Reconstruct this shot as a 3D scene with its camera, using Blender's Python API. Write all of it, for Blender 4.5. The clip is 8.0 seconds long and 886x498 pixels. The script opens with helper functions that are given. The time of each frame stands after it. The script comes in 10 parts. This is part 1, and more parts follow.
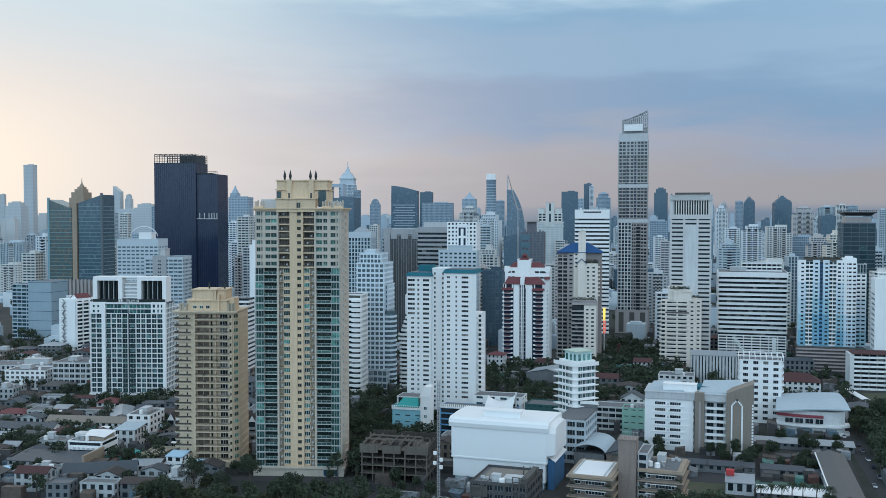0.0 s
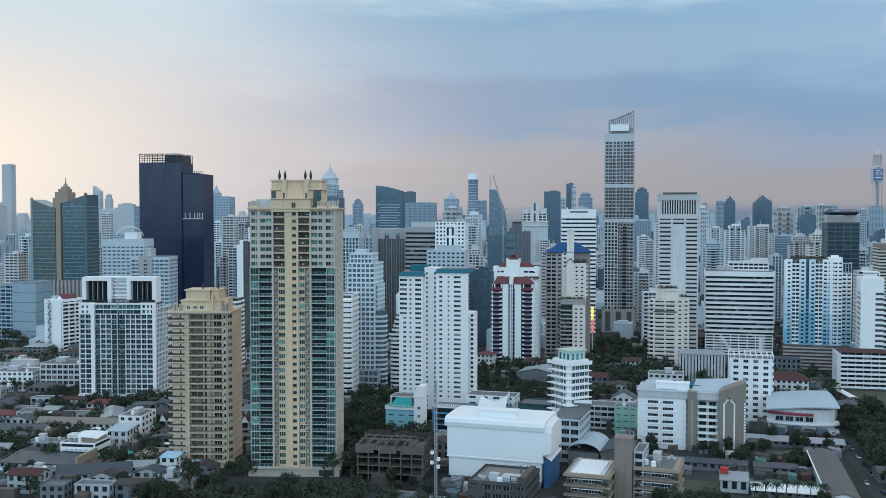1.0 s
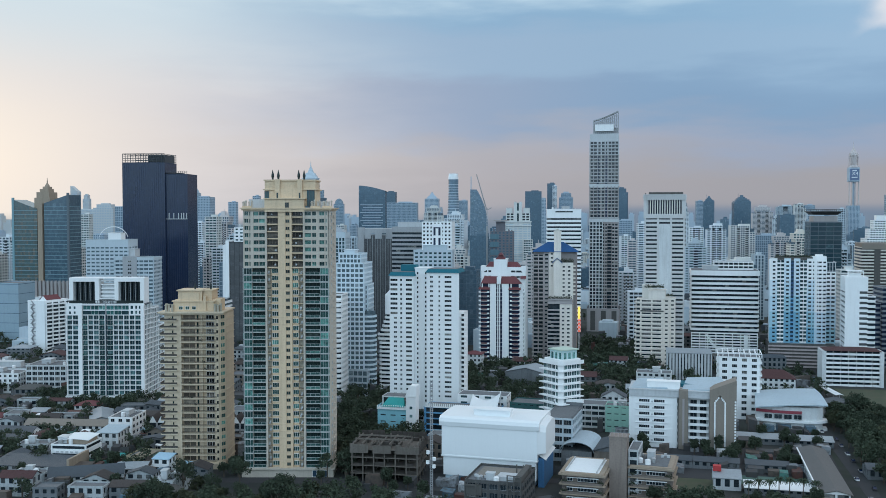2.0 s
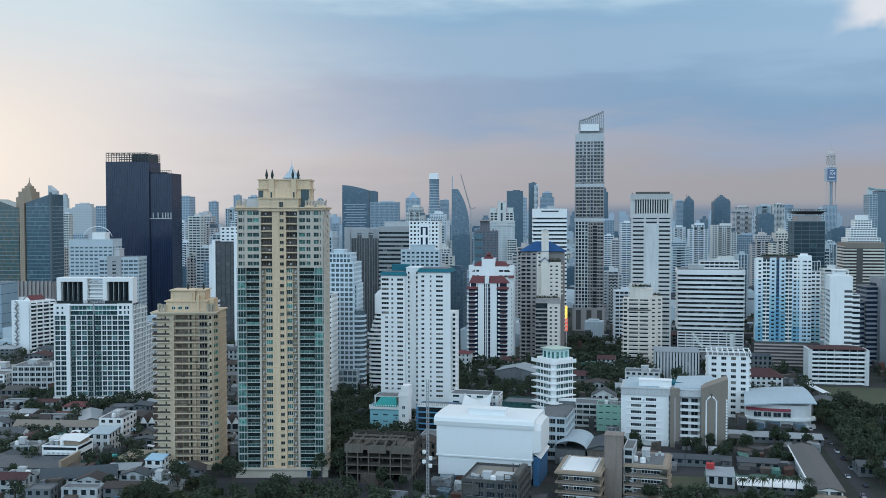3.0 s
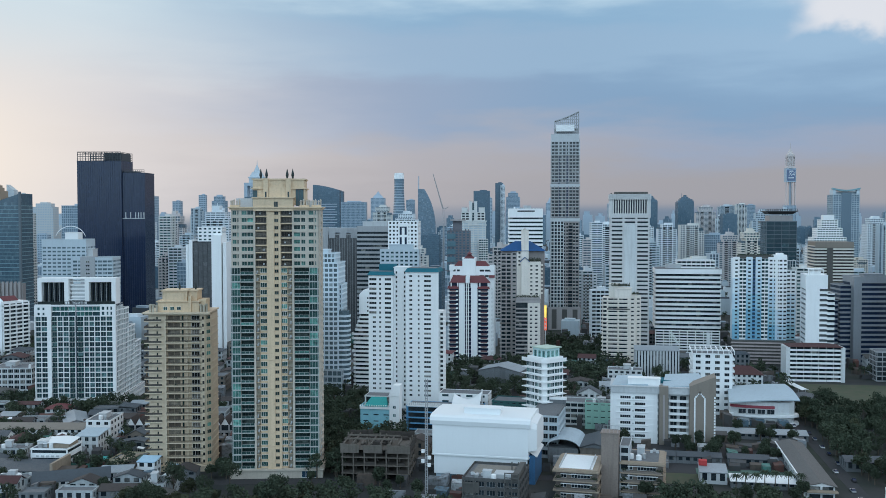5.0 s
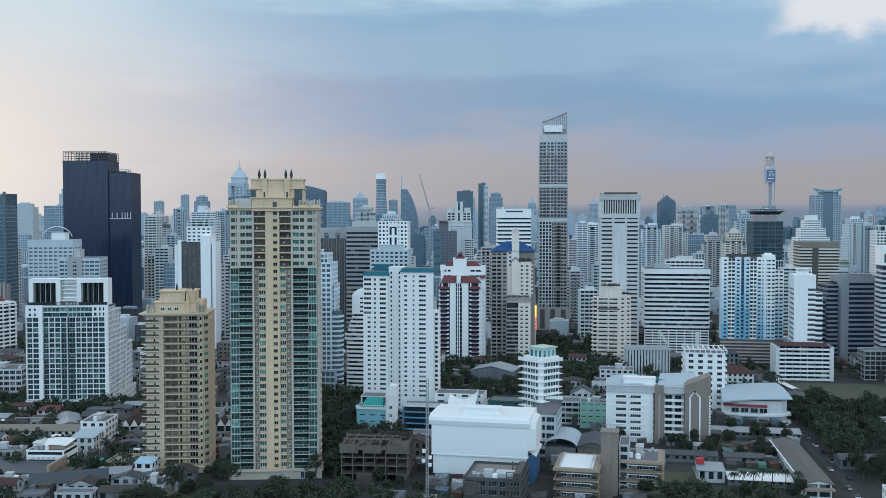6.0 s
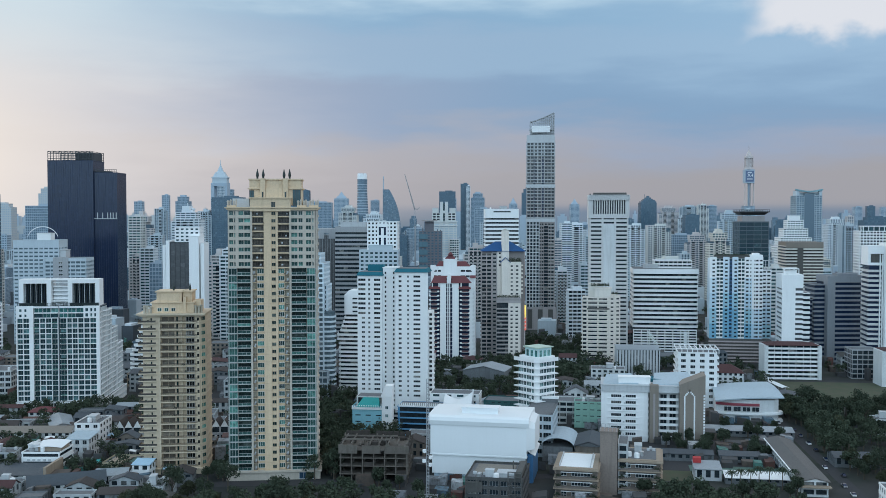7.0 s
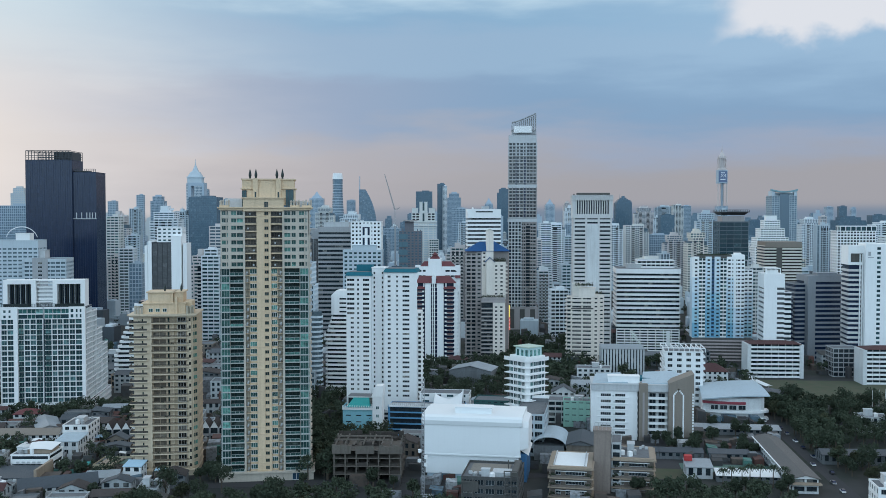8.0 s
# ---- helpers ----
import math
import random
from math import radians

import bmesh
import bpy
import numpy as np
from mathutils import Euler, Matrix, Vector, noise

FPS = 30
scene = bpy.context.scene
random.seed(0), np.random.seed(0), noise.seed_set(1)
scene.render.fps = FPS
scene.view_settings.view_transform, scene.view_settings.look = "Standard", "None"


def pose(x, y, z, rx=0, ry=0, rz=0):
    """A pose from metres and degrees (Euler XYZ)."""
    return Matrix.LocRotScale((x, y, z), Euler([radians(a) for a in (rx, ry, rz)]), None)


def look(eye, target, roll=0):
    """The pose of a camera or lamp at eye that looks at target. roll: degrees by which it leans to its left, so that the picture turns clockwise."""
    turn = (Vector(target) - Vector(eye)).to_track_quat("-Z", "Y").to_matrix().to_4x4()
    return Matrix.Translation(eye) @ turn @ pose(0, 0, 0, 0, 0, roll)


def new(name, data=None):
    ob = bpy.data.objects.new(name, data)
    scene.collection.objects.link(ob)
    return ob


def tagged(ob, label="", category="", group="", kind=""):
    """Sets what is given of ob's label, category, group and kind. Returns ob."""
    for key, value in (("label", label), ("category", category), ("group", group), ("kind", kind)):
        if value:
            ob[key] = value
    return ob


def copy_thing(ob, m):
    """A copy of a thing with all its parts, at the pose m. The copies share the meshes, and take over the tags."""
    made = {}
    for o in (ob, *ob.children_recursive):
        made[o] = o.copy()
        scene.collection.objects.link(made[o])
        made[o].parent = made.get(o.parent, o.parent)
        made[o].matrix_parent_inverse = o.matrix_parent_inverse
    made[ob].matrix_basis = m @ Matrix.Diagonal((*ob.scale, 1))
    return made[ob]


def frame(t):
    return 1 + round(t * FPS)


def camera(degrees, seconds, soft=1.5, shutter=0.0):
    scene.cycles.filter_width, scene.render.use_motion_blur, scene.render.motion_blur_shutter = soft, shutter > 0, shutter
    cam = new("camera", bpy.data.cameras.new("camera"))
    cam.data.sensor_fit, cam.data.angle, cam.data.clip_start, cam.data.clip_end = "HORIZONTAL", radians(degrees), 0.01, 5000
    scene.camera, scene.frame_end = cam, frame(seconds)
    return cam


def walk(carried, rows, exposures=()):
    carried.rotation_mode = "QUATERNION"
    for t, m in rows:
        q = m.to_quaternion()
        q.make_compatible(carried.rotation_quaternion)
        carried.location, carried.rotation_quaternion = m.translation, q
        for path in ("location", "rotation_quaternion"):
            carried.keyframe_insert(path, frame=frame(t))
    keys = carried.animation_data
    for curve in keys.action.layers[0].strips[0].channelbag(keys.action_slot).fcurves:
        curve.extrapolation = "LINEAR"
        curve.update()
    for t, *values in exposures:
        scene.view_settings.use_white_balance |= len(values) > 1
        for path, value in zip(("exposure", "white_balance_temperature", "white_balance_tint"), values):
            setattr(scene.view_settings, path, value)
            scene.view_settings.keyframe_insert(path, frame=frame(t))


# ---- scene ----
cam = camera(48.9, 8.0, soft=0.75)
METRES, EYE, TILT, LEAN, TURN = 60.0, 116.0, 0.0, 0.0, 17.1
ROWS = [
    (0.0, 0.0, 0.0, 0.0, 0.0, -2.03, -0.03),
    (0.5, -0.054, -0.0027, -0.0001, -0.58, -2.03, -0.01),
    (1.0, -0.1091, -0.0051, -0.0, -1.15, -2.04, 0.0),
    (1.5, -0.1638, -0.0074, -0.0, -1.76, -2.04, 0.03),
    (3.0, -0.3308, -0.0075, -0.0008, -3.61, -2.07, 0.06),
    (3.5, -0.3888, -0.0071, -0.0009, -4.17, -2.07, 0.04),
    (4.0, -0.4486, -0.0063, -0.0012, -4.73, -2.07, 0.05),
    (4.5, -0.5117, -0.0037, -0.0013, -5.3, -2.08, 0.04),
    (6.0, -0.7138, 0.0031, -0.0027, -7.03, -2.06, 0.03),
    (6.5, -0.7839, 0.0077, -0.0026, -7.63, -2.06, 0.01),
    (7.0, -0.8554, 0.0132, -0.0023, -8.25, -2.05, 0.01),
    (7.5, -0.9273, 0.0192, -0.0022, -8.98, -2.05, 0.01),
    (8.0, -0.9987, 0.0258, -0.0016, -9.8, -2.05, 0.0),
]
walk(cam, [(t, pose(0, 0, EYE, TILT, LEAN, TURN) @ pose(METRES * x, METRES * y, METRES * z, 90 + pitch, roll, yaw)) for t, x, y, z, yaw, pitch, roll in ROWS])

# ---- world, sun, exposure ----
SUN_AZIMUTH, SUN_HEIGHT = radians(62.0), radians(16.0)   # azimuth counted from +y towards -x

world = bpy.data.worlds.new("evening_sky")
scene.world = world
world.use_nodes = True
wn, wl = world.node_tree.nodes, world.node_tree.links
wn.clear()


def wnode(kind, **values):
    n = wn.new(kind)
    for key, value in values.items():
        n.inputs[key].default_value = value
    return n


def wmath(op, a, b=None, c=None, clamp=False):
    n = wn.new("ShaderNodeMath")
    n.operation, n.use_clamp = op, clamp
    for i, v in enumerate((a, b, c)):
        if v is None:
            continue
        if isinstance(v, (int, float)):
            n.inputs[i].default_value = v
        else:
            wl.new(v, n.inputs[i])
    return n.outputs[0]


def wrange(v, a, b, lo=0.0, hi=1.0):
    n = wn.new("ShaderNodeMapRange")
    n.interpolation_type = "SMOOTHSTEP"
    wl.new(v, n.inputs[0])
    for i, q in enumerate((a, b, lo, hi)):
        n.inputs[i + 1].default_value = q
    return n.outputs[0]


def wmix(f, a, b, how="MIX"):
    n = wn.new("ShaderNodeMix")
    n.data_type, n.blend_type = "RGBA", how
    for i, v in ((0, f), (6, a), (7, b)):
        if isinstance(v, (int, float)):
            n.inputs[i].default_value = v
        elif isinstance(v, tuple):
            n.inputs[i].default_value = (*v, 1)
        else:
            wl.new(v, n.inputs[i])
    return n.outputs[2]


way = wn.new("ShaderNodeTexCoord").outputs["Generated"]
split = wn.new("ShaderNodeSeparateXYZ")
wl.new(way, split.inputs[0])
wx, wy, wz = split.outputs
# azimuth from +y towards -x, in radians
azim = wmath("ARCTAN2", wmath("MULTIPLY", wx, -1.0), wy)
# clouds: noise on the cloud deck, drawn out sideways
flat = wn.new("ShaderNodeCombineXYZ")
wl.new(wmath("MULTIPLY", azim, 2.2), flat.inputs[0])
wl.new(wmath("MULTIPLY", wz, 11.0), flat.inputs[1])


def wnoise(scale, detail, rough, shift):
    m = wn.new("ShaderNodeMapping")
    wl.new(flat.outputs[0], m.inputs[0])
    m.inputs[1].default_value = shift
    n = wnode("ShaderNodeTexNoise", Scale=scale, Detail=detail, Roughness=rough)
    wl.new(m.outputs[0], n.inputs[0])
    return n.outputs[0]


big, fine = wnoise(1.3, 4.0, 0.5, (0.4, 1.7, 0.0)), wnoise(4.0, 6.0, 0.55, (3.1, 0.2, 0.0))
wob = wmath("ADD", wmath("MULTIPLY", wmath("SUBTRACT", big, 0.5), 0.09), wmath("MULTIPLY", wmath("SUBTRACT", fine, 0.5), 0.05))
lift = wmath("ADD", wz, wob)
# glow of the low sun, seen through the haze
glow = wmath("MULTIPLY", wrange(azim, 0.46, 0.80), wrange(wz, 0.20, 0.03), clamp=True)
veil = wmath("MULTIPLY", wrange(wmath("ADD", azim, wmath("MULTIPLY", wob, 2.0)), 0.21, 0.60), wrange(wz, 0.42, 0.20), clamp=True)
# layers by height: haze, pink band, grey-blue cloud, bright deck overhead
sky = wmix(wrange(wz, 0.0, 0.016), (0.30, 0.33, 0.40), (0.385, 0.385, 0.425))
sky = wmix(wrange(lift, 0.03, 0.075), sky, (0.34, 0.415, 0.56))
sky = wmix(wrange(azim, -0.1, 0.35), sky, wmix(wrange(lift, -0.02, 0.05), (0.39, 0.40, 0.45), (0.48, 0.465, 0.50)))
sky = wmix(wrange(lift, 0.064, 0.105), sky, wmix(wrange(azim, 0.0, 0.30), (0.235, 0.385, 0.585), (0.33, 0.42, 0.585)))
sky = wmix(wrange(lift, 0.125, 0.155, 0.0, 0.7), sky, (0.34, 0.51, 0.70))
sky = wmix(wrange(lift, 0.165, 0.20, 0.0, 0.6), sky, (0.23, 0.44, 0.66))
sky = wmix(wmath("MULTIPLY", wrange(azim, 0.12, -0.22), wrange(lift, 0.09, 0.15, 0.0, 0.62)), sky, (0.36, 0.55, 0.76))
sky = wmix(wrange(lift, 0.19, 0.25), sky, (0.68, 0.86, 0.97))
sky = wmix(wrange(wz, 0.24, 0.55), sky, (0.44, 0.62, 0.80))
sky = wmix(wmath("MULTIPLY", veil, 0.9), sky, wmix(wrange(wz, 0.10, 0.21), (0.78, 0.755, 0.77), (0.66, 0.78, 0.86)))
sky = wmix(glow, sky, (1.05, 0.95, 0.83))
# hole in the deck with lit cloud
puff = wnode("ShaderNodeTexNoise", Scale=11.0, Detail=5.0, Roughness=0.5)
round_way = wn.new("ShaderNodeCombineXYZ")
wl.new(azim, round_way.inputs[0]), wl.new(wmath("MULTIPLY", wz, 1.3), round_way.inputs[1])
wl.new(round_way.outputs[0], puff.inputs[0])
bulge = wmath("MULTIPLY", wmath("SUBTRACT", puff.outputs[0], 0.5), 0.11)
hole = wmath("MULTIPLY", wrange(wmath("ADD", azim, wmath("MULTIPLY", bulge, 1.2)), -0.125, -0.185), wrange(wmath("ADD", wz, bulge), 0.160, 0.178))
sky = wmix(wmath("MULTIPLY", hole, 0.85), sky, (0.86, 0.86, 0.90))
# behind the camera, unseen: sky brightened at middle height to light the fronts
sky = wmix(wmath("MULTIPLY", wrange(wy, 0.25, -0.45), wrange(wz, 0.95, 0.45)), sky, (1.08, 1.52, 1.92))
# haze under the horizon
sky = wmix(wmath("MULTIPLY", wrange(wz, 0.011, 0.0), wrange(azim, 0.3, 0.05)), sky, (0.20, 0.27, 0.37))
sky = wmix(wrange(wz, 0.004, -0.016), sky, (0.19, 0.255, 0.33))
nish = wn.new("ShaderNodeTexSky")
nish.sky_type, nish.sun_disc = "NISHITA", False
nish.sun_elevation, nish.sun_rotation = SUN_HEIGHT, -SUN_AZIMUTH
nish.dust_density, nish.air_density = 3.0, 1.5
blue = wmix(1.0, nish.outputs[0], (0.06, 0.06, 0.06), "MULTIPLY")
sky = wmix(0.08, sky, blue)
back = wnode("ShaderNodeBackground", Strength=1.0)
wl.new(sky, back.inputs[0])
wl.new(back.outputs[0], wn.new("ShaderNodeOutputWorld").inputs[0])

sun = new("sun", bpy.data.lights.new("sun", "SUN"))
sun.data.energy, sun.data.angle, sun.data.color = 0.5, radians(14), (1.0, 0.90, 0.80)
sun.matrix_world = look((-math.sin(SUN_AZIMUTH), math.cos(SUN_AZIMUTH), math.tan(SUN_HEIGHT)), (0, 0, 0))
scene.view_settings.exposure = 0.0

# ---- materials ----
def material(name):
    m = bpy.data.materials.new(name)
    m.use_nodes = True
    n = m.node_tree.nodes
    return m, n, m.node_tree.links, n["Principled BSDF"]


def mixed(n, l, f, a, b):
    x = n.new("ShaderNodeMix")
    x.data_type = "RGBA"
    for i, v in ((0, f), (6, a), (7, b)):
        if isinstance(v, (int, float)):
            x.inputs[i].default_value = v
        elif isinstance(v, tuple):
            x.inputs[i].default_value = (*v, 1)
        else:
            l.new(v, x.inputs[i])
    return x.outputs[2]


def noise_at(n, l, scale, stretch=(1, 1, 1), detail=4.0):
    co = n.new("ShaderNodeNewGeometry")
    mp = n.new("ShaderNodeMapping")
    mp.inputs[3].default_value = stretch
    l.new(co.outputs["Position"], mp.inputs[0])
    tex = n.new("ShaderNodeTexNoise")
    tex.inputs["Scale"].default_value, tex.inputs["Detail"].default_value = scale, detail
    l.new(mp.outputs[0], tex.inputs[0])
    return tex.outputs[0]


def ramped(n, l, v, a, b):
    r = n.new("ShaderNodeMapRange")
    l.new(v, r.inputs[0])
    r.inputs[1].default_value, r.inputs[2].default_value = a, b
    return r.outputs[0]


def dim(c, k):
    return tuple(q * k for q in c)


def plaster(name, rgb, worn=0.5, rough=0.8, spread=0.0):
    """Painted render or concrete: blotches, rain streaks and fine grain; spread varies it from object to object."""
    m, n, l, p = material(name)
    blot = ramped(n, l, noise_at(n, l, 0.09), 0.42, 0.75)
    streak = ramped(n, l, noise_at(n, l, 0.8, (1, 1, 0.07), 5), 0.5, 0.78)
    grain = noise_at(n, l, 6.0, (1, 1, 1), 3)
    mott = ramped(n, l, noise_at(n, l, 1.3, (1, 1, 1), 4), 0.45, 0.70)
    f1 = n.new("ShaderNodeMath"); f1.operation = "MULTIPLY"; l.new(blot, f1.inputs[0]); f1.inputs[1].default_value = 0.5 * worn
    f2 = n.new("ShaderNodeMath"); f2.operation = "MULTIPLY"; l.new(streak, f2.inputs[0]); f2.inputs[1].default_value = 0.6 * worn
    col = mixed(n, l, f1.outputs[0], rgb, dim(rgb, 0.72))
    col = mixed(n, l, f2.outputs[0], col, tuple(0.55 * q * k for q, k in zip(rgb, (1.0, 0.97, 0.92))))
    f3 = n.new("ShaderNodeMath"); f3.operation = "MULTIPLY"; l.new(mott, f3.inputs[0]); f3.inputs[1].default_value = 0.45 * worn
    col = mixed(n, l, f3.outputs[0], col, dim(rgb, 0.62))
    if spread:
        ob = n.new("ShaderNodeObjectInfo")
        hs = n.new("ShaderNodeHueSaturation")
        mr = n.new("ShaderNodeMapRange"); l.new(ob.outputs["Random"], mr.inputs[0])
        mr.inputs[3].default_value, mr.inputs[4].default_value = 1 - spread, 1 + spread
        l.new(mr.outputs[0], hs.inputs["Value"])
        l.new(col, hs.inputs["Color"])
        col = hs.outputs[0]
    l.new(col, p.inputs["Base Color"])
    p.inputs["Roughness"].default_value = rough
    b = n.new("ShaderNodeBump"); b.inputs["Strength"].default_value = 0.25; b.inputs["Distance"].default_value = 0.05
    l.new(grain, b.inputs["Height"]); l.new(b.outputs[0], p.inputs["Normal"])
    return m


def panes(name, dark, tint, light, share=0.25, rough=0.08, by_object=False, spec=0.7):
    """Window glass: every pane its own depth of tint, some with drawn curtains. One pane is one unit of the UV map."""
    m, n, l, p = material(name)
    if by_object:
        r = n.new("ShaderNodeObjectInfo").outputs["Random"]
    else:
        uv = n.new("ShaderNodeUVMap")
        fl = n.new("ShaderNodeVectorMath"); fl.operation = "FLOOR"; l.new(uv.outputs[0], fl.inputs[0])
        ob = n.new("ShaderNodeObjectInfo")
        ad = n.new("ShaderNodeVectorMath"); ad.operation = "ADD"; l.new(fl.outputs[0], ad.inputs[0]); l.new(ob.outputs["Random"], ad.inputs[1])
        wh = n.new("ShaderNodeTexWhiteNoise"); wh.noise_dimensions = "3D"; l.new(ad.outputs[0], wh.inputs[0])
        r = wh.outputs[0]
    cr = n.new("ShaderNodeValToRGB")
    e = cr.color_ramp.elements
    e[0].color, e[1].color = (*dark, 1), (*light, 1)
    q = e.new(1 - share); q.color = (*tint, 1)
    q = e.new(1 - share * 0.6); q.color = (*dim(tint, 0.7), 1)
    l.new(r, cr.inputs[0])
    soft = noise_at(n, l, 0.5, (1, 1, 1.5), 3)
    col = mixed(n, l, ramped(n, l, soft, 0.35, 0.8), cr.outputs[0], dim(dark, 0.8))
    l.new(col, p.inputs["Base Color"])
    p.inputs["Roughness"].default_value, p.inputs["IOR"].default_value = rough, 1.35 + 0.2 * spec
    wav = noise_at(n, l, 0.25, (1, 1, 1), 1)
    b = n.new("ShaderNodeBump"); b.inputs["Strength"].default_value = 0.08; b.inputs["Distance"].default_value = 0.3
    l.new(wav, b.inputs["Height"]); l.new(b.outputs[0], p.inputs["Normal"])
    return m


def metal(name, rgb, rough=0.4, metallic=0.8):
    m, n, l, p = material(name)
    l.new(mixed(n, l, ramped(n, l, noise_at(n, l, 1.2), 0.4, 0.75), rgb, dim(rgb, 0.65)), p.inputs["Base Color"])
    p.inputs["Metallic"].default_value, p.inputs["Roughness"].default_value = metallic, rough
    return m


def ribbed(name, rgb, rough=0.55, pitch=0.5, worn=0.5, spread=0.0):
    """Sheet-metal or tiled roofing: fine ribs, rust and dirt."""
    m = plaster(name, rgb, worn, rough, spread)
    n, l = m.node_tree.nodes, m.node_tree.links
    p = n["Principled BSDF"]
    co = n.new("ShaderNodeTexCoord")
    w = n.new("ShaderNodeTexWave"); w.inputs["Scale"].default_value = 1 / pitch; w.inputs["Distortion"].default_value = 0.15
    l.new(co.outputs["Object"], w.inputs[0])
    b = n.new("ShaderNodeBump"); b.inputs["Strength"].default_value = 0.5; b.inputs["Distance"].default_value = 0.08
    l.new(w.outputs[1], b.inputs["Height"]); l.new(b.outputs[0], p.inputs["Normal"])
    return m


RAILING = metal("bronze_railing", (0.09, 0.08, 0.07), 0.5, 0.4)
WHITE = plaster("white_paint", (0.86, 0.87, 0.865), 0.2)
SMOOTH = plaster("smooth_white_panel", (0.80, 0.82, 0.82), 0.07)
WHITE_OLD = plaster("weathered_white_paint", (0.66, 0.68, 0.68), 0.8)
CREAM = plaster("cream_render", (0.72, 0.55, 0.37), 0.6)
BEIGE = plaster("beige_render", (0.66, 0.54, 0.395), 0.6)
SAGE = plaster("grey_cream_render", (0.45, 0.41, 0.33), 0.6)
IVORY = plaster("ivory_render", (0.70, 0.665, 0.60), 0.5)
STONE = plaster("warm_grey_cladding", (0.60, 0.595, 0.585), 0.4)
# Dark brown render, lowered further for the shadows on the blue-roofed tower.
TAUPE = plaster("shadow_darkened_taupe_render", (0.25, 0.225, 0.215), 0.6)
WARMWHITE = plaster("warm_white_render", (0.80, 0.735, 0.66), 0.5)
NAVYSTEEL = metal("blue_black_steel", (0.026, 0.042, 0.085), 0.5, 0.3)
SKYWHITE = plaster("pale_sky_blue_paint", (0.66, 0.76, 0.82), 0.3)
SKYBLUE = plaster("sky_blue_paint", (0.36, 0.57, 0.66), 0.3)
SKYMID = plaster("mid_sky_blue_paint", (0.53, 0.68, 0.77), 0.3)
BLUEDEEP = plaster("clear_blue_paint", (0.20, 0.43, 0.57), 0.3)
DUSTPINK = plaster("dusty_pink_concrete", (0.44, 0.37, 0.36), 0.6)
PALEAQUA = plaster("pale_aqua_paint", (0.50, 0.70, 0.70), 0.3)
GREY = plaster("grey_concrete", (0.38, 0.39, 0.40), 0.6)
GREYLT = plaster("light_grey_concrete", (0.54, 0.56, 0.57), 0.5)
DARKCON = plaster("dark_concrete", (0.10, 0.097, 0.09), 0.9)
BROWN = plaster("brown_stone_cladding", (0.25, 0.215, 0.18), 0.4)
TAN = plaster("tan_render", (0.36, 0.285, 0.215), 0.7)
PINKY = plaster("taupe_concrete", (0.36, 0.33, 0.32), 0.5)
MAROON = plaster("maroon_paint", (0.19, 0.105, 0.105), 0.4)
BLUEWALL = plaster("light_blue_paint", (0.42, 0.62, 0.76), 0.3)
BLUEMID = plaster("strong_blue_paint", (0.14, 0.38, 0.62), 0.3)
NAVY = plaster("dark_blue_paint", (0.05, 0.12, 0.25), 0.4)
REDTILE = ribbed("red_roof_tiles", (0.17, 0.05, 0.055), 0.75, 0.4)
OLDTILE = ribbed("weathered_red_roof_tiles", (0.085, 0.036, 0.036), 0.85, 0.4, 0.9)
BLUETILE = ribbed("blue_roof_tiles", (0.010, 0.085, 0.24), 0.85, 0.4)
TEALTILE = ribbed("teal_roof_tiles", (0.012, 0.15, 0.20), 0.85, 0.4)
SHEET = ribbed("grey_sheet_roof", (0.34, 0.38, 0.41), 0.5, 0.6, 0.7)
SHEETDK = ribbed("dark_sheet_roof", (0.068, 0.082, 0.096), 0.6, 0.6, 0.6)
PALEIVORY = plaster("pale_greyed_ivory_render", (0.66, 0.67, 0.65), 0.4)
# Haze tints these colours: PALE for far whites, HAZETEAL and PALER throughout.
PALE = plaster("pale_blue_grey_concrete", (0.50, 0.575, 0.62), 0.35, 0.8)
HAZETEAL = plaster("hazed_teal_cladding", (0.20, 0.34, 0.38), 0.3)
PALER = plaster("haze_pale_concrete", (0.42, 0.50, 0.57), 0.2, 0.85)
BROWNTILE = ribbed("brown_roof_tiles", (0.068, 0.057, 0.054), 0.9, 0.4, 0.7)
SLATEDARK = plaster("dark_slate_mullions", (0.12, 0.15, 0.17), 0.3)
ROOFTOP = plaster("rooftop_screed", (0.16, 0.17, 0.18), 0.9)
STEEL = metal("galvanised_steel", (0.55, 0.57, 0.58))
DARKSTEEL = metal("dark_steel", (0.08, 0.085, 0.09), 0.5)
GLASS = panes("dark_window_glass", (0.012, 0.02, 0.026), (0.04, 0.055, 0.065), (0.30, 0.30, 0.28), 0.22)
GLASSOB = panes("window_glass", (0.012, 0.02, 0.026), (0.04, 0.055, 0.065), (0.36, 0.34, 0.30), 0.25, by_object=True)
GLASSGREEN = panes("green_tinted_glass", (0.022, 0.046, 0.045), (0.06, 0.145, 0.13), (0.20, 0.50, 0.42), 0.45, by_object=True)
GLASSAQUA = panes("aqua_glass", (0.03, 0.09, 0.09), (0.10, 0.30, 0.29), (0.25, 0.50, 0.46), 0.5, by_object=True)
GLASSDARKAQUA = panes("dark_aqua_glass", (0.02, 0.05, 0.06), (0.05, 0.13, 0.14), (0.16, 0.32, 0.32), 0.35, by_object=True)
SHEETLT = ribbed("pale_blue_sheet_roof", (0.44, 0.54, 0.60), 0.5, 0.6, 0.5)
GLASSGREY = panes("grey_brown_glass", (0.085, 0.09, 0.095), (0.11, 0.115, 0.12), (0.14, 0.145, 0.15), 0.3, 0.2)
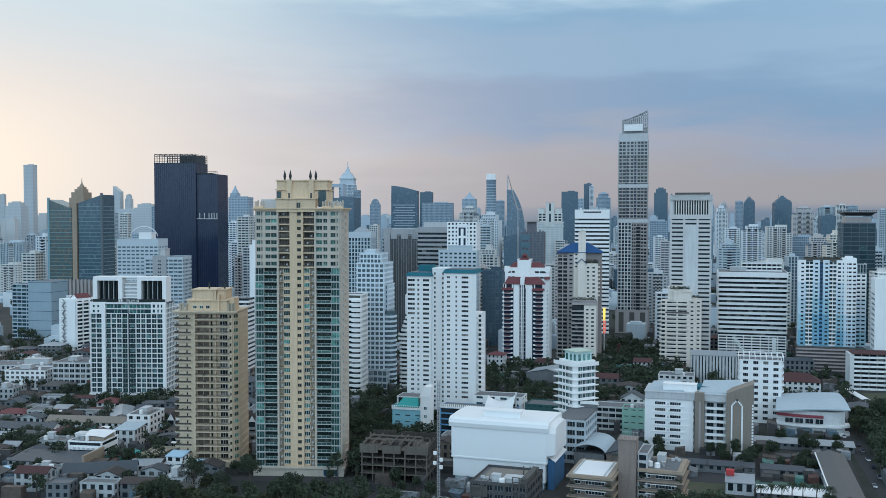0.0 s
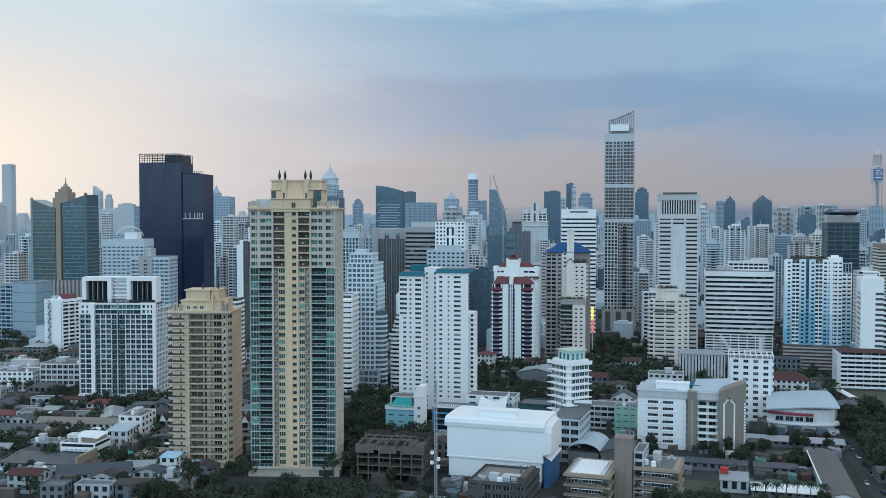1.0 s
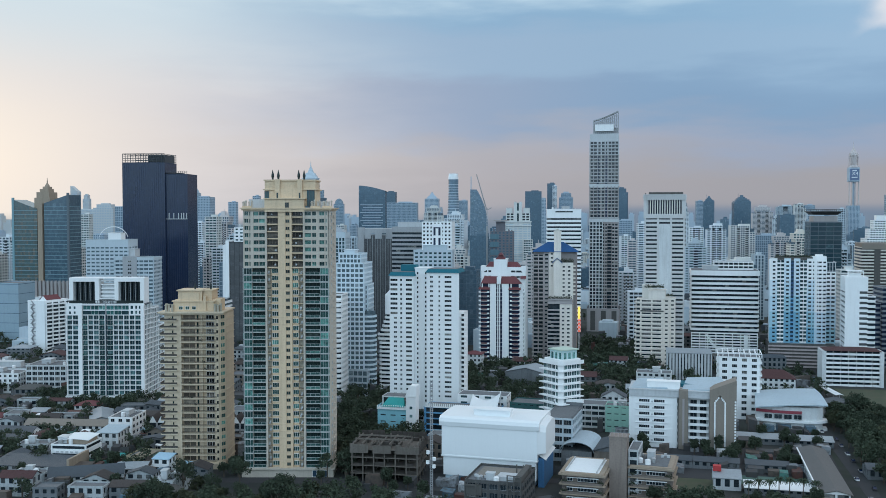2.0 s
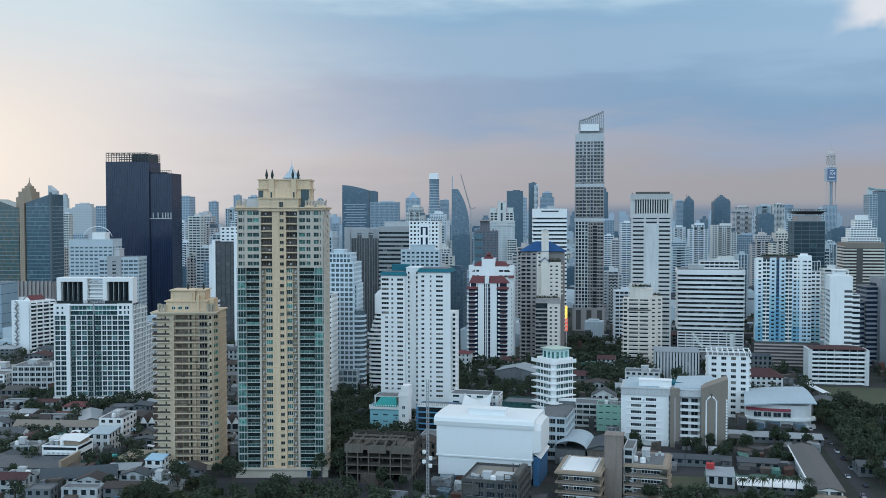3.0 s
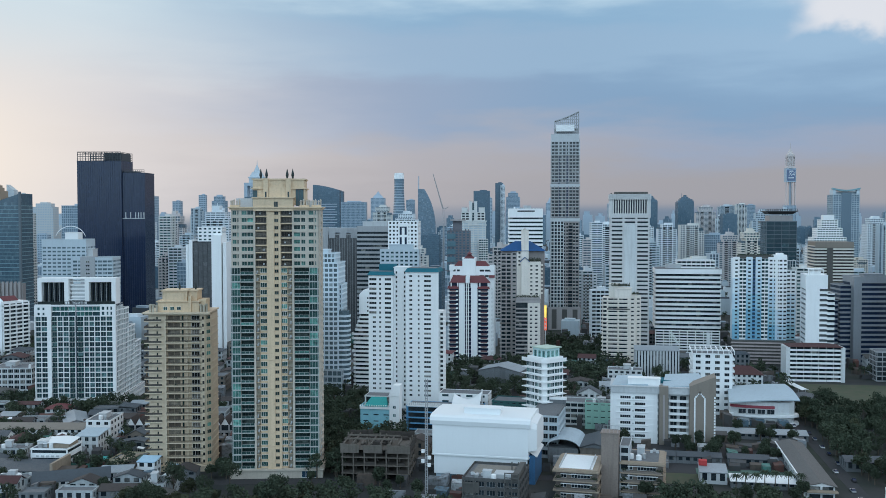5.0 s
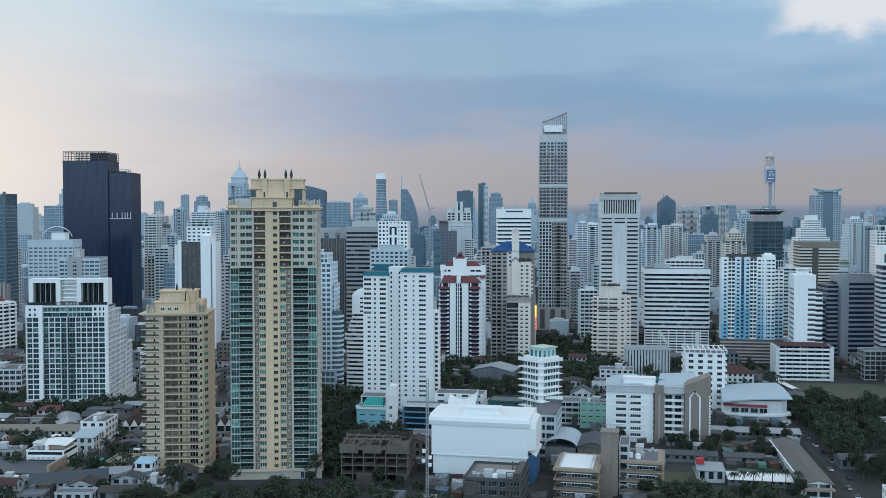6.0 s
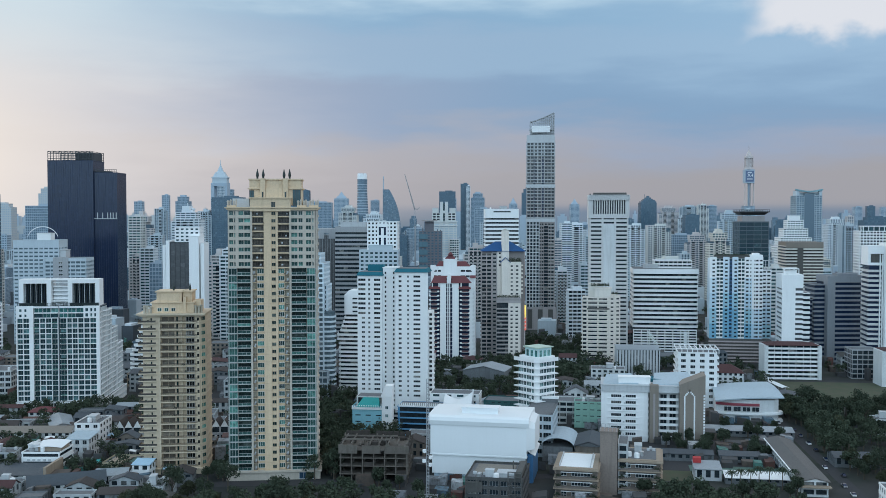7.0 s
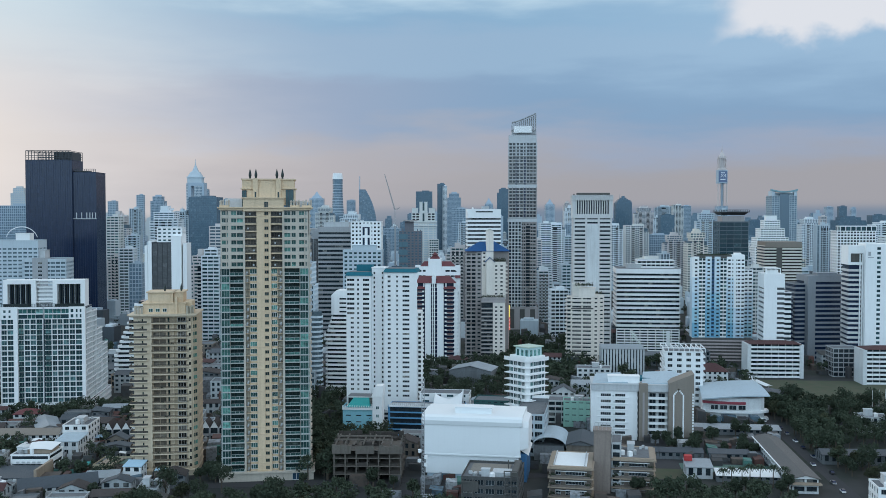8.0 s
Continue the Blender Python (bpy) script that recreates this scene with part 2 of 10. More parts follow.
GLASSTEAL = panes("teal_window_glass", (0.02, 0.04, 0.05), (0.05, 0.12, 0.14), (0.22, 0.36, 0.36), 0.3)
GLASSBLUE = panes("blue_curtain_wall", (0.03, 0.065, 0.105), (0.05, 0.10, 0.15), (0.11, 0.18, 0.24), 0.3, 0.12)
GLASSBLACK = panes("black_curtain_wall", (0.012, 0.024, 0.056), (0.018, 0.032, 0.07), (0.026, 0.042, 0.085), 0.3, 0.15)
# Warm tone of some panes: an orange reflection put into the colour.
GLASSGOLD = panes("bronze_reflection_curtain_wall", (0.075, 0.125, 0.13), (0.13, 0.145, 0.13), (0.22, 0.175, 0.135), 0.4, 0.12)
GLASSPALE = panes("pale_grey_blue_glass", (0.08, 0.125, 0.15), (0.15, 0.21, 0.24), (0.34, 0.41, 0.44), 0.35, 0.15)
# Far glass lightened and blued: the haze is put into its colour.
GLASSFAR = panes("haze_blue_glass", (0.13, 0.20, 0.26), (0.17, 0.25, 0.31), (0.27, 0.35, 0.41), 0.4, 0.2)

GLASSCURT = panes("curtained_glass", (0.03, 0.028, 0.025), (0.16, 0.14, 0.12), (0.45, 0.40, 0.33), 0.6, by_object=True)
GLASSCOND = panes("grey_teal_glass", (0.022, 0.048, 0.058), (0.05, 0.105, 0.118), (0.16, 0.33, 0.34), 0.40, by_object=True)

SHRUB = plaster("shrub_leaves", (0.045, 0.06, 0.035), 0.6)

# ---- building kit ----
class Boxes:
    """Collects boxes and quads into one mesh."""

    def __init__(self):
        self.v, self.f, self.mi, self.uv = [], [], [], []

    def box(self, x0, x1, y0, y1, z0, z1, mat=0, face=None, cell=None):
        """A box; in face coordinates (u, out, z) when face = (ox, oy, ux, uy, nx, ny). cell = (du, dz): size of one UV unit."""
        pts = [(x0, y0, z0), (x1, y0, z0), (x1, y1, z0), (x0, y1, z0), (x0, y0, z1), (x1, y0, z1), (x1, y1, z1), (x0, y1, z1)]
        if face:
            ox, oy, ux, uy, nx, ny = face
            pts = [(ox + u * ux + v * nx, oy + u * uy + v * ny, z) for u, v, z in pts]
        k = len(self.v)
        self.v += pts
        for q in ((0, 3, 2, 1), (4, 5, 6, 7), (0, 1, 5, 4), (1, 2, 6, 5), (2, 3, 7, 6), (3, 0, 4, 7)):
            if face:
                q = q[::-1]
            self.f.append(tuple(k + i for i in q))
            self.mi.append(mat)
            if cell:
                side = abs(pts[q[0]][0] - pts[q[1]][0]) + abs(pts[q[2]][0] - pts[q[1]][0]) < 1e-4
                for i in q:
                    p = pts[i]
                    self.uv.append((((p[1] - y0) if side else (p[0] - x0)) / cell[0] + 40 * side, (p[2] - z0) / cell[1]))
            else:
                self.uv += [(0, 0)] * 4

    def poly(self, pts, mat=0):
        k = len(self.v)
        self.v += [tuple(p) for p in pts]
        self.f.append(tuple(range(k, k + len(pts))))
        self.mi.append(mat)
        self.uv += [(p[0], p[2]) for p in pts]

    def prism(self, outline, z0, z1, mat=0, top=None):
        """An upright prism over a plan outline (counter-clockwise); top: another outline for a tapered one."""
        n = len(outline)
        top = top or outline
        k = len(self.v)
        self.v += [(x, y, z0) for x, y in outline] + [(x, y, z1) for x, y in top]
        for i in range(n):
            j = (i + 1) % n
            self.f.append((k + i, k + j, k + n + j, k + n + i))
            self.mi.append(mat)
            self.uv += [(i, z0 / 4), (i + 1, z0 / 4), (i + 1, z1 / 4), (i, z1 / 4)]
        self.f += [tuple(k + n - 1 - i for i in range(n)), tuple(k + n + i for i in range(n))]
        self.mi += [mat, mat]
        self.uv += [(0, 0)] * (2 * n)

    def mesh(self, name, mats):
        me = bpy.data.meshes.new(name)
        me.from_pydata(self.v, [], self.f)
        for m in mats if isinstance(mats, (list, tuple)) else [mats]:
            me.materials.append(m)
        me.polygons.foreach_set("material_index", self.mi)
        lay = me.uv_layers.new(name="UVMap")
        lay.data.foreach_set("uv", [c for q in self.uv for c in q])
        me.update()
        return me


def part(name, data, mats, parent, label="", at=(0, 0, 0), turn=0.0, stuff=False):
    """One mesh object under a thing or a part. data: Boxes, or a mesh made before."""
    me = data.mesh(name, mats) if isinstance(data, Boxes) else data
    ob = new(name, me)
    ob.parent = parent
    ob.location, ob.rotation_euler = at, (0, 0, radians(turn))
    return tagged(ob, label, kind="stuff" if stuff else "")


def thing(name, label, category, x, y, z=0.0, rz=0.0, group="", kind=""):
    ob = new(name)
    ob.matrix_world = pose(x, y, z, 0, 0, rz)
    return tagged(ob, label, category, group, kind)


FOOT = []


def note(parent, x, y, w, d):
    """Keeps a footprint, so that nothing else is set down on it."""
    FOOT.append((parent.matrix_basis.inverted(), x - w / 2, x + w / 2, y, y + d))


def free(x, y, gap):
    for m, x0, x1, y0, y1 in FOOT:
        p = m @ Vector((x, y, 0))
        if x0 - gap < p.x < x1 + gap and y0 - gap < p.y < y1 + gap:
            return False
    return True


def faces_of(x, y, w, d):
    """Front, right, back and left face of a block whose front middle is (x, y): frames and lengths."""
    return [((x, y, 1, 0, 0, -1), w), ((x + w / 2, y + d / 2, 0, 1, 1, 0), d), ((x, y + d, -1, 0, 0, 1), w), ((x - w / 2, y + d / 2, 0, -1, -1, 0), d)]


def window_mesh(w, h, rim=0.08, deep=0.12, mull=1, fmat=None, gmat=None, key={}):
    """A framed window in one piece, its back on the plane y = 0, facing -y; mull: number of mullions."""
    k = (round(w, 2), round(h, 2), mull, fmat.name, gmat.name)
    if k not in key:
        xs, n = [-w / 2], mull + 1
        pw = (w - rim * (n + 1)) / n
        for i in range(n):
            a = -w / 2 + rim + i * (pw + rim)
            xs += [a, a + pw]
        xs += [w / 2]
        zs = [0, rim, h - rim, h]
        b = Boxes()
        b.v = [(x, -deep, z) for z in zs for x in xs]
        c = len(xs)

        def face(q, mat=0):
            b.f.append(q), b.mi.append(mat)
            b.uv += [(0, 0)] * 4

        for r in range(3):
            for i in range(c - 1):
                q = [r * c + i, r * c + i + 1, (r + 1) * c + i + 1, (r + 1) * c + i]
                if r == 1 and i % 2:
                    o = len(b.v)
                    b.v += [(b.v[j][0], -0.03, b.v[j][2]) for j in q]
                    face((o, o + 1, o + 2, o + 3), 1)
                    for j in range(4):
                        face((q[j], q[(j + 1) % 4], o + (j + 1) % 4, o + j))
                else:
                    face(tuple(q))
        o = len(b.v)
        b.v += [(-w / 2, 0, 0), (w / 2, 0, 0), (w / 2, 0, h), (-w / 2, 0, h)]
        e = (0, c - 1, 4 * c - 1, 3 * c)
        face((o, o + 3, e[3], e[0])), face((e[1], e[2], o + 2, o + 1)), face((e[3], o + 3, o + 2, e[2])), face((o, e[0], e[1], o + 1))
        key[k] = b.mesh("window", [fmat, gmat])
    return key[k]


def tray(w, dep, rail, slab, t=0.12):
    """A balcony tray in one piece: floor slab with upstands on three sides, facing -y."""
    b = Boxes()
    x, i = w / 2, w / 2 - t
    b.v = [(-x, 0, -slab), (x, 0, -slab), (x, -dep, -slab), (-x, -dep, -slab),
           (-x, 0, rail), (-i, 0, rail), (-i, -dep + t, rail), (i, -dep + t, rail), (i, 0, rail), (x, 0, rail), (x, -dep, rail), (-x, -dep, rail),
           (-i, 0, 0), (-i, -dep + t, 0), (i, -dep + t, 0), (i, 0, 0)]
    for q in ((0, 1, 2, 3), (0, 3, 11, 4), (3, 2, 10, 11), (2, 1, 9, 10), (4, 11, 6, 5), (11, 10, 7, 6), (10, 9, 8, 7), (5, 6, 13, 12), (6, 7, 14, 13), (7, 8, 15, 14), (12, 13, 14, 15)):
        b.f.append(q), b.mi.append(0)
        b.uv += [(0, 0)] * 4
    return b


def balcony_mesh(w, dep, rail=1.0, slab=0.18, mat=None, style="solid", key={}):
    k = (round(w, 2), dep, rail, mat.name, style)
    if k not in key:
        if style == "solid":
            key[k] = (tray(w, dep, rail, slab).mesh("balcony", [mat]), None)
        else:
            bars = Boxes()
            model = tray(w, dep, 0.75, 0.02, 0.05)
            bars.v, bars.f = model.v, model.f
            bars.mi, bars.uv = [0] * len(bars.f), [(0, 0)] * 44
            key[k] = (tray(w, dep + 0.1, 0.22, slab).mesh("balcony", [mat]), bars.mesh("railing", [RAILING]))
    return key[k]


def add_balcony(parent, me, at, turn=0.0):
    b = part("balcony", me[0], None, parent, "", at, turn)
    if me[1]:
        part("railing", me[1], None, b, "", (0, 0, 0.02))


def block(parent, x, y, w, d, z0, z1, storey=3.2, bay=3.6, band=1.1, pier=0.8, proud=0.3, wall=None, glass=None,
          sides=None, blank=(), pieces=False, windows=False, balcony=None, roof=True, parapet=0.9, label="", wmat=None, wframe=None, top_band=0.0, far=False):
    """A storeyed volume: a glazed core behind floor bands and piers that stand proud of it.
    sides: other values for the side faces; blank: faces (0 front, 1 right, 2 back, 3 left) of plain wall;
    balcony: {face: (bays, depth, style)}; pieces: each band, pier, window an object of its own."""
    wall, glass = wall or WHITE, glass or GLASS
    n = max(1, round((z1 - z0 - top_band) / storey))
    st = (z1 - z0 - top_band) / n
    note(parent, x, y, w, d)
    core = Boxes()
    core.box(x - w / 2, x + w / 2, y, y + d, z0, z1, 0, None, (bay, st))
    rest = Boxes()
    if far:
        rest.box(x - w / 2, x + w / 2, y, y + d, z0, z1, 1, None, (bay, st))
    else:
        part("glazing", core, glass, parent)
    bands = None
    for fi, (fr, ln) in enumerate(faces_of(x, y, w, d)):
        s = dict(bay=bay, band=band, pier=pier)
        if sides and fi % 2:
            s.update(sides)
        e = proud if fi % 2 == 0 else 0.0
        if fi in blank:
            rest.box(-ln / 2 - e, ln / 2 + e, 0.0, proud, z0, z1, 0, fr)
            continue
        nb = max(1, round(ln / s["bay"]))
        bw = ln / nb
        if top_band:
            rest.box(-ln / 2 - e, ln / 2 + e, 0, proud, z1 - top_band, z1, 0, fr)
        one = Boxes()
        for k in range(n):
            za = z0 + k * st
            if s["band"]:
                if pieces and fi in (0, 1):
                    if k == 0:
                        one.box(-ln / 2 - e, ln / 2 + e, 0, proud, -s["band"] * 0.3, s["band"] * 0.7, 0, (0, 0, 1, 0, 0, -1))
                        bands = one.mesh("floor_band", wall)
                    part("floor_band", bands, wall, parent, "", (fr[0], fr[1], za + s["band"] * 0.3), (0, 90, 180, 270)[fi])
                else:
                    rest.box(-ln / 2 - e, ln / 2 + e, 0, proud, za, za + s["band"], 0, fr)
        if s["pier"]:
            for i in range(nb + 1):
                u = -ln / 2 + i * bw
                lo, hi = max(u - s["pier"] / 2, -ln / 2), min(u + s["pier"] / 2, ln / 2)
                rest.box(lo, hi, 0, proud - 0.02, z0, z1, 0, fr)
        if windows and fi == 0:
            ww, wh = bw - s["pier"] - 0.04, st - s["band"] - 0.04
            me = window_mesh(ww, wh, mull=1 if ww < 2.6 else 2, fmat=wframe or STEEL, gmat=wmat or GLASSOB)
            for k in range(n):
                for i in range(nb):
                    u = -ln / 2 + (i + 0.5) * bw
                    part("window", me, None, parent, "", (fr[0] + u * fr[2] + 0.02 * fr[4], fr[1] + u * fr[3] + 0.02 * fr[5], z0 + k * st + s["band"] + 0.02), (0, 90, 180, 270)[fi])
        if balcony and fi in balcony:
            bays, dep, style = balcony[fi]
            me = balcony_mesh(bw * 0.94, dep, mat=wall, style=style)
            for k in range(n):
                for i in bays:
                    if i < nb:
                        u = -ln / 2 + (i + 0.5) * bw
                        add_balcony(parent, me, (fr[0] + u * fr[2] + proud * fr[4], fr[1] + u * fr[3] + proud * fr[5], z0 + k * st + s["band"] * 0.35), (0, 90, 180, 270)[fi])
    if roof:
        p = proud + 0.05
        rest.box(x - w / 2 - p, x + w / 2 + p, y - p, y + d + p, z1, z1 + 0.3, 0)
        for a in (0, 1):
            yy = y - p if a == 0 else y + d + p - 0.25
            rest.box(x - w / 2 - p, x + w / 2 + p, yy, yy + 0.25, z1 + 0.3, z1 + parapet, 0)
            xx = x - w / 2 - p if a == 0 else x + w / 2 + p - 0.25
            rest.box(xx, xx + 0.25, y - p + 0.25, y + d + p - 0.25, z1 + 0.3, z1 + parapet, 0)
        deck = rest if far else Boxes()
        deck.box(x - w / 2 - p + 0.25, x + w / 2 + p - 0.25, y - p + 0.25, y + d + p - 0.25, z1 + 0.3, z1 + 0.36, 0)
        if not far:
            part("roof_deck", deck, ROOFTOP, parent)
    part("body" if far else "facade", rest, [wall, glass] if far else wall, parent, label, stuff=True)
    return st


def punched(parent, x0, x1, y, z0, z1, sill, st, n, wh, cols, wall, glass, deep=0.35, frame_mat=None, at=(0, 0, 0), turn=0.0, skip=()):
    """A wall of some thickness with rows of window openings; cols: (middle, width) of each column of openings, from left to right.
    frame_mat: each window becomes a framed part of its own, otherwise the panes are one glazed part."""
    b, g, u = Boxes(), Boxes(), x0
    holes = []
    for i, (c, w) in enumerate(cols):
        a, e = c - w / 2, c + w / 2
        b.box(u, a, y, y + deep, z0, z1)
        z = z0
        for k in range(n):
            if (i, k) in skip:
                continue
            za = sill + k * st
            b.box(a, e, y, y + deep, z, za)
            z = za + wh
            holes.append((c, w, za))
            g.poly([(a, y + deep * 0.8, za), (e, y + deep * 0.8, za), (e, y + deep * 0.8, z), (a, y + deep * 0.8, z)])
            half = len(g.uv) - 4
            g.uv[half:] = [(i + 0.1, k + 0.1), (i + (1.9 if w > 2.4 else 0.9), k + 0.1), (i + (1.9 if w > 2.4 else 0.9), k + 0.9), (i + 0.1, k + 0.9)]
        b.box(a, e, y, y + deep, z, z1)
        u = e
    b.box(u, x1, y, y + deep, z0, z1)
    part("facade", b, wall, parent, "", at, turn, stuff=True)
    if frame_mat:
        ca, sa = math.cos(radians(turn)), math.sin(radians(turn))
        for c, w, za in holes:
            me = window_mesh(w, wh, 0.07, 0.1, 2 if w > 3 else 1, frame_mat, glass)
            yy = y + deep
            part("window", me, None, parent, "", (at[0] + c * ca - yy * sa, at[1] + c * sa + yy * ca, at[2] + za), turn)
    else:
        part("glazing", g, glass, parent, "", at, turn, stuff=True)


def solids(parent, name, mat, *boxes):
    """Plain wall volumes, each a part of its own."""
    for q in boxes:
        b = Boxes()
        b.box(*q)
        part(name, b, mat, parent)


def bowed(x0, x1, y, out, z0, z1, n=8, square=0.35):
    """Plan outline of a balcony that bows forward, as a prism."""
    pts = [(x0, y)] + [(x0 + (x1 - x0) * i / n, y - out * (square + (1 - square) * math.sin(math.pi * i / n) ** 0.7)) for i in range(n + 1)] + [(x1, y)]
    return pts


def lattice(b, x0, x1, y, z0, z1, nx, nz, t=0.25):
    for i in range(nx + 1):
        x = x0 + (x1 - x0) * i / nx
        b.box(x - t / 2, x + t / 2, y - t / 2, y + t / 2, z0, z1)
    for k in range(1, nz + 1):
        z = z0 + (z1 - z0) * k / nz
        b.box(x0, x1, y - t / 2 + 0.01, y + t / 2 - 0.01, z - t / 2, z + t / 2)


def plain(parent, name, x, y, w, d, z0, z1, mat, label="", cap=0.0):
    """A plain volume with a slightly wider coping on top."""
    b = Boxes()
    b.box(x - w / 2, x + w / 2, y, y + d, z0, z1 - (0.4 if cap else 0), 0)
    if cap:
        b.box(x - w / 2 - cap, x + w / 2 + cap, y - cap, y + d + cap, z1 - 0.4, z1, 0)
    return part(name, b, mat, parent, label)


def hip_roof(parent, name, x, y, w, d, z0, h, mat, over=0.6, ridge=None, label=""):
    """A hipped roof with eaves; ridge: its length along x (0 gives a pyramid)."""
    b = Boxes()
    r = max(0.0, (w - d) if ridge is None else ridge) / 2
    X, Y0, Y1, ym = w / 2 + over, y - over, y + d + over, y + d / 2
    lo = [(x - X, Y0), (x + X, Y0), (x + X, Y1), (x - X, Y1)]
    e = 0.02
    b.prism(lo, z0, z0 + 0.25)
    b.prism(lo, z0 + 0.25, z0 + h, 0, [(x - r - e, ym - e), (x + r + e, ym - e), (x + r + e, ym + e), (x - r - e, ym + e)])
    return part(name, b, mat, parent, label)


def gable_roof(parent, name, x, y, w, d, z0, h, mat, over=0.4, along="x", label=""):
    b = Boxes()
    t = 0.2
    X0, X1, Y0, Y1 = x - w / 2 - over, x + w / 2 + over, y - over, y + d + over
    if along == "x":
        ym = (Y0 + Y1) / 2
        for ya, yb in ((Y0, ym), (Y1, ym)):
            q = [(X0, ya, z0), (X1, ya, z0), (X1, yb, z0 + h), (X0, yb, z0 + h)]
            b.poly(q), b.poly([(p[0], p[1], p[2] - t) for p in q][::-1])
            b.poly([q[0], q[1], (q[1][0], q[1][1], z0 - t), (q[0][0], q[0][1], z0 - t)])
        for xa in (x - w / 2, x + w / 2):
            b.poly([(xa, y, z0 - t), (xa, y + d, z0 - t), (xa, ym, z0 + h - t)], 1)
    else:
        for xa in (X0, X1):
            q = [(xa, Y0, z0), (xa, Y1, z0), (x, Y1, z0 + h), (x, Y0, z0 + h)]
            b.poly(q), b.poly([(p[0], p[1], p[2] - t) for p in q][::-1])
            b.poly([q[0], q[1], (q[1][0], q[1][1], z0 - t), (q[0][0], q[0][1], z0 - t)])
        for ya in (y, y + d):
            b.poly([(x - w / 2, ya, z0 - t), (x + w / 2, ya, z0 - t), (x, ya, z0 + h - t)], 1)
    return part(name, b, mat, parent, label)


def sheet(rows, thick):
    """A curved sheet in one piece over a grid of points, with thickness."""
    b = Boxes()
    n, m = len(rows), len(rows[0])
    b.v = [tuple(p) for r in rows for p in r] + [(p[0], p[1], p[2] - thick) for r in rows for p in r]
    o = n * m

    def face(*q):
        b.f.append(q), b.mi.append(0)
        b.uv.extend([(0, 0)] * 4)

    for i in range(n - 1):
        for j in range(m - 1):
            k = i * m + j
            face(k, k + 1, k + m + 1, k + m), face(o + k, o + k + m, o + k + m + 1, o + k + 1)
    for i in range(n - 1):
        face(i * m, (i + 1) * m, o + (i + 1) * m, o + i * m), face(o + i * m + m - 1, o + (i + 1) * m + m - 1, (i + 1) * m + m - 1, i * m + m - 1)
    for j in range(m - 1):
        face(o + j, o + j + 1, j + 1, j), face((n - 1) * m + j, (n - 1) * m + j + 1, o + (n - 1) * m + j + 1, o + (n - 1) * m + j)
    return b


def cylinder(b, x, y, r, z0, z1, n=12, mat=0, r1=None):
    ring = lambda q: [(x + q * math.cos(2 * math.pi * i / n), y + q * math.sin(2 * math.pi * i / n)) for i in range(n)]
    b.prism(ring(r), z0, z1, mat, ring(r1 if r1 is not None else r))


def roof_clutter(parent, x, y, w, d, z, seed, tanks=2, units=4):
    """Stair head, water tanks and air-conditioning units on a flat roof."""
    rnd = random.Random(seed)
    a, c = w * rnd.uniform(0.2, 0.35), d * rnd.uniform(0.25, 0.4)
    plain(parent, "stair_head", x + rnd.uniform(-0.2, 0.2) * w, y + d * rnd.uniform(0.3, 0.5), a, c, z, z + rnd.uniform(2.6, 4.2), GREYLT, cap=0.2)
    for i in range(tanks):
        b = Boxes()
        r = rnd.uniform(0.7, 1.2)
        cylinder(b, 0, 0, r, 0, 1.9), cylinder(b, 0, 0, r, 1.9, 2.2, r1=r * 0.35)
        part("water_tank", b, STEEL if i % 2 else WHITE, parent, "", (x + rnd.uniform(-0.42, 0.42) * w, y + rnd.uniform(0.1, 0.28) * d, z))
    for i in range(units):
        b = Boxes()
        b.box(-0.6, 0.6, -0.5, 0.5, 0.15, 1.1), b.box(-0.5, 0.5, -0.4, 0.4, 0.0, 0.15), cylinder(b, 0, 0, 0.35, 1.1, 1.2, 8)
        part("cooling_unit", b, GREYLT, parent, "", (x + rnd.uniform(-0.44, 0.44) * w, y + rnd.uniform(0.72, 0.92) * d, z))

# ---- ground ----
def ground_material():
    m, n, l, p = material("city_ground")
    a = ramped(n, l, noise_at(n, l, 0.012, detail=6), 0.42, 0.62)
    c = ramped(n, l, noise_at(n, l, 0.05, detail=6), 0.45, 0.65)
    col = mixed(n, l, a, (0.030, 0.032, 0.034), (0.024, 0.032, 0.02))
    col = mixed(n, l, c, col, (0.045, 0.045, 0.043))
    l.new(col, p.inputs["Base Color"])
    p.inputs["Roughness"].default_value = 0.95
    return m


gb = Boxes()
gb.box(-6500, 6500, -2500, 7000, -3, 0)
tagged(new("ground", gb.mesh("ground", ground_material())), "dark city ground of asphalt, soil and grass", "ground", kind="structure")

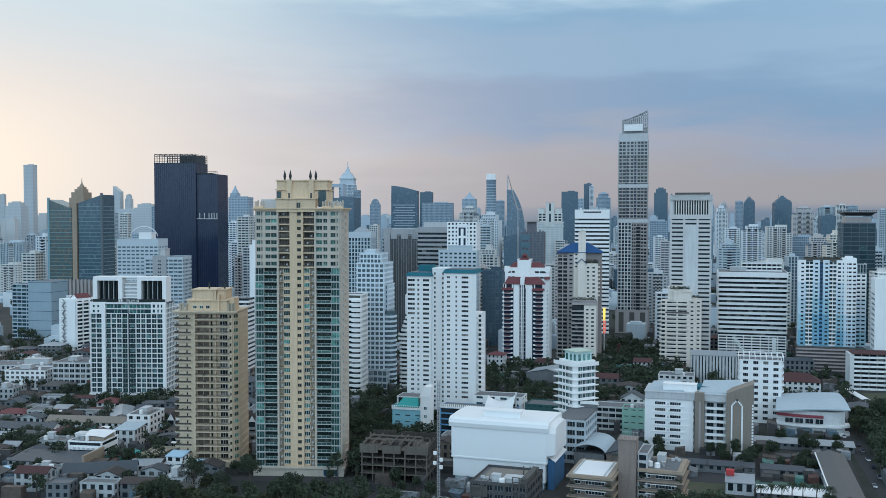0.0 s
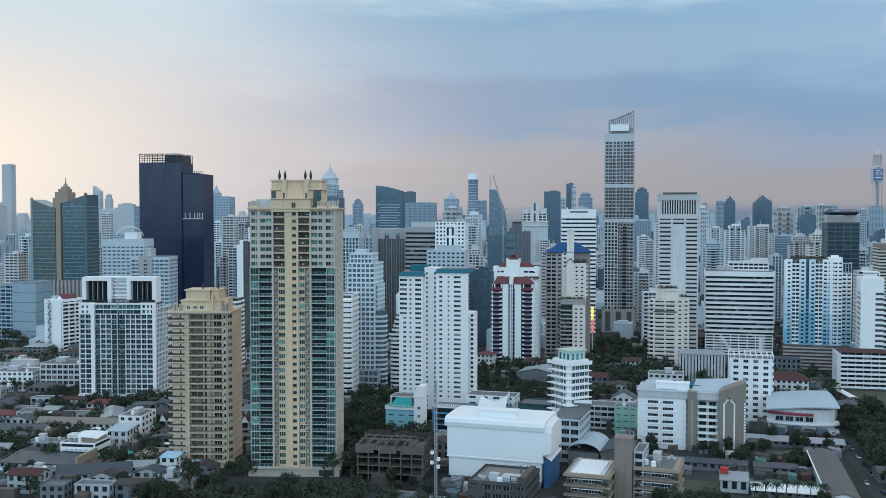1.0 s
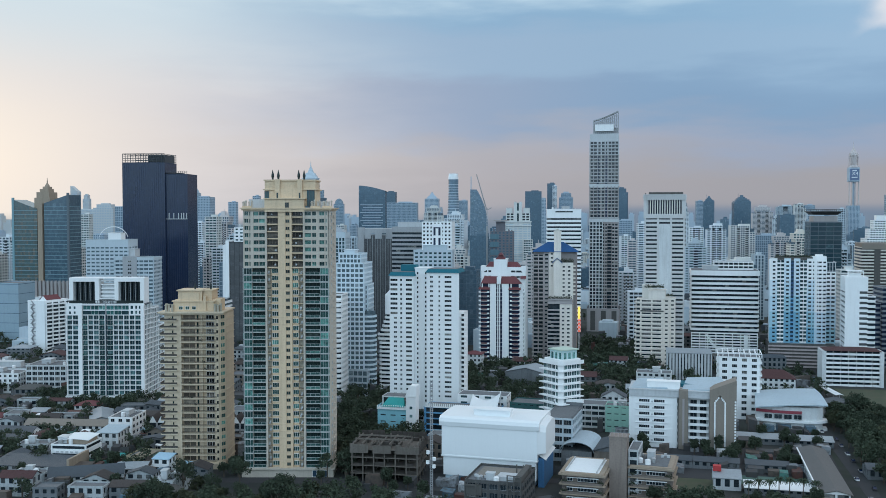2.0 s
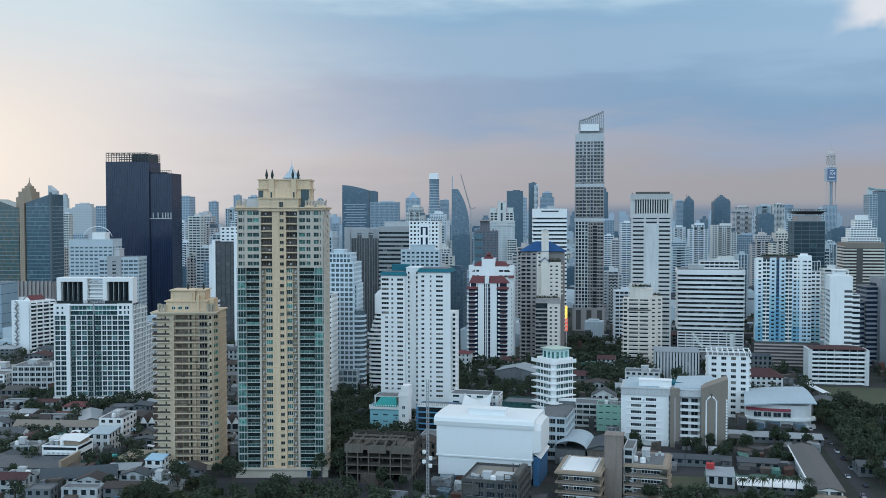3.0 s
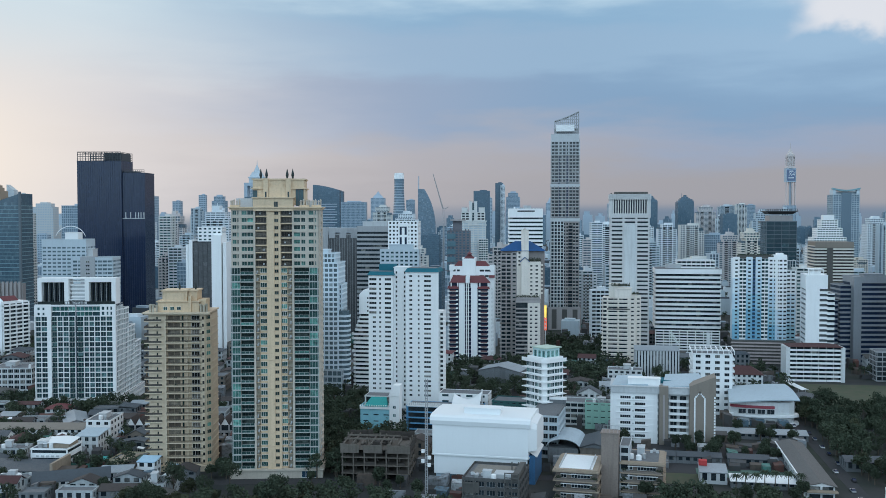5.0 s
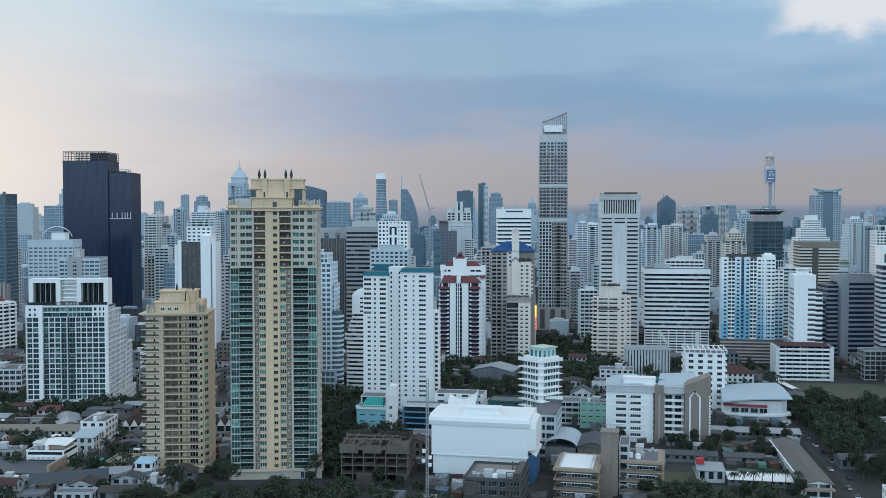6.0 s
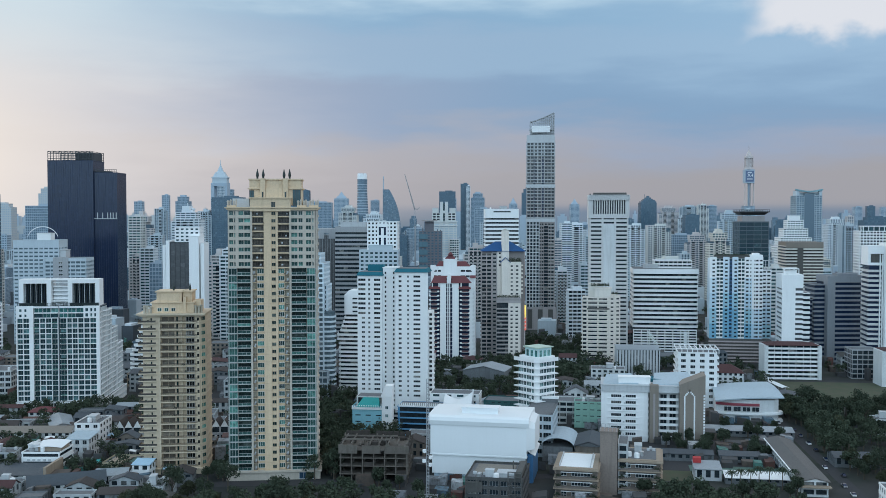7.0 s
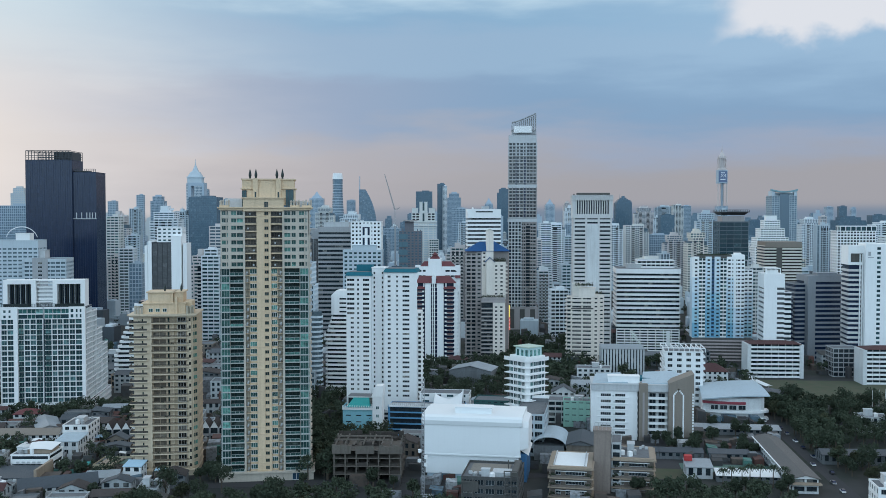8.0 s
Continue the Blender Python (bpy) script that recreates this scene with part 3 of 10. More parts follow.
# ---- cream tower ----
def cream_tower():
    t = thing("apartment_tower", "tall cream and green-glass apartment tower with stepped crown", "tower", CREAM_X, CREAM_Y, 0, 14.5)
    note(t, 0, -2, 42, 28)
    Z0, Z1, N, UP, D = 4.0, 117.7, 36, 28, 24.0
    st = (Z1 - Z0) / N
    ZM = Z0 + UP * st
    solids(t, "core_wall", SAGE, (-18.6, -9.0, 1.6, D, Z0, Z1), (-9.0, -3.6, 1.9, D, Z0, Z1), (2.3, 7.6, 1.9, D, Z0, Z1), (7.6, 18.4, 1.6, D, Z0, Z1))
    solids(t, "spine_wall", CREAM, (-3.7, -0.45, -0.5, D - 2, 0, Z1 + 1), (1.4, 2.3, -0.5, D - 2, 0, Z1 + 1), (-0.45, 1.4, -0.2, D - 2, 0, Z1 + 1))
    bay = window_mesh(3.5, 2.8, 0.1, 0.12, 2, PALESTEEL, GLASSGREEN)
    side = window_mesh(0.9, 2.8, 0.1, 0.12, 0, PALESTEEL, GLASSGREEN)
    bal = {w: window_mesh(w, 2.7, 0.07, 0.1, 3, DARKSTEEL, GLASSNIGHT) for w in (5.6, 6.3)}
    green = window_mesh(2.9, 2.0, 0.09, 0.14, 2, WHITE, GLASSGREEN)
    greenr = window_mesh(2.5, 2.0, 0.09, 0.14, 2, WHITE, GLASSGREEN)
    stair = window_mesh(1.75, 1.45, 0.1, 0.12, 1, TAN, GLASSNIGHT)
    loggia = window_mesh(4.9, 2.5, 0.08, 0.1, 3, TAN, GLASSCURT)
    rails = {}
    for w in (5.6, 6.3):
        r = Boxes()
        r.box(-w / 2, w / 2, -0.03, 0.03, 0.0, 1.0), r.box(-w / 2, w / 2, -0.07, 0.07, 1.0, 1.1, 1)
        for i in range(4):
            x = -w / 2 + 0.05 + i * (w - 0.1) / 3
            r.box(x - 0.05, x + 0.05, -0.06, 0.06, 0.0, 1.0, 1)
        rails[w] = r.mesh("glass_railing", [GLASSRAIL, PALESTEEL])
    slabs = {}
    for s, x0, x1, xb in ((-1, -19.0, -9.4, -15.2), (1, 8.0, 18.6, 14.6)):
        e = Boxes()
        if s < 0:
            e.prism([(x0, 1.4), (x0, -0.4), (x0 + 0.7, -0.9), (xb - 0.2, -0.9), (xb + 0.2, -0.45), (x1, -0.45), (x1, 1.6)], -0.22, 0.22)
        else:
            e.prism([(x0, 1.6), (x0, -0.45), (xb - 0.2, -0.45), (xb + 0.2, -0.9), (x1 - 0.7, -0.9), (x1, -0.4), (x1, 1.4)], -0.22, 0.22)
        slabs[s] = e.mesh("floor_slab", PALESLAB)
    ledge = Boxes()
    ledge.box(-1.05, 1.05, -1.0, 1.2, 0, 0.25, 0), ledge.box(-1.05, 1.05, -1.0, -0.94, 0.25, 0.5, 1), ledge.box(-1.05, 1.05, -1.0, -0.94, 0.8, 0.9, 1), ledge.box(-1.05, -0.98, -1.0, -0.94, 0.25, 0.9, 1), ledge.box(0.98, 1.05, -1.0, -0.94, 0.25, 0.9, 1)
    ledge = ledge.mesh("service_ledge", [CREAM, RAILING])
    unit = Boxes()
    unit.box(-0.5, 0.3, -0.25, 0.25, 0.0, 0.75), unit.box(-0.2, 0.5, -0.2, 0.3, 0.85, 1.5), cylinder(unit, -0.1, 0.3, 0.3, 0.1, 0.6, 8, 1)
    unit = unit.mesh("cooling_unit", [GREYLT, DARKCON])
    joint = Boxes()
    joint.box(-3.72, -0.45, -0.62, -0.5, 0, 0.22)
    joint = joint.mesh("spine_ledge", CREAM)
    rnd = random.Random(21)
    for k in range(N):
        z = Z0 + k * st
        part("stair_window", stair, None, t, "", (0.48, -0.22, z + 0.9))
        part("spine_ledge", joint, None, t, "", (0, 0, z + 0.5))
        if k < UP:
            for s in (-1, 1):
                w, xm, xb = (5.6, -12.35, -17.0) if s < 0 else (6.3, 11.25, 16.5)
                part("floor_slab", slabs[s], None, t, "", (0, 0, z + 0.1))
                part("bay_window", bay, None, t, "", (xb, -0.62, z + 0.34))
                part("bay_window", side, None, t, "", (xb - 1.3 - 0.75 if s < 0 else xb + 2.05, -0.35, z + 0.34), -60 if s < 0 else 60)
                part("balcony_door", bal[w], None, t, "", (xm, 1.55, z + 0.36))
                part("glass_railing", rails[w], None, t, "", (xm, -0.36, z + 0.32))
            part("window", green, None, t, "", (-5.3, 1.1, z + 0.85)), part("window", greenr, None, t, "", (3.65, 1.1, z + 0.85))
            for x in (-7.85, 6.15):
                part("service_ledge", ledge, None, t, "", (x, 0.7, z + 0.05))
                if rnd.random() < 0.85:
                    part("cooling_unit", unit, None, t, "", (x + rnd.uniform(-0.3, 0.3), 0.5, z + 0.32))
        else:
            for x0, x1 in ((-9.2, -3.8), (2.3, 7.4)):
                xm = (x0 + x1) / 2
                part("balcony_door", loggia, None, t, "", (xm, 1.88, z + 0.35))
                add_balcony(t, balcony_mesh(x1 - x0, 1.9, 1.0, 0.3, CREAM, "rail"), (xm, 1.85, z + 0.3))
                if rnd.random() < 0.7:
                    part("cooling_unit", unit, None, t, "", (xm + rnd.uniform(-1.8, 1.8), 0.9, z + 0.32))
    low = Boxes()
    low.box(-6.95, -3.7, 1.1, 1.95, Z0, ZM), low.box(2.3, 5.05, 1.1, 1.95, Z0, ZM)
    part("spandrel_wall", low, CREAM, t)
    kw = dict(wall=CREAMGREY, glass=GLASSGREEN, deep=0.6, frame_mat=PALESTEEL)
    punched(t, -19.0, -9.3, -0.3, ZM, Z1, ZM + 0.9, st, N - UP, 1.8, [(-17.6, 1.7), (-16.1, 0.6), (-13.4, 2.2), (-10.8, 2.6)], **kw)
    punched(t, 7.6, 18.8, -0.3, ZM, Z1, ZM + 0.9, st, N - UP, 1.8, [(9.4, 2.7), (12.1, 1.8), (15.5, 2.2), (17.4, 0.6)], **kw)
    fill = Boxes()
    fill.box(-19.0, -9.3, 0.3, 1.6, ZM, Z1), fill.box(7.6, 18.8, 0.3, 1.6, ZM, Z1)
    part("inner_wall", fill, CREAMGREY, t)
    for u in (-9.0, 7.65):
        pilaster = Boxes()
        pilaster.box(u - 0.4, u + 0.4, -0.7, 1.6, Z0, Z1)
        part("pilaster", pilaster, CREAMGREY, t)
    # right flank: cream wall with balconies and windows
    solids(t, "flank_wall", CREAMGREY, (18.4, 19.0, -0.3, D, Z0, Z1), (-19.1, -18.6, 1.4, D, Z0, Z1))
    flank = window_mesh(2.0, 1.6, 0.1, 0.12, 1, PALESTEEL, GLASSGREEN)
    for k in range(N):
        z = Z0 + k * st
        part("flank_window", flank, None, t, "", (19.02, 6.0, z + 0.9), 90)
        c = Boxes()
        c.box(19.0, 19.55, 12.0, 18.0, z, z + 1.1)
        part("flank_balcony", c, CREAMGREY, t)
    # cornice, urns, crown
    c = Boxes()
    c.box(-19.6, 19.6, -1.0, D + 0.8, Z1, Z1 + 0.7), c.box(-20.2, 20.2, -1.6, D + 1.3, Z1 + 0.7, Z1 + 1.2)
    c.box(-9.4, 7.9, -1.2, 4, Z1 - 0.6, Z1 + 4.9), c.box(-9.9, 8.4, -1.7, 4, Z1 + 4.9, Z1 + 5.4)
    part("cornice", c, CREAM, t)
    part("stair_window", window_mesh(1.75, 2.9, 0.1, 0.12, 1, TAN, GLASSNIGHT), None, t, "", (0.48, -1.22, Z1 + 0.6))
    for x0, ys in ((-19.0, (0, 1)), (16.2, (0, 1)), (11.0, (1,))):
        for j, (dx, dy) in enumerate(((0, 0), (1.3, -0.2), (2.6, 0), (3.4, 1.6), (0.2, 2.2))):
            e = Boxes()
            cylinder(e, 0, 0, 0.34, 0, 2.2 + 0.5 * (j % 2), 8), cylinder(e, 0, 0, 0.46, 2.2 + 0.5 * (j % 2), 2.5 + 0.5 * (j % 2), 8), cylinder(e, 0, 0, 0.34, 2.5 + 0.5 * (j % 2), 3.0 + 0.5 * (j % 2), 8, 0, 0.1)
            part("urn_post", e, CREAMGREY, t, "", (x0 + dx, 0.4 + dy, Z1 + 1.2))
        e = Boxes()
        e.box(x0 - 0.4, x0 + 3.6, -0.3, 0.1, Z1 + 1.2, Z1 + 2.0)
        part("balustrade", e, CREAM, t)
    solids(t, "roof_room", GREYLT, (-17.5, -10.0, 5, 16, Z1 + 1.2, Z1 + 5.0), (13.2, 17.0, 6, 16, Z1 + 1.2, Z1 + 4.0))
    Zc = Z1 + 0.8
    k = Boxes()
    k.box(-10.0, 12.6, 2.6, 18, Zc + 1.3, Zc + 8.2), k.box(-10.6, 13.2, 2.0, 18.6, Zc + 8.2, Zc + 8.7)
    k.box(-10.0, 12.4, 3.0, 17.6, Zc + 8.7, Zc + 12.2), k.box(-10.4, 12.9, 2.6, 18.0, Zc + 12.2, Zc + 12.8)
    for u in (-4.2, 5.6):
        k.box(u - 1.1, u + 1.1, 1.6, 2.8, Zc + 4, Zc + 12.9)
    k.box(-3.0, 4.4, 1.9, 2.6, Zc + 4, Zc + 8.9)
    part("crown", k, CREAM, t, "stepped cream penthouse storeys")
    part("crown_window", window_mesh(3.4, 7.4, 0.15, 0.2, 2, DARKSTEEL, GLASSTEALDEEP), None, t, "", (10.4, 2.55, Zc + 0.7)), part("crown_window", window_mesh(2.0, 7.0, 0.15, 0.2, 1, DARKSTEEL, GLASSTEALDEEP), None, t, "", (-9.0, 2.55, Zc + 0.7))
    slit = window_mesh(0.7, 2.6, 0.08, 0.1, 0, DARKSTEEL, GLASSNIGHT)
    for u in (-4.2, 5.6):
        part("slit_window", slit, None, t, "", (u, 1.58, Zc + 4.4))
    for u in (-6.6, -4.1, 4.9, 7.3):
        b = Boxes()
        cylinder(b, 0, 0, 0.42, 0, 0.5, 8), cylinder(b, 0, 0, 0.42, 0.5, 1.6, 8, 0, 0.66), cylinder(b, 0, 0, 0.66, 1.6, 2.4, 8, 0, 0.55), cylinder(b, 0, 0, 0.55, 2.4, 4.4, 8, 0, 0.05)
        part("finial", b, DARKGREEN, t, "dark pointed finial", (u, 4.0, Zc + 12.8))
    b = Boxes()
    b.box(-20.2, 20.2, -1.5, D + 1.5, 0, 3.4), b.box(-20.8, 20.8, -2.1, D + 2.1, 3.4, 4.0)
    part("podium", b, CREAMGREY, t)
    part("entrance_window", window_mesh(7.0, 3.0, 0.1, 0.2, 3, WHITE, GLASSBLUE), None, t, "", (14.5, -1.52, 0.2))
    return t


CREAM_X, CREAM_Y = -187.4, 391.8
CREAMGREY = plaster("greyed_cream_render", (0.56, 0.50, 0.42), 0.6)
PALESLAB = plaster("pale_slab_edge", (0.46, 0.47, 0.45), 0.6)
PALESTEEL = metal("pale_window_steel", (0.56, 0.60, 0.59), 0.45, 0.2)
DARKGREEN = metal("dark_green_steel", (0.025, 0.04, 0.04), 0.6, 0.2)
GLASSNIGHT = panes("dark_room_glass", (0.014, 0.028, 0.028), (0.03, 0.062, 0.058), (0.15, 0.19, 0.17), 0.25, by_object=True)
GLASSTEALDEEP = panes("deep_teal_glass", (0.03, 0.08, 0.09), (0.035, 0.09, 0.10), (0.04, 0.10, 0.11), 0.3, by_object=True)
GLASSRAIL = panes("green_railing_glass", (0.03, 0.066, 0.062), (0.06, 0.14, 0.13), (0.13, 0.32, 0.27), 0.40, by_object=True)
cream_tower()

# ---- beige tower ----
def beige_tower():
    t = thing("apartment_tower", "beige apartment tower with railed balconies and classical crown", "tower", -235.5, 393.9, 0, 14.5)
    note(t, 0, -3, 32, 26)
    W, D, Z0, Z1, n = 25.6, 20.0, 2.6, 70.6, 21
    st = (Z1 - Z0) / n
    solids(t, "wall", BEIGE, (-12.2, -4.6, 0, D, 0, Z1), (-4.6, 11.2, 2.0, D, 0, Z1), (11.2, 13.4, 0, D, 0, Z1))
    bay = Boxes()
    bay.prism([(11.2, -0.6), (12.6, -0.6), (15.0, 3.0), (15.0, D), (11.2, D)], 0, Z1)
    part("corner_bay", bay, BEIGE, t)
    big, small, dark = window_mesh(5.6, 2.1, 0.12, 0.14, 1, BEIGE, GLASSTAN), window_mesh(3.6, 2.1, 0.1, 0.14, 2, WHITE, GLASSDUSK), window_mesh(0.9, 2.1, 0.08, 0.12, 0, TAN, GLASSNIGHT)
    slit, bayw = window_mesh(0.7, 1.2, 0.08, 0.1, 0, TAN, GLASSNIGHT), window_mesh(3.0, 1.75, fmat=BEIGE, gmat=GLASSGREEN)
    front = window_mesh(1.1, 1.6, 0.1, 0.12, 0, BEIGE, GLASSDUSK)
    slab = Boxes()
    slab.box(-4.6, 11.4, -0.9, 2.0, -0.2, 0.28)
    slab = slab.mesh("floor_slab", BEIGE)
    rail = Boxes()
    for a in range(2):
        x0, x1 = ((-4.5, 3.2), (3.4, 11.4))[a]
        rail.box(x0, x1, -0.85, -0.78, 0.84, 0.95)
        for i in range(26):
            x = x0 + (x1 - x0) * i / 25
            rail.box(x - 0.05, x + 0.05, -0.84, -0.79, 0.0, 0.84)
    rail = rail.mesh("railing", RAILING)
    left = Boxes()
    left.prism([(-14.2, 5.5), (-14.2, -0.6), (-13.4, -1.3), (-6.2, -1.3), (-6.2, 0.02), (-12.2, 0.02), (-12.2, 5.5)], -0.2, 0.25)
    left = left.mesh("floor_slab", BEIGE)
    lrail = Boxes()
    lrail.prism([(-14.1, 5.4), (-14.1, -0.55), (-13.35, -1.2), (-6.3, -1.2), (-6.3, -1.12), (-13.3, -1.12), (-14.0, -0.5), (-14.0, 5.4)], 0.25, 1.1)
    lrail = lrail.mesh("railing", RAILING)
    ledge = Boxes()
    ledge.prism([(11.2, -0.9), (12.7, -0.9), (15.3, 3.0), (15.3, D), (11.2, D)], 0.0, 0.3)
    ledge = ledge.mesh("bay_ledge", BEIGE)
    pot = Boxes()
    rb = random.Random(9)
    for i in range(40):
        v = Vector((rb.gauss(0, 0.5), rb.gauss(0, 0.2), 0.5 + rb.gauss(0, 0.3)))
        u = Vector((rb.gauss(0, 1), rb.gauss(0, 1), rb.gauss(0, 1))).normalized() * 0.2
        o = Vector((u.y, -u.z, u.x))
        pot.poly([v - u, v + o, v + u, v - o])
    pot = pot.mesh("balcony_plant", SHRUB)
    for k in range(n):
        z = Z0 + k * st
        part("floor_slab", slab, None, t, "", (0, 0, z + 0.3)), part("railing", rail, None, t, "", (0, 0, z + 0.58))
        part("floor_slab", left, None, t, "", (0, 0, z + 0.3)), part("railing", lrail, None, t, "", (0, 0, z + 0.3))
        part("loggia_window", big, None, t, "", (-1.4, 1.98, z + 0.6)), part("loggia_door", dark, None, t, "", (2.5, 1.98, z + 0.6)), part("loggia_window", small, None, t, "", (8.2, 1.98, z + 0.6))
        part("slit_window", slit, None, t, "", (-8.4, -0.02, z + 1.2)), part("window", front, None, t, "", (12.0, -0.62, z + 1.0))
        part("bay_window", bayw, None, t, "", (13.85, 1.16, z + 1.1), 56.5), part("bay_ledge", ledge, None, t, "", (0, 0, z + 0.3))
        if rb.random() < 0.5:
            part("balcony_plant", pot, None, t, "", (rb.uniform(-2.5, 10.5), -0.4, z + 0.6))
        if rb.random() < 0.4:
            part("balcony_plant", pot, None, t, "", (rb.uniform(-13, -8), -0.8, z + 0.6))
    for u in (-4.8, 4.6, 11.2):
        c = Boxes()
        c.box(u - 0.35, u + 0.35, -0.5 if u != 4.6 else 0.6, 2.0, 0, Z1)
        part("pilaster", c, BEIGE, t)
    c = Boxes()
    c.box(-13.6, 14.6, -1.6, D + 1.2, Z1, Z1 + 0.6), c.box(-14.6, 15.4, -2.4, D + 1.8, Z1 + 0.6, Z1 + 1.2)
    part("cornice", c, BEIGE, t)
    for i, (x, y) in enumerate(((-11.4, 0.2), (-10.0, 0.0), (-8.6, 0.4), (-11.6, 1.8), (-9.0, 2.0), (11.0, 0.0), (12.4, 0.2), (13.4, 1.0), (11.4, 1.8), (13.0, 2.6))):
        e = Boxes()
        cylinder(e, 0, 0, 0.5, 0, 2.6 + 0.4 * (i % 2), 8), cylinder(e, 0, 0, 0.68, 2.6 + 0.4 * (i % 2), 3.1 + 0.4 * (i % 2), 8)
        part("urn_post", e, SAGE, t, "", (x, y, Z1 + 1.2))
    k = Boxes()
    k.box(-8.4, 10.0, 1.5, 15, Z1 + 1.2, Z1 + 5.6), k.box(-9.0, 10.6, 0.9, 15.6, Z1 + 5.6, Z1 + 6.1)
    k.prism([(-6.4, 2.2), (4.6, 2.2), (4.6, 14.5), (-6.4, 14.5)], Z1 + 6.1, Z1 + 10.4), k.box(-7.0, 5.2, 1.6, 15.0, Z1 + 10.4, Z1 + 10.9)
    k.box(4.9, 8.8, 3.4, 14.5, Z1 + 6.1, Z1 + 10.4), k.box(4.6, 9.4, 2.8, 15.0, Z1 + 10.4, Z1 + 10.9)
    k.box(-4.6, 3.4, 1.9, 2.2, Z1 + 6.1, Z1 + 9.6), k.box(5.4, 6.6, 0.6, 3.4, Z1 + 1.2, Z1 + 8.4), k.box(9.4, 12.8, 3, 12, Z1 + 1.2, Z1 + 6.6)
    part("crown", k, CREAM, t, "stepped cream penthouse storeys")
    me = window_mesh(1.8, 1.5, fmat=WHITE, gmat=GLASSGREEN)
    for u in (-5.0, -2.0, 1.0):
        part("crown_window", me, None, t, "", (u, 1.48, Z1 + 2.0))
    for u in (0.4, 7.6):
        b = Boxes()
        cylinder(b, 0, 0, 0.35, 0, 1.2, 8, 0, 0.55), cylinder(b, 0, 0, 0.55, 1.2, 3.4, 8, 0, 0.05)
        part("finial", b, DARKGREEN, t, "dark pointed finial", (u, 6.4, Z1 + 10.9))
    b = Boxes()
    b.box(-14.0, 14.5, -2.0, D + 2, 0, 2.3), b.box(-14.6, 15.1, -2.6, D + 2.4, 2.3, 2.7)
    part("podium", b, BEIGE, t)


GLASSTAN = panes("tan_curtained_glass", (0.10, 0.085, 0.07), (0.24, 0.20, 0.16), (0.45, 0.40, 0.33), 0.5, by_object=True)
GLASSDUSK = panes("dim_curtained_glass", (0.012, 0.014, 0.014), (0.06, 0.055, 0.05), (0.34, 0.31, 0.27), 0.35, by_object=True)
beige_tower()

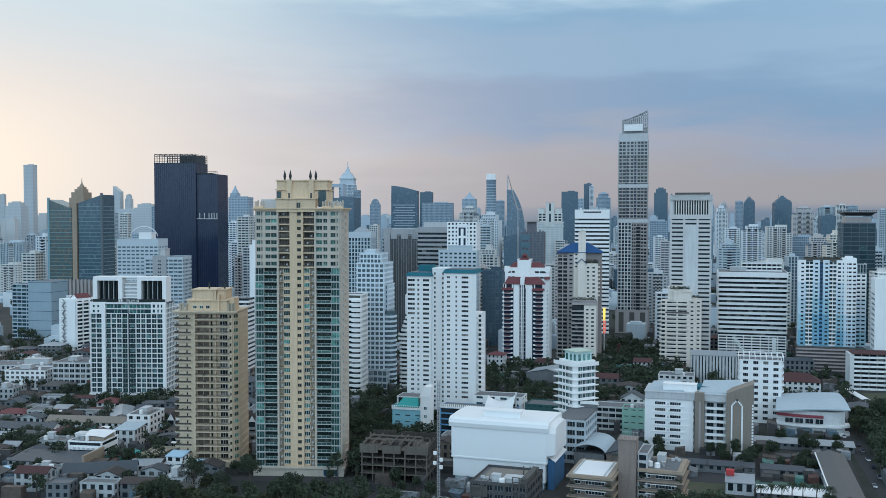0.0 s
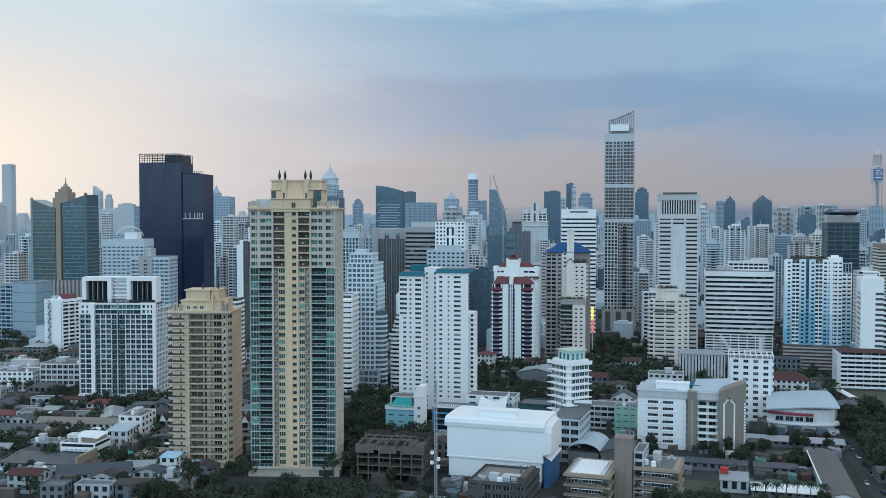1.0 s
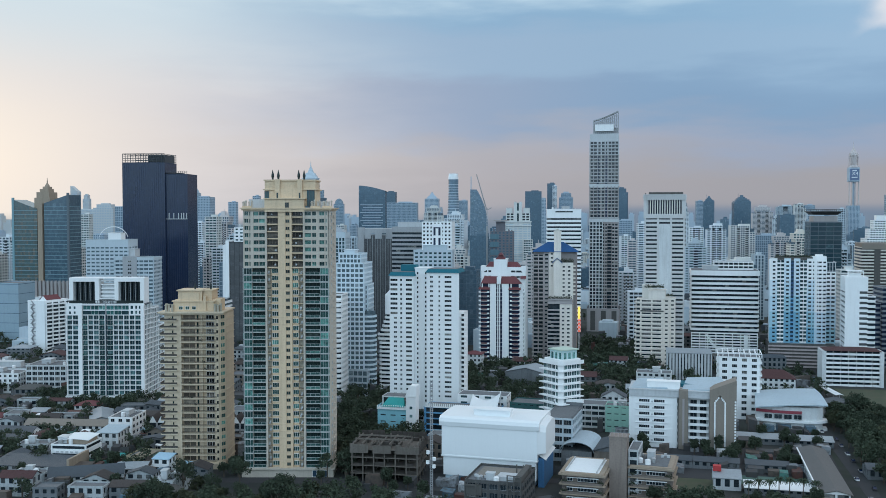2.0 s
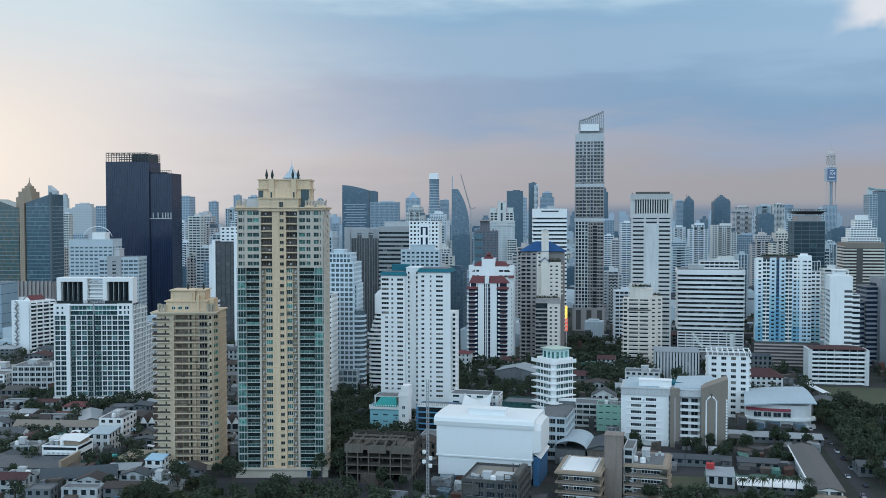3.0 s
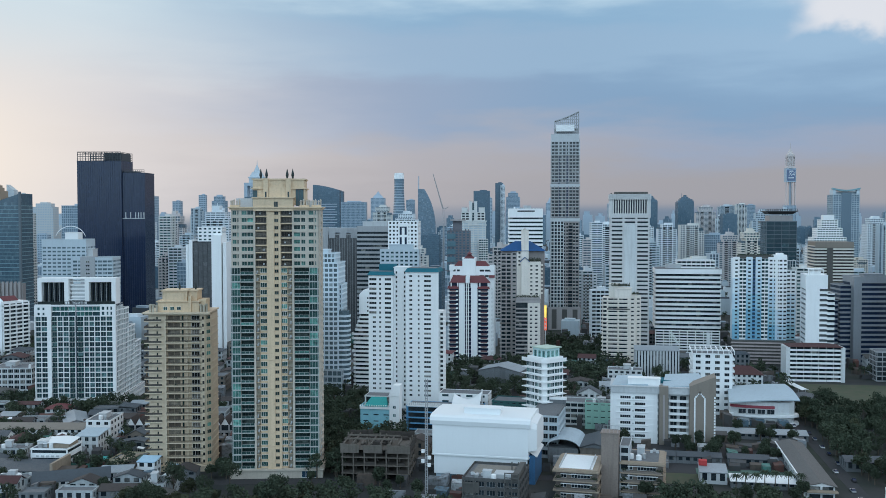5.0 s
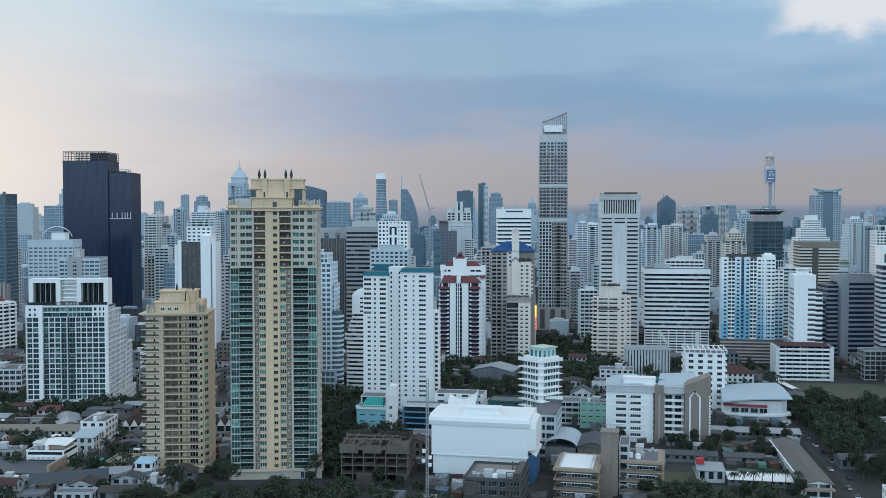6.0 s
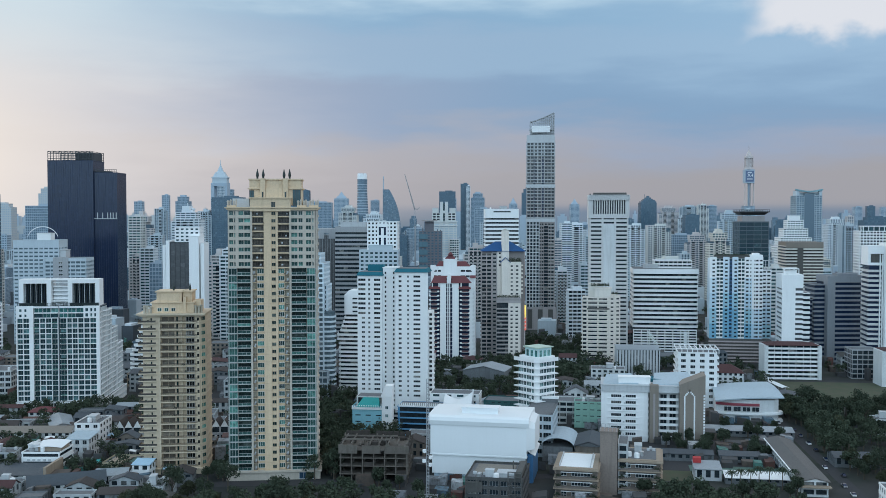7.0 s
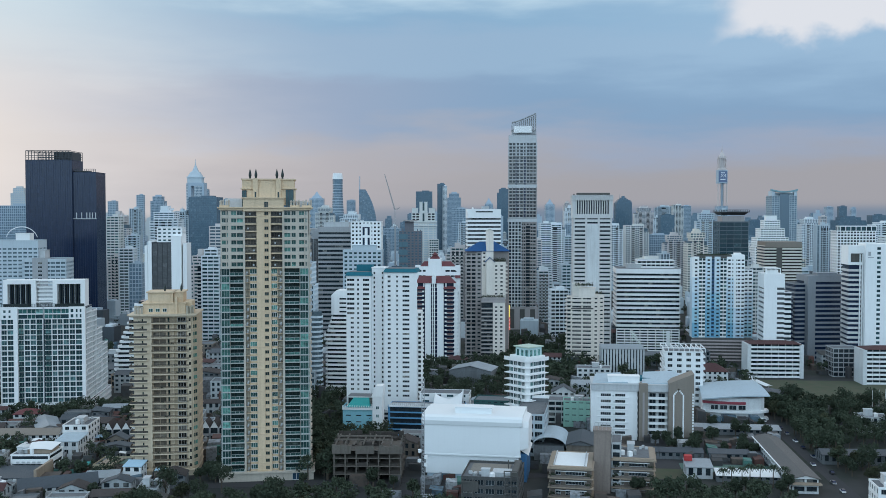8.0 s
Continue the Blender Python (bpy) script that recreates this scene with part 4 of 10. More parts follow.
# ---- white and teal grid condominium ----
def grid_condo():
    t = thing("apartment_tower", "white apartment block with teal glazed grid front and framed rooftop screens", "tower", -354.9, 507.7, 0, 14)
    note(t, 0, -2, 50, 62)
    Z0, ZT, n = 7.2, 61.6, 18
    st = (ZT - Z0) / n
    b = Boxes()
    b.box(-24.0, 21.8, 1.0, 15, 0, ZT)
    part("core_wall", b, GLASSTEAL, t)
    cells = [(-24.5, -21.2), (-21.2, -17.6), (-15.2, -11.9), (-11.9, -8.6), (-8.6, -5.2), (-5.2, -1.6), (-0.4, 3.4), (3.4, 6.4), (6.4, 9.6), (9.6, 13.0), (13.0, 16.4), (16.4, 20.2)]
    mesh = {}
    curl = Boxes()
    curl.prism(bowed(-1.5, 1.5, 0.3, 1.0, 0, 0), 0, 0.14), curl.prism(bowed(-1.5, 1.5, 0.3, 1.0, 0, 0), 0.14, 0.85, 1)
    curl = curl.mesh("balcony", [WHITE, GLASSRAIL])
    for i, (x0, x1) in enumerate(cells):
        w = x1 - x0 - 0.34
        key = round(w, 1)
        if key not in mesh:
            mesh[key] = window_mesh(w, st - 0.5, 0.09, 0.16, 1, GREY, GLASSCOND)
        for k in range(n - 2):
            part("window", mesh[key], None, t, "", ((x0 + x1) / 2, 0.98, Z0 + k * st + 0.42))
            if i in (2, 5, 6):
                part("balcony", curl, None, t, "", ((x0 + x1) / 2, 0.0, Z0 + k * st + 0.2))
        c = Boxes()
        c.box(x1 - 0.17, x1 + 0.17, 0.0, 1.0, Z0, ZT - 2 * st)
        part("vertical_rib", c, WHITE, t)
    edge = Boxes()
    edge.box(-24.6, -17.1, -0.15, 1.0, 0, 0.46), edge.box(-15.2, -1.4, 0.0, 1.0, 0, 0.42), edge.box(-0.5, 13.0, 0.0, 1.0, 0, 0.42), edge.box(13.0, 20.4, -0.15, 1.0, 0, 0.46)
    edge = edge.mesh("floor_edge", WHITE)
    for k in range(n - 1):
        part("floor_edge", edge, None, t, "", (0, 0, Z0 + k * st))
    for x0, x1, y0 in ((-17.1, -15.1, -0.8), (20.2, 22.2, -0.8), (-24.9, -24.4, -0.3)):
        c = Boxes()
        c.box(x0, x1, y0, 1.2, Z0 - 3, ZT + 0.6)
        part("vertical_fin", c, WHITE, t)
    for k in range(n):
        c = Boxes()
        c.box(21.8, 22.4, 1.2, 15, Z0 + k * st, Z0 + k * st + 0.45)
        part("side_edge", c, WHITE, t)
    for i in range(5):
        c = Boxes()
        c.box(21.8, 22.35, 3.6 + i * 2.8, 3.9 + i * 2.8, Z0, ZT)
        part("side_rib", c, WHITE, t)
    c = Boxes()
    cylinder(c, -1.0, -0.5, 0.22, 0, ZT + 3, 8)
    part("drain_pipe", c, GREY, t)
    # two attic storeys, partly open
    za = ZT - 2 * st
    punched(t, -24.6, -15.1, -0.3, za, ZT + 1.2, za + 0.9, st, 2, 1.5, [(-22.4, 1.4), (-19.6, 1.2)], WHITE, GLASSTEAL, 0.6)
    punched(t, 13.0, 22.2, -0.3, za, ZT + 1.2, za + 0.9, st, 2, 1.9, [(14.8, 1.6), (17.4, 1.1), (19.6, 1.1)], WHITE, GLASSTEAL, 0.6)
    pane = window_mesh(4.4, st * 0.86, 0.1, 0.14, 1, WHITE, GLASSAQUA)
    for i in range(6):
        part("attic_window", pane, None, t, "", (-12.6 + i * 4.7, 0.9, za + st + 0.3))
        if i in (1, 3, 4):
            part("attic_window", pane, None, t, "", (-12.6 + i * 4.7, 0.9, za + 0.25))
    c = Boxes()
    c.box(-15.1, 13.0, -0.3, 1.0, ZT, ZT + 1.0), c.box(-15.1, 13.0, 0.0, 1.0, za + st - 0.2, za + st + 0.25)
    part("attic_beam", c, WHITE, t)
    b = Boxes()
    b.box(-24.8, 22.2, -0.2, 15.5, ZT + 0.6, ZT + 1.0)
    part("roof_deck", b, ROOFTOP, t)
    b = Boxes()
    lattice(b, -24, 21.5, 0.3, ZT + 1.0, ZT + 2.8, 30, 1, 0.2)
    b.box(-23.5, -9, 1.5, 2.3, ZT + 1, ZT + 2.6), b.box(5, 21, 1.5, 2.3, ZT + 1, ZT + 2.6)
    part("roof_railing", b, DARKGREEN, t)
    for q0, q1 in ((-24.0, -6.0), (3.4, 21.4)):
        s = Boxes()
        s.box(q0, q0 + 2.4, 3, 12, ZT + 1, 78), s.box(q1 - 2.4, q1, 3, 12, ZT + 1, 78), s.box(q0 + 2.4, q1 - 2.4, 3, 12, 75.6, 78)
        f = part("roof_screen", s, WHITE, t, "white portal framing dark louvres")
        lv = Boxes()
        lv.box(q0 + 2.4, q1 - 2.4, 6.0, 6.3, ZT + 1, 75.6, 1)
        for i in range(13):
            x = q0 + 3.0 + i * (q1 - q0 - 6.0) / 12
            lv.box(x - 0.12, x + 0.12, 4.6, 6.0, ZT + 1, 75.6, 0 if i % 3 else 2)
        part("louvre_panel", lv, [DARKGREEN, GLASSBLACK, PALESTEEL], f)
    s = Boxes()
    s.box(-5.2, 2.6, 6, 13, ZT + 1, 74)
    part("lift_house", s, GREYLT, t)
    for i in range(5):
        c = Boxes()
        c.box(-5.6, 3.0, 5.2, 6.0, 66.4 + i * 2.3, 67.2 + i * 2.3)
        part("lift_house_ledge", c, WHITE, t)
    c = Boxes()
    c.box(-6.0, 3.4, 3.4, 6.0, 65.0, 65.5), c.box(-6.0, 3.4, 3.4, 12, 77.4, 78.0)
    c.poly([(-5.6, 4.0, 65.0), (-1.6, 4.0, 62.6), (-1.6, 4.0, 62.9), (-5.6, 4.0, 65.3)]), c.poly([(3.0, 4.0, 65.0), (-1.0, 4.0, 62.6), (-1.0, 4.0, 62.9), (3.0, 4.0, 65.3)])
    part("canopy", c, WHITE, t)
    for i, z1 in enumerate((58, 46, 35)):
        block(t, -1.0 + 1.2 * i, 15.1 + i * 13, 45 - i * 2, 13, 7, z1, 3.0, 3.2, 0.5, 0.35, 0.6, WHITE, GLASSTEAL, sides=dict(bay=3.0, band=0.45, pier=0.3))
    block(t, -0.5, -2.5, 48, 60, 0, 6.6, 3.3, 1.6, 1.2, 0.4, 0.3, WHITE, GLASS, parapet=0.9)


grid_condo()

# ---- black office tower ----
def black_tower():
    t = thing("office_tower", "black glass office tower with open steel lattice crown", "tower", -566.0, 890.0, 0, 10)
    block(t, 0, 0, 45, 34, 0, 169, 4.0, 2.2, 0.0, 0.25, 0.15, NAVYSTEEL, GLASSBLACK, roof=True, parapet=0.6)
    b = Boxes()
    for y in (0, 34):
        lattice(b, -22, 22, y, 169, 178.5, 16, 4, 0.5)
    for i in range(9):
        b.box(-22.3 + i * 5.5, -21.9 + i * 5.5, 0, 34, 178, 178.4)
    b.box(4, 22, 3, 30, 169, 177.5)
    part("roof_lattice", b, DARKSTEEL, t, "open dark steel lattice")
    block(t, 34.0, 2, 23, 30, 0, 157, 4.0, 2.2, 0.0, 0.25, 0.15, NAVYSTEEL, GLASSBLACK, parapet=0.6)
    b = Boxes()
    lattice(b, 23, 45, 2, 157, 160.5, 10, 2, 0.35), b.box(23, 36, 6, 20, 157, 159)
    part("roof_lattice", b, DARKSTEEL, t)
    b = Boxes()
    b.box(14, 45.4, 1.4, 1.9, 111, 111.7)
    for u in (26, 31, 36, 39, 41.5, 44.5):
        b.box(u - 0.4, u + 0.4, 1.3, 1.9, 111.7, 117.5)
    part("terrace_edge", b, GREYLT, t, "pale fins over a terrace edge")


black_tower()

# ---- bronze and green glass twin ----
GLASSWING = panes("slate_blue_curtain_wall", (0.06, 0.105, 0.14), (0.09, 0.15, 0.185), (0.15, 0.22, 0.26), 0.3, 0.12)


def gold_tower():
    t = thing("office_tower", "bronze and green glass tower with slanted wings and spire", "tower", -691.0, 891.5, 0, 8)
    for s, mat in ((-1, GLASSGOLD), (1, GLASSWING)):
        b = Boxes()
        x0, x1 = (-31, -4) if s < 0 else (4, 31)
        za, zb = (132, 122) if s < 0 else (128, 137)
        q = [(x0, 0), (x1, 0), (x1, 28), (x0, 28)]
        b.v += [(x, y, 0) for x, y in q] + [(x0, 0, za), (x1, 0, zb), (x1, 28, zb), (x0, 28, za)]
        for f in ((0, 1, 5, 4), (1, 2, 6, 5), (2, 3, 7, 6), (3, 0, 4, 7), (4, 5, 6, 7)):
            b.f.append(f), b.mi.append(0)
            b.uv += [((b.v[i][0] + b.v[i][1]) / 1.8, b.v[i][2] / 4.0) for i in f]
        w = part("glass_wing", b, mat, t)
        fr = Boxes()
        for k in range(1, 32):
            z = k * 4.0
            if z < min(za, zb):
                fr.box(x0 - 0.1, x1 + 0.1, -0.2, 0, z, z + 0.5)
                fr.box(x1, x1 + 0.2, 0, 28, z, z + 0.6)
        part("floor_line", fr, HAZETEAL, w, stuff=True)
        e = Boxes()
        xe = x0 if s < 0 else x1
        e.box(xe - 1.2, xe + 1.2, -0.6, 1.0, 0, (za if s < 0 else zb) + 2)
        part("edge_fin", e, HAZETEAL if s < 0 else SLATEDARK, w)
    b = Boxes()
    b.box(-2.6, 2.6, -1.5, 29, 0, 128), b.box(-9, 9, 4, 24, 112, 134), b.box(-7, 7, 5, 23, 134, 140), b.box(-4.8, 4.8, 8, 20, 140, 143.5), b.box(-3.2, 3.2, 11, 19, 143.5, 146)
    part("core", b, TAN, t, "tan stone core with stepped top")
    b = Boxes()
    cylinder(b, 0, 15, 3, 146, 148, 10, 0, 2), cylinder(b, 0, 15, 2, 148, 150, 10, 0, 0.7), cylinder(b, 0, 15, 0.7, 150, 156, 8, 0, 0.1)
    part("spire", b, TAN, t)
    b = Boxes()
    for i in range(16):
        b.box(-34 + i * 4.4, -31.6 + i * 4.4, -8, -6, 0, 46)
    b.box(-36, 36, -6, 0, 0, 44)
    part("podium", b, PINKY, t, stuff=True)


gold_tower()

# ---- grey white office with arch ----
def arch_office():
    t = thing("office_tower", "pale grey office block with stepped roof and white arch", "tower", -538.1, 780.7, 0, 14)
    block(t, -1, 6, 39, 26, 0, 92, 3.5, 4.4, 2.0, 1.2, 0.3, PALE, GLASSPALE, top_band=6)
    block(t, 26, 0, 35, 24, 0, 76, 3.5, 4.2, 1.7, 0.6, 0.6, PALE, GLASSPALE, top_band=2)
    plain(t, "blank_core", 22, -1, 13, 10, 0, 77.5, GREY)
    me = window_mesh(3.6, 1.8, fmat=WHITE, gmat=GLASSOB)
    for k in range(21):
        part("core_window", me, None, t, "", (22, -1.02, 2 + k * 3.5))
    plain(t, "roof_house", 14, 8, 20, 14, 76, 84, GREYLT, cap=0.4)
    plain(t, "roof_house", 4, 12, 12, 12, 92, 99, WHITE, cap=0.3)
    b = Boxes()
    r = 13
    for i in range(24):
        a0, a1 = math.pi * (0.08 + 0.84 * i / 24), math.pi * (0.08 + 0.84 * (i + 1) / 24)
        p = [(4 - r * math.cos(a) * 1.05, 92 + r * math.sin(a) * 0.95) for a in (a0, a1)]
        for y0, y1 in ((9, 9.5),):
            b.poly([(p[0][0], y0, p[0][1]), (p[1][0], y0, p[1][1]), (p[1][0], y0, p[1][1] + 0.7), (p[0][0], y0, p[0][1] + 0.7)])
            b.poly([(p[1][0], y1, p[1][1]), (p[0][0], y1, p[0][1]), (p[0][0], y1, p[0][1] + 0.7), (p[1][0], y1, p[1][1] + 0.7)])
            b.poly([(p[0][0], y0, p[0][1] + 0.7), (p[1][0], y0, p[1][1] + 0.7), (p[1][0], y1, p[1][1] + 0.7), (p[0][0], y1, p[0][1] + 0.7)])
    part("roof_arch", b, WHITE, t, "slender white arch")


arch_office()

# ---- white condominium with teal roofs ----
def teal_condo():
    t = thing("apartment_tower", "white apartment tower with teal roofs and small dark windows", "tower", -160.4, 520.6, 0, 2)
    note(t, 0, 0, 43, 20)
    st, zt = 2.68, 80.9
    wing = Boxes()
    wing.prism([(-20.9, 0.35), (-7.0, 0.35), (-7.0, 16), (-20.9, 16)], 0, zt)
    part("wing", wing, WHITE, t)
    wing = Boxes()
    wing.prism([(0.7, 0.35), (19.2, 0.35), (14.8, 18), (0.7, 18)], 0, zt)
    part("wing", wing, WHITE, t)
    top = [(-18.4, 4.2), (-14.2, 1.2), (-9.7, 3.6)]
    punched(t, -20.9, -7.0, 0, zt - 22.4, zt + 0.4, zt - 22.0 + 0.6, 2.68, 8, 1.35, top, WHITE, GLASSOB, frame_mat=GREYLT)
    punched(t, -20.9, -7.0, 0, 0, zt - 22.4, zt - 22.0 + 0.6 - 22 * st, st, 22, 1.2, [(-17.6, 1.8), (-14.2, 1.2), (-9.7, 3.4)], WHITE, GLASSOB, frame_mat=GREYLT)
    punched(t, 0.7, 19.2, 0, 0, zt + 2.4, 80.3 - 25 * st, st, 26, 1.2, [(3.4, 1.7), (7.9, 1.0), (12.9, 3.9)], WHITE, GLASSOB, frame_mat=GREYLT)
    shaft = Boxes()
    shaft.box(-7.0, 0.7, 4.35, 15, 0, 85.3), shaft.box(-7.3, 1.0, 3.8, 15.4, 85.3, 85.8)
    part("lift_shaft", shaft, WHITE, t)
    punched(t, -7.0, 0.7, 4.0, 0, 85.3, 82.0 - 28 * st, st, 29, 1.3, [(-5.6, 0.9), (-0.9, 0.9)], WHITE, GLASS)
    for x0, x1, z, d in ((-20.9, -7.0, zt, 16), (0.7, 18.6, zt + 2.0, 16)):
        b = Boxes()
        lo = [(x0 - 0.7, -0.7), (x1 + 0.7, -0.7), (x1 + 0.7, d + 0.7), (x0 - 0.7, d + 0.7)]
        b.prism(lo, z + 0.4, z + 2.4, 0, [(x0 + 0.5, 0.7), (x1 - 0.3, 0.7), (x1 - 0.3, d - 1), (x0 + 0.5, d - 1)])
        part("roof", b, TEALTILE, t, "teal tiled mansard roof")
        plain(t, "roof_deck", (x0 + x1) / 2, 1.2, x1 - x0 - 2.4, d - 3, z + 2.4, z + 2.55, ROOFTOP)
    plain(t, "roof_house", -12, 8, 9, 6, zt + 2.4, zt + 6.2, TEALTILE)
    # stepped side wing with arched balconies
    b = Boxes()
    b.box(15.2, 20.2, 8.2, 20, 0, 60.5)
    part("side_wing", b, WHITE, t)
    for k in range(22):
        z = 60.0 - (k + 1) * st
        c = Boxes()
        c.prism(bowed(18.2, 22.0, 8.2, 1.6, 0, 0), z, z + 0.9)
        part("balcony", c, WHITE, t)
        g = Boxes()
        g.box(18.9, 20.4, 8.05, 8.2, z + 0.9, z + 2.3)
        part("balcony_door", g, GLASS, t)
    block(t, 0, -4, 50, 24, 0, 5, 2.5, 4, 1.2, 0.8, 0.3, WHITE_OLD, GLASS)


teal_condo()


# ---- terraced apartment block behind it ----
def terraced_block():
    t = thing("apartment_tower", "white apartment block with banded balconies and stepped planted terraces", "tower", -214.0, 592.0, 0, 2)
    note(t, 8, 0, 44, 20)
    for k in range(18):
        z = 2.0 + k * 2.75
        b = Boxes()
        x0 = (2.0 if k < 14 else 3.0 + (k - 14) * 0.9) - 1.2 * (k in (12, 13))
        out = [(x0, 1.4), (x0 + 0.8, 0.2), (x0 + 2.2, 0.0), (38, 0), (38, 16), (x0, 16)]
        b.prism(out, z, z + 1.35)
        part("balcony_band", b, WHITE, t)
        g = Boxes()
        g.box(x0 + 1.4, 37, 1.4, 15, z + 1.35, z + 2.75, 0, None, (3.2, 2.75))
        part("glazing", g, GLASS, t)
    c = Boxes()
    c.prism([(6.0, 1.0), (7.6, 0.2), (38, 0.2), (38, 15), (6.0, 15)], 51.5, 64.0, 0, None)
    c.prism([(6.0, 1.0), (7.6, 0.2), (38, 0.2), (38, 15), (6.0, 15)], 64.0, 67.0, 0, [(9.0, 1.0), (9.4, 0.4), (38, 0.4), (38, 15), (9.0, 15)])
    part("upper_storey", c, WHITE, t)
    for k in range(4):
        g = Boxes()
        g.box(11.5, 30, 0.05, 0.25, 53.0 + k * 2.75, 54.0 + k * 2.75, 0, None, (2.5, 2.75))
        part("window_strip", g, GLASS, t)
    b = Boxes()
    b.box(-1, 34, -1.5, 18, 0, 2)
    part("base", b, WHITE_OLD, t)


terraced_block()


# ---- red-roofed condominium ----
def red_condo():
    t = thing("apartment_tower", "white apartment tower with red tiled roofs and dark balconies", "tower", -157.7, 725.3, 0, 4)
    note(t, 0, 0, 36, 26)
    st, n = 3.3, 17
    solids(t, "wall", WHITE, (-17.0, 16.2, 1.6, 16, 0, 63), (-8.9, -4.4, -0.4, 1.6, 0, 62.6), (0.5, 5.4, -0.4, 1.6, 0, 62.6))
    g = Boxes()
    g.box(-4.4, 0.5, 0.9, 1.6, 0, 66, 0, None, (2.4, st))
    g.box(-16.6, -8.9, 1.2, 1.58, 0, 63, 0, None, (2.5, st)), g.box(5.4, 13.6, 1.2, 1.58, 0, 63, 0, None, (2.5, st))
    part("glazing", g, GLASSBLACK, t)
    for u in (-3.0, -1.6):
        c = Boxes()
        c.box(u - 0.35, u + 0.35, 0.0, 0.9, 0, 66)
        part("mullion", c, WHITE, t)
    for k in range(20):
        c = Boxes()
        c.box(-4.4, 0.5, 0.5, 0.88, 1.6 + k * 3.2, 1.95 + k * 3.2)
        part("transom", c, GREYLT, t)
    for k in range(n):
        z = 3.0 + k * st
        for x0, x1 in ((-17.7, -9.6), (6.2, 14.6)):
            c = Boxes()
            c.prism(bowed(x0, x1, 1.2, 2.6, 0, 0), z, z + 0.35, 1), c.prism(bowed(x0 + 1.6, x1 - 1.6, 1.2, 3.0, 0, 0), z + 0.35, z + 1.15, 0)
            c.box(x0, x0 + 1.5, -0.3, 1.2, z + 0.35, z + 1.15, 1), c.box(x1 - 1.5, x1, -0.3, 1.2, z + 0.35, z + 1.15, 1)
            part("balcony", c, [MAROON, WHITE], t, "dark red bowed balcony with white ends")
        c = Boxes()
        c.box(16.2, 17.6, 2.4, 8.5, z, z + 1.1), c.box(16.2, 17.3, 9.5, 15, z, z + 1.1)
        part("side_balcony", c, WHITE, t)
        c = Boxes()
        c.box(16.2, 16.28, 2.4, 15, z + 1.2, z + 2.9)
        part("side_window", c, GLASS, t)
    for x0, x1 in ((-17.9, -9.0), (5.2, 14.8)):
        c = Boxes()
        c.prism([(x0, -1.6), (x1, -1.6), (x1, 1.2), (x0, 1.2)], 58.4, 60.4, 0, [(x0 + 0.6, 0.6), (x1 - 0.6, 0.6), (x1 - 0.6, 1.2), (x0 + 0.6, 1.2)])
        part("eave", c, REDTILE, t)
    for x0, x1 in ((-15.9, -3.6), (-0.5, 15.0)):
        c = Boxes()
        c.prism([(x0, -1.0), (x1, -1.0), (x1, 6.0), (x0, 6.0)], 63.0, 68.2, 0, [(x0 + 2.2 * (x0 < -5), 3.0), (x1 - 5.0 * (x0 > -5), 3.0), (x1 - 5.0 * (x0 > -5), 6.0), (x0 + 2.2 * (x0 < -5), 6.0)])
        part("roof", c, REDTILE, t, "red tiled hipped roof")
        c = Boxes()
        for q in (x0 + 1, (x0 + x1) / 2, x1 - 1.4):
            c.box(q - 0.4, q + 0.4, -0.6, 0.2, 60.0, 63.0)
        part("loggia_post", c, WHITE, t)
    c = Boxes()
    c.box(-3.6, -0.6, -1.2, 5, 62.6, 67.2), c.poly([(-3.9, -1.2, 67.2), (-0.3, -1.2, 67.2), (-2.1, -1.2, 69.6)]), c.poly([(-3.9, -1.2, 67.2), (-2.1, -1.2, 69.6), (-2.1, 5, 69.6), (-3.9, 5, 67.2)]), c.poly([(-2.1, -1.2, 69.6), (-0.3, -1.2, 67.2), (-0.3, 5, 67.2), (-2.1, 5, 69.6)])
    part("gable", c, WHITE, t)
    punched(t, -16.6, 17.6, 6.0, 0, 75.4, 67.0, 4.2, 2, 1.5, [(-13.2, 2.2), (-10.0, 2.2), (8.2, 3.4), (12.8, 4.6)], WHITE, GLASS)
    b = Boxes()
    b.box(-16.6, 17.6, 6.4, 24, 0, 75.0), b.box(-17.0, -13.2, 5.6, 12, 72, 76.2), b.box(14.4, 18.0, 5.6, 12, 72, 76.2)
    part("upper_block", b, WHITE, t)
    b = Boxes()
    b.box(-6.8, 3.4, 5.2, 14, 66, 81.2), b.box(-7.1, -5.6, 5.0, 14, 81.2, 81.9), b.box(2.2, 3.7, 5.0, 14, 81.2, 81.9)
    part("gable_tower", b, WHITE, t)
    for x, w, z, h in ((-1.7, 7.0, 81.2, 3.4), (-1.7, 3.0, 84.4, 2.2)):
        hip_roof(t, "roof", x, 7.0, w, 5, z, h, REDTILE, 0.5)
    for x0, x1 in ((-13.0, -6.9), (3.6, 13.6)):
        c = Boxes()
        c.prism([(x0, 7.0), (x1, 7.0), (x1, 16), (x0, 16)], 75.4, 79.0, 0, [(x0 + 2.4 * (x0 < 0), 10), (x1 - 3.4 * (x0 > 0), 10), (x1 - 3.4 * (x0 > 0), 16), (x0 + 2.4 * (x0 < 0), 16)])
        part("roof", c, REDTILE, t, "red tiled hipped roof")
    c = Boxes()
    c.prism([(14.0, 3.5), (18.2, 3.5), (18.2, 6), (14.0, 6)], 66.6, 68.6, 0, [(14.0, 5.5), (18.2, 5.5), (18.2, 6), (14.0, 6)])
    part("eave", c, REDTILE, t)


red_condo()

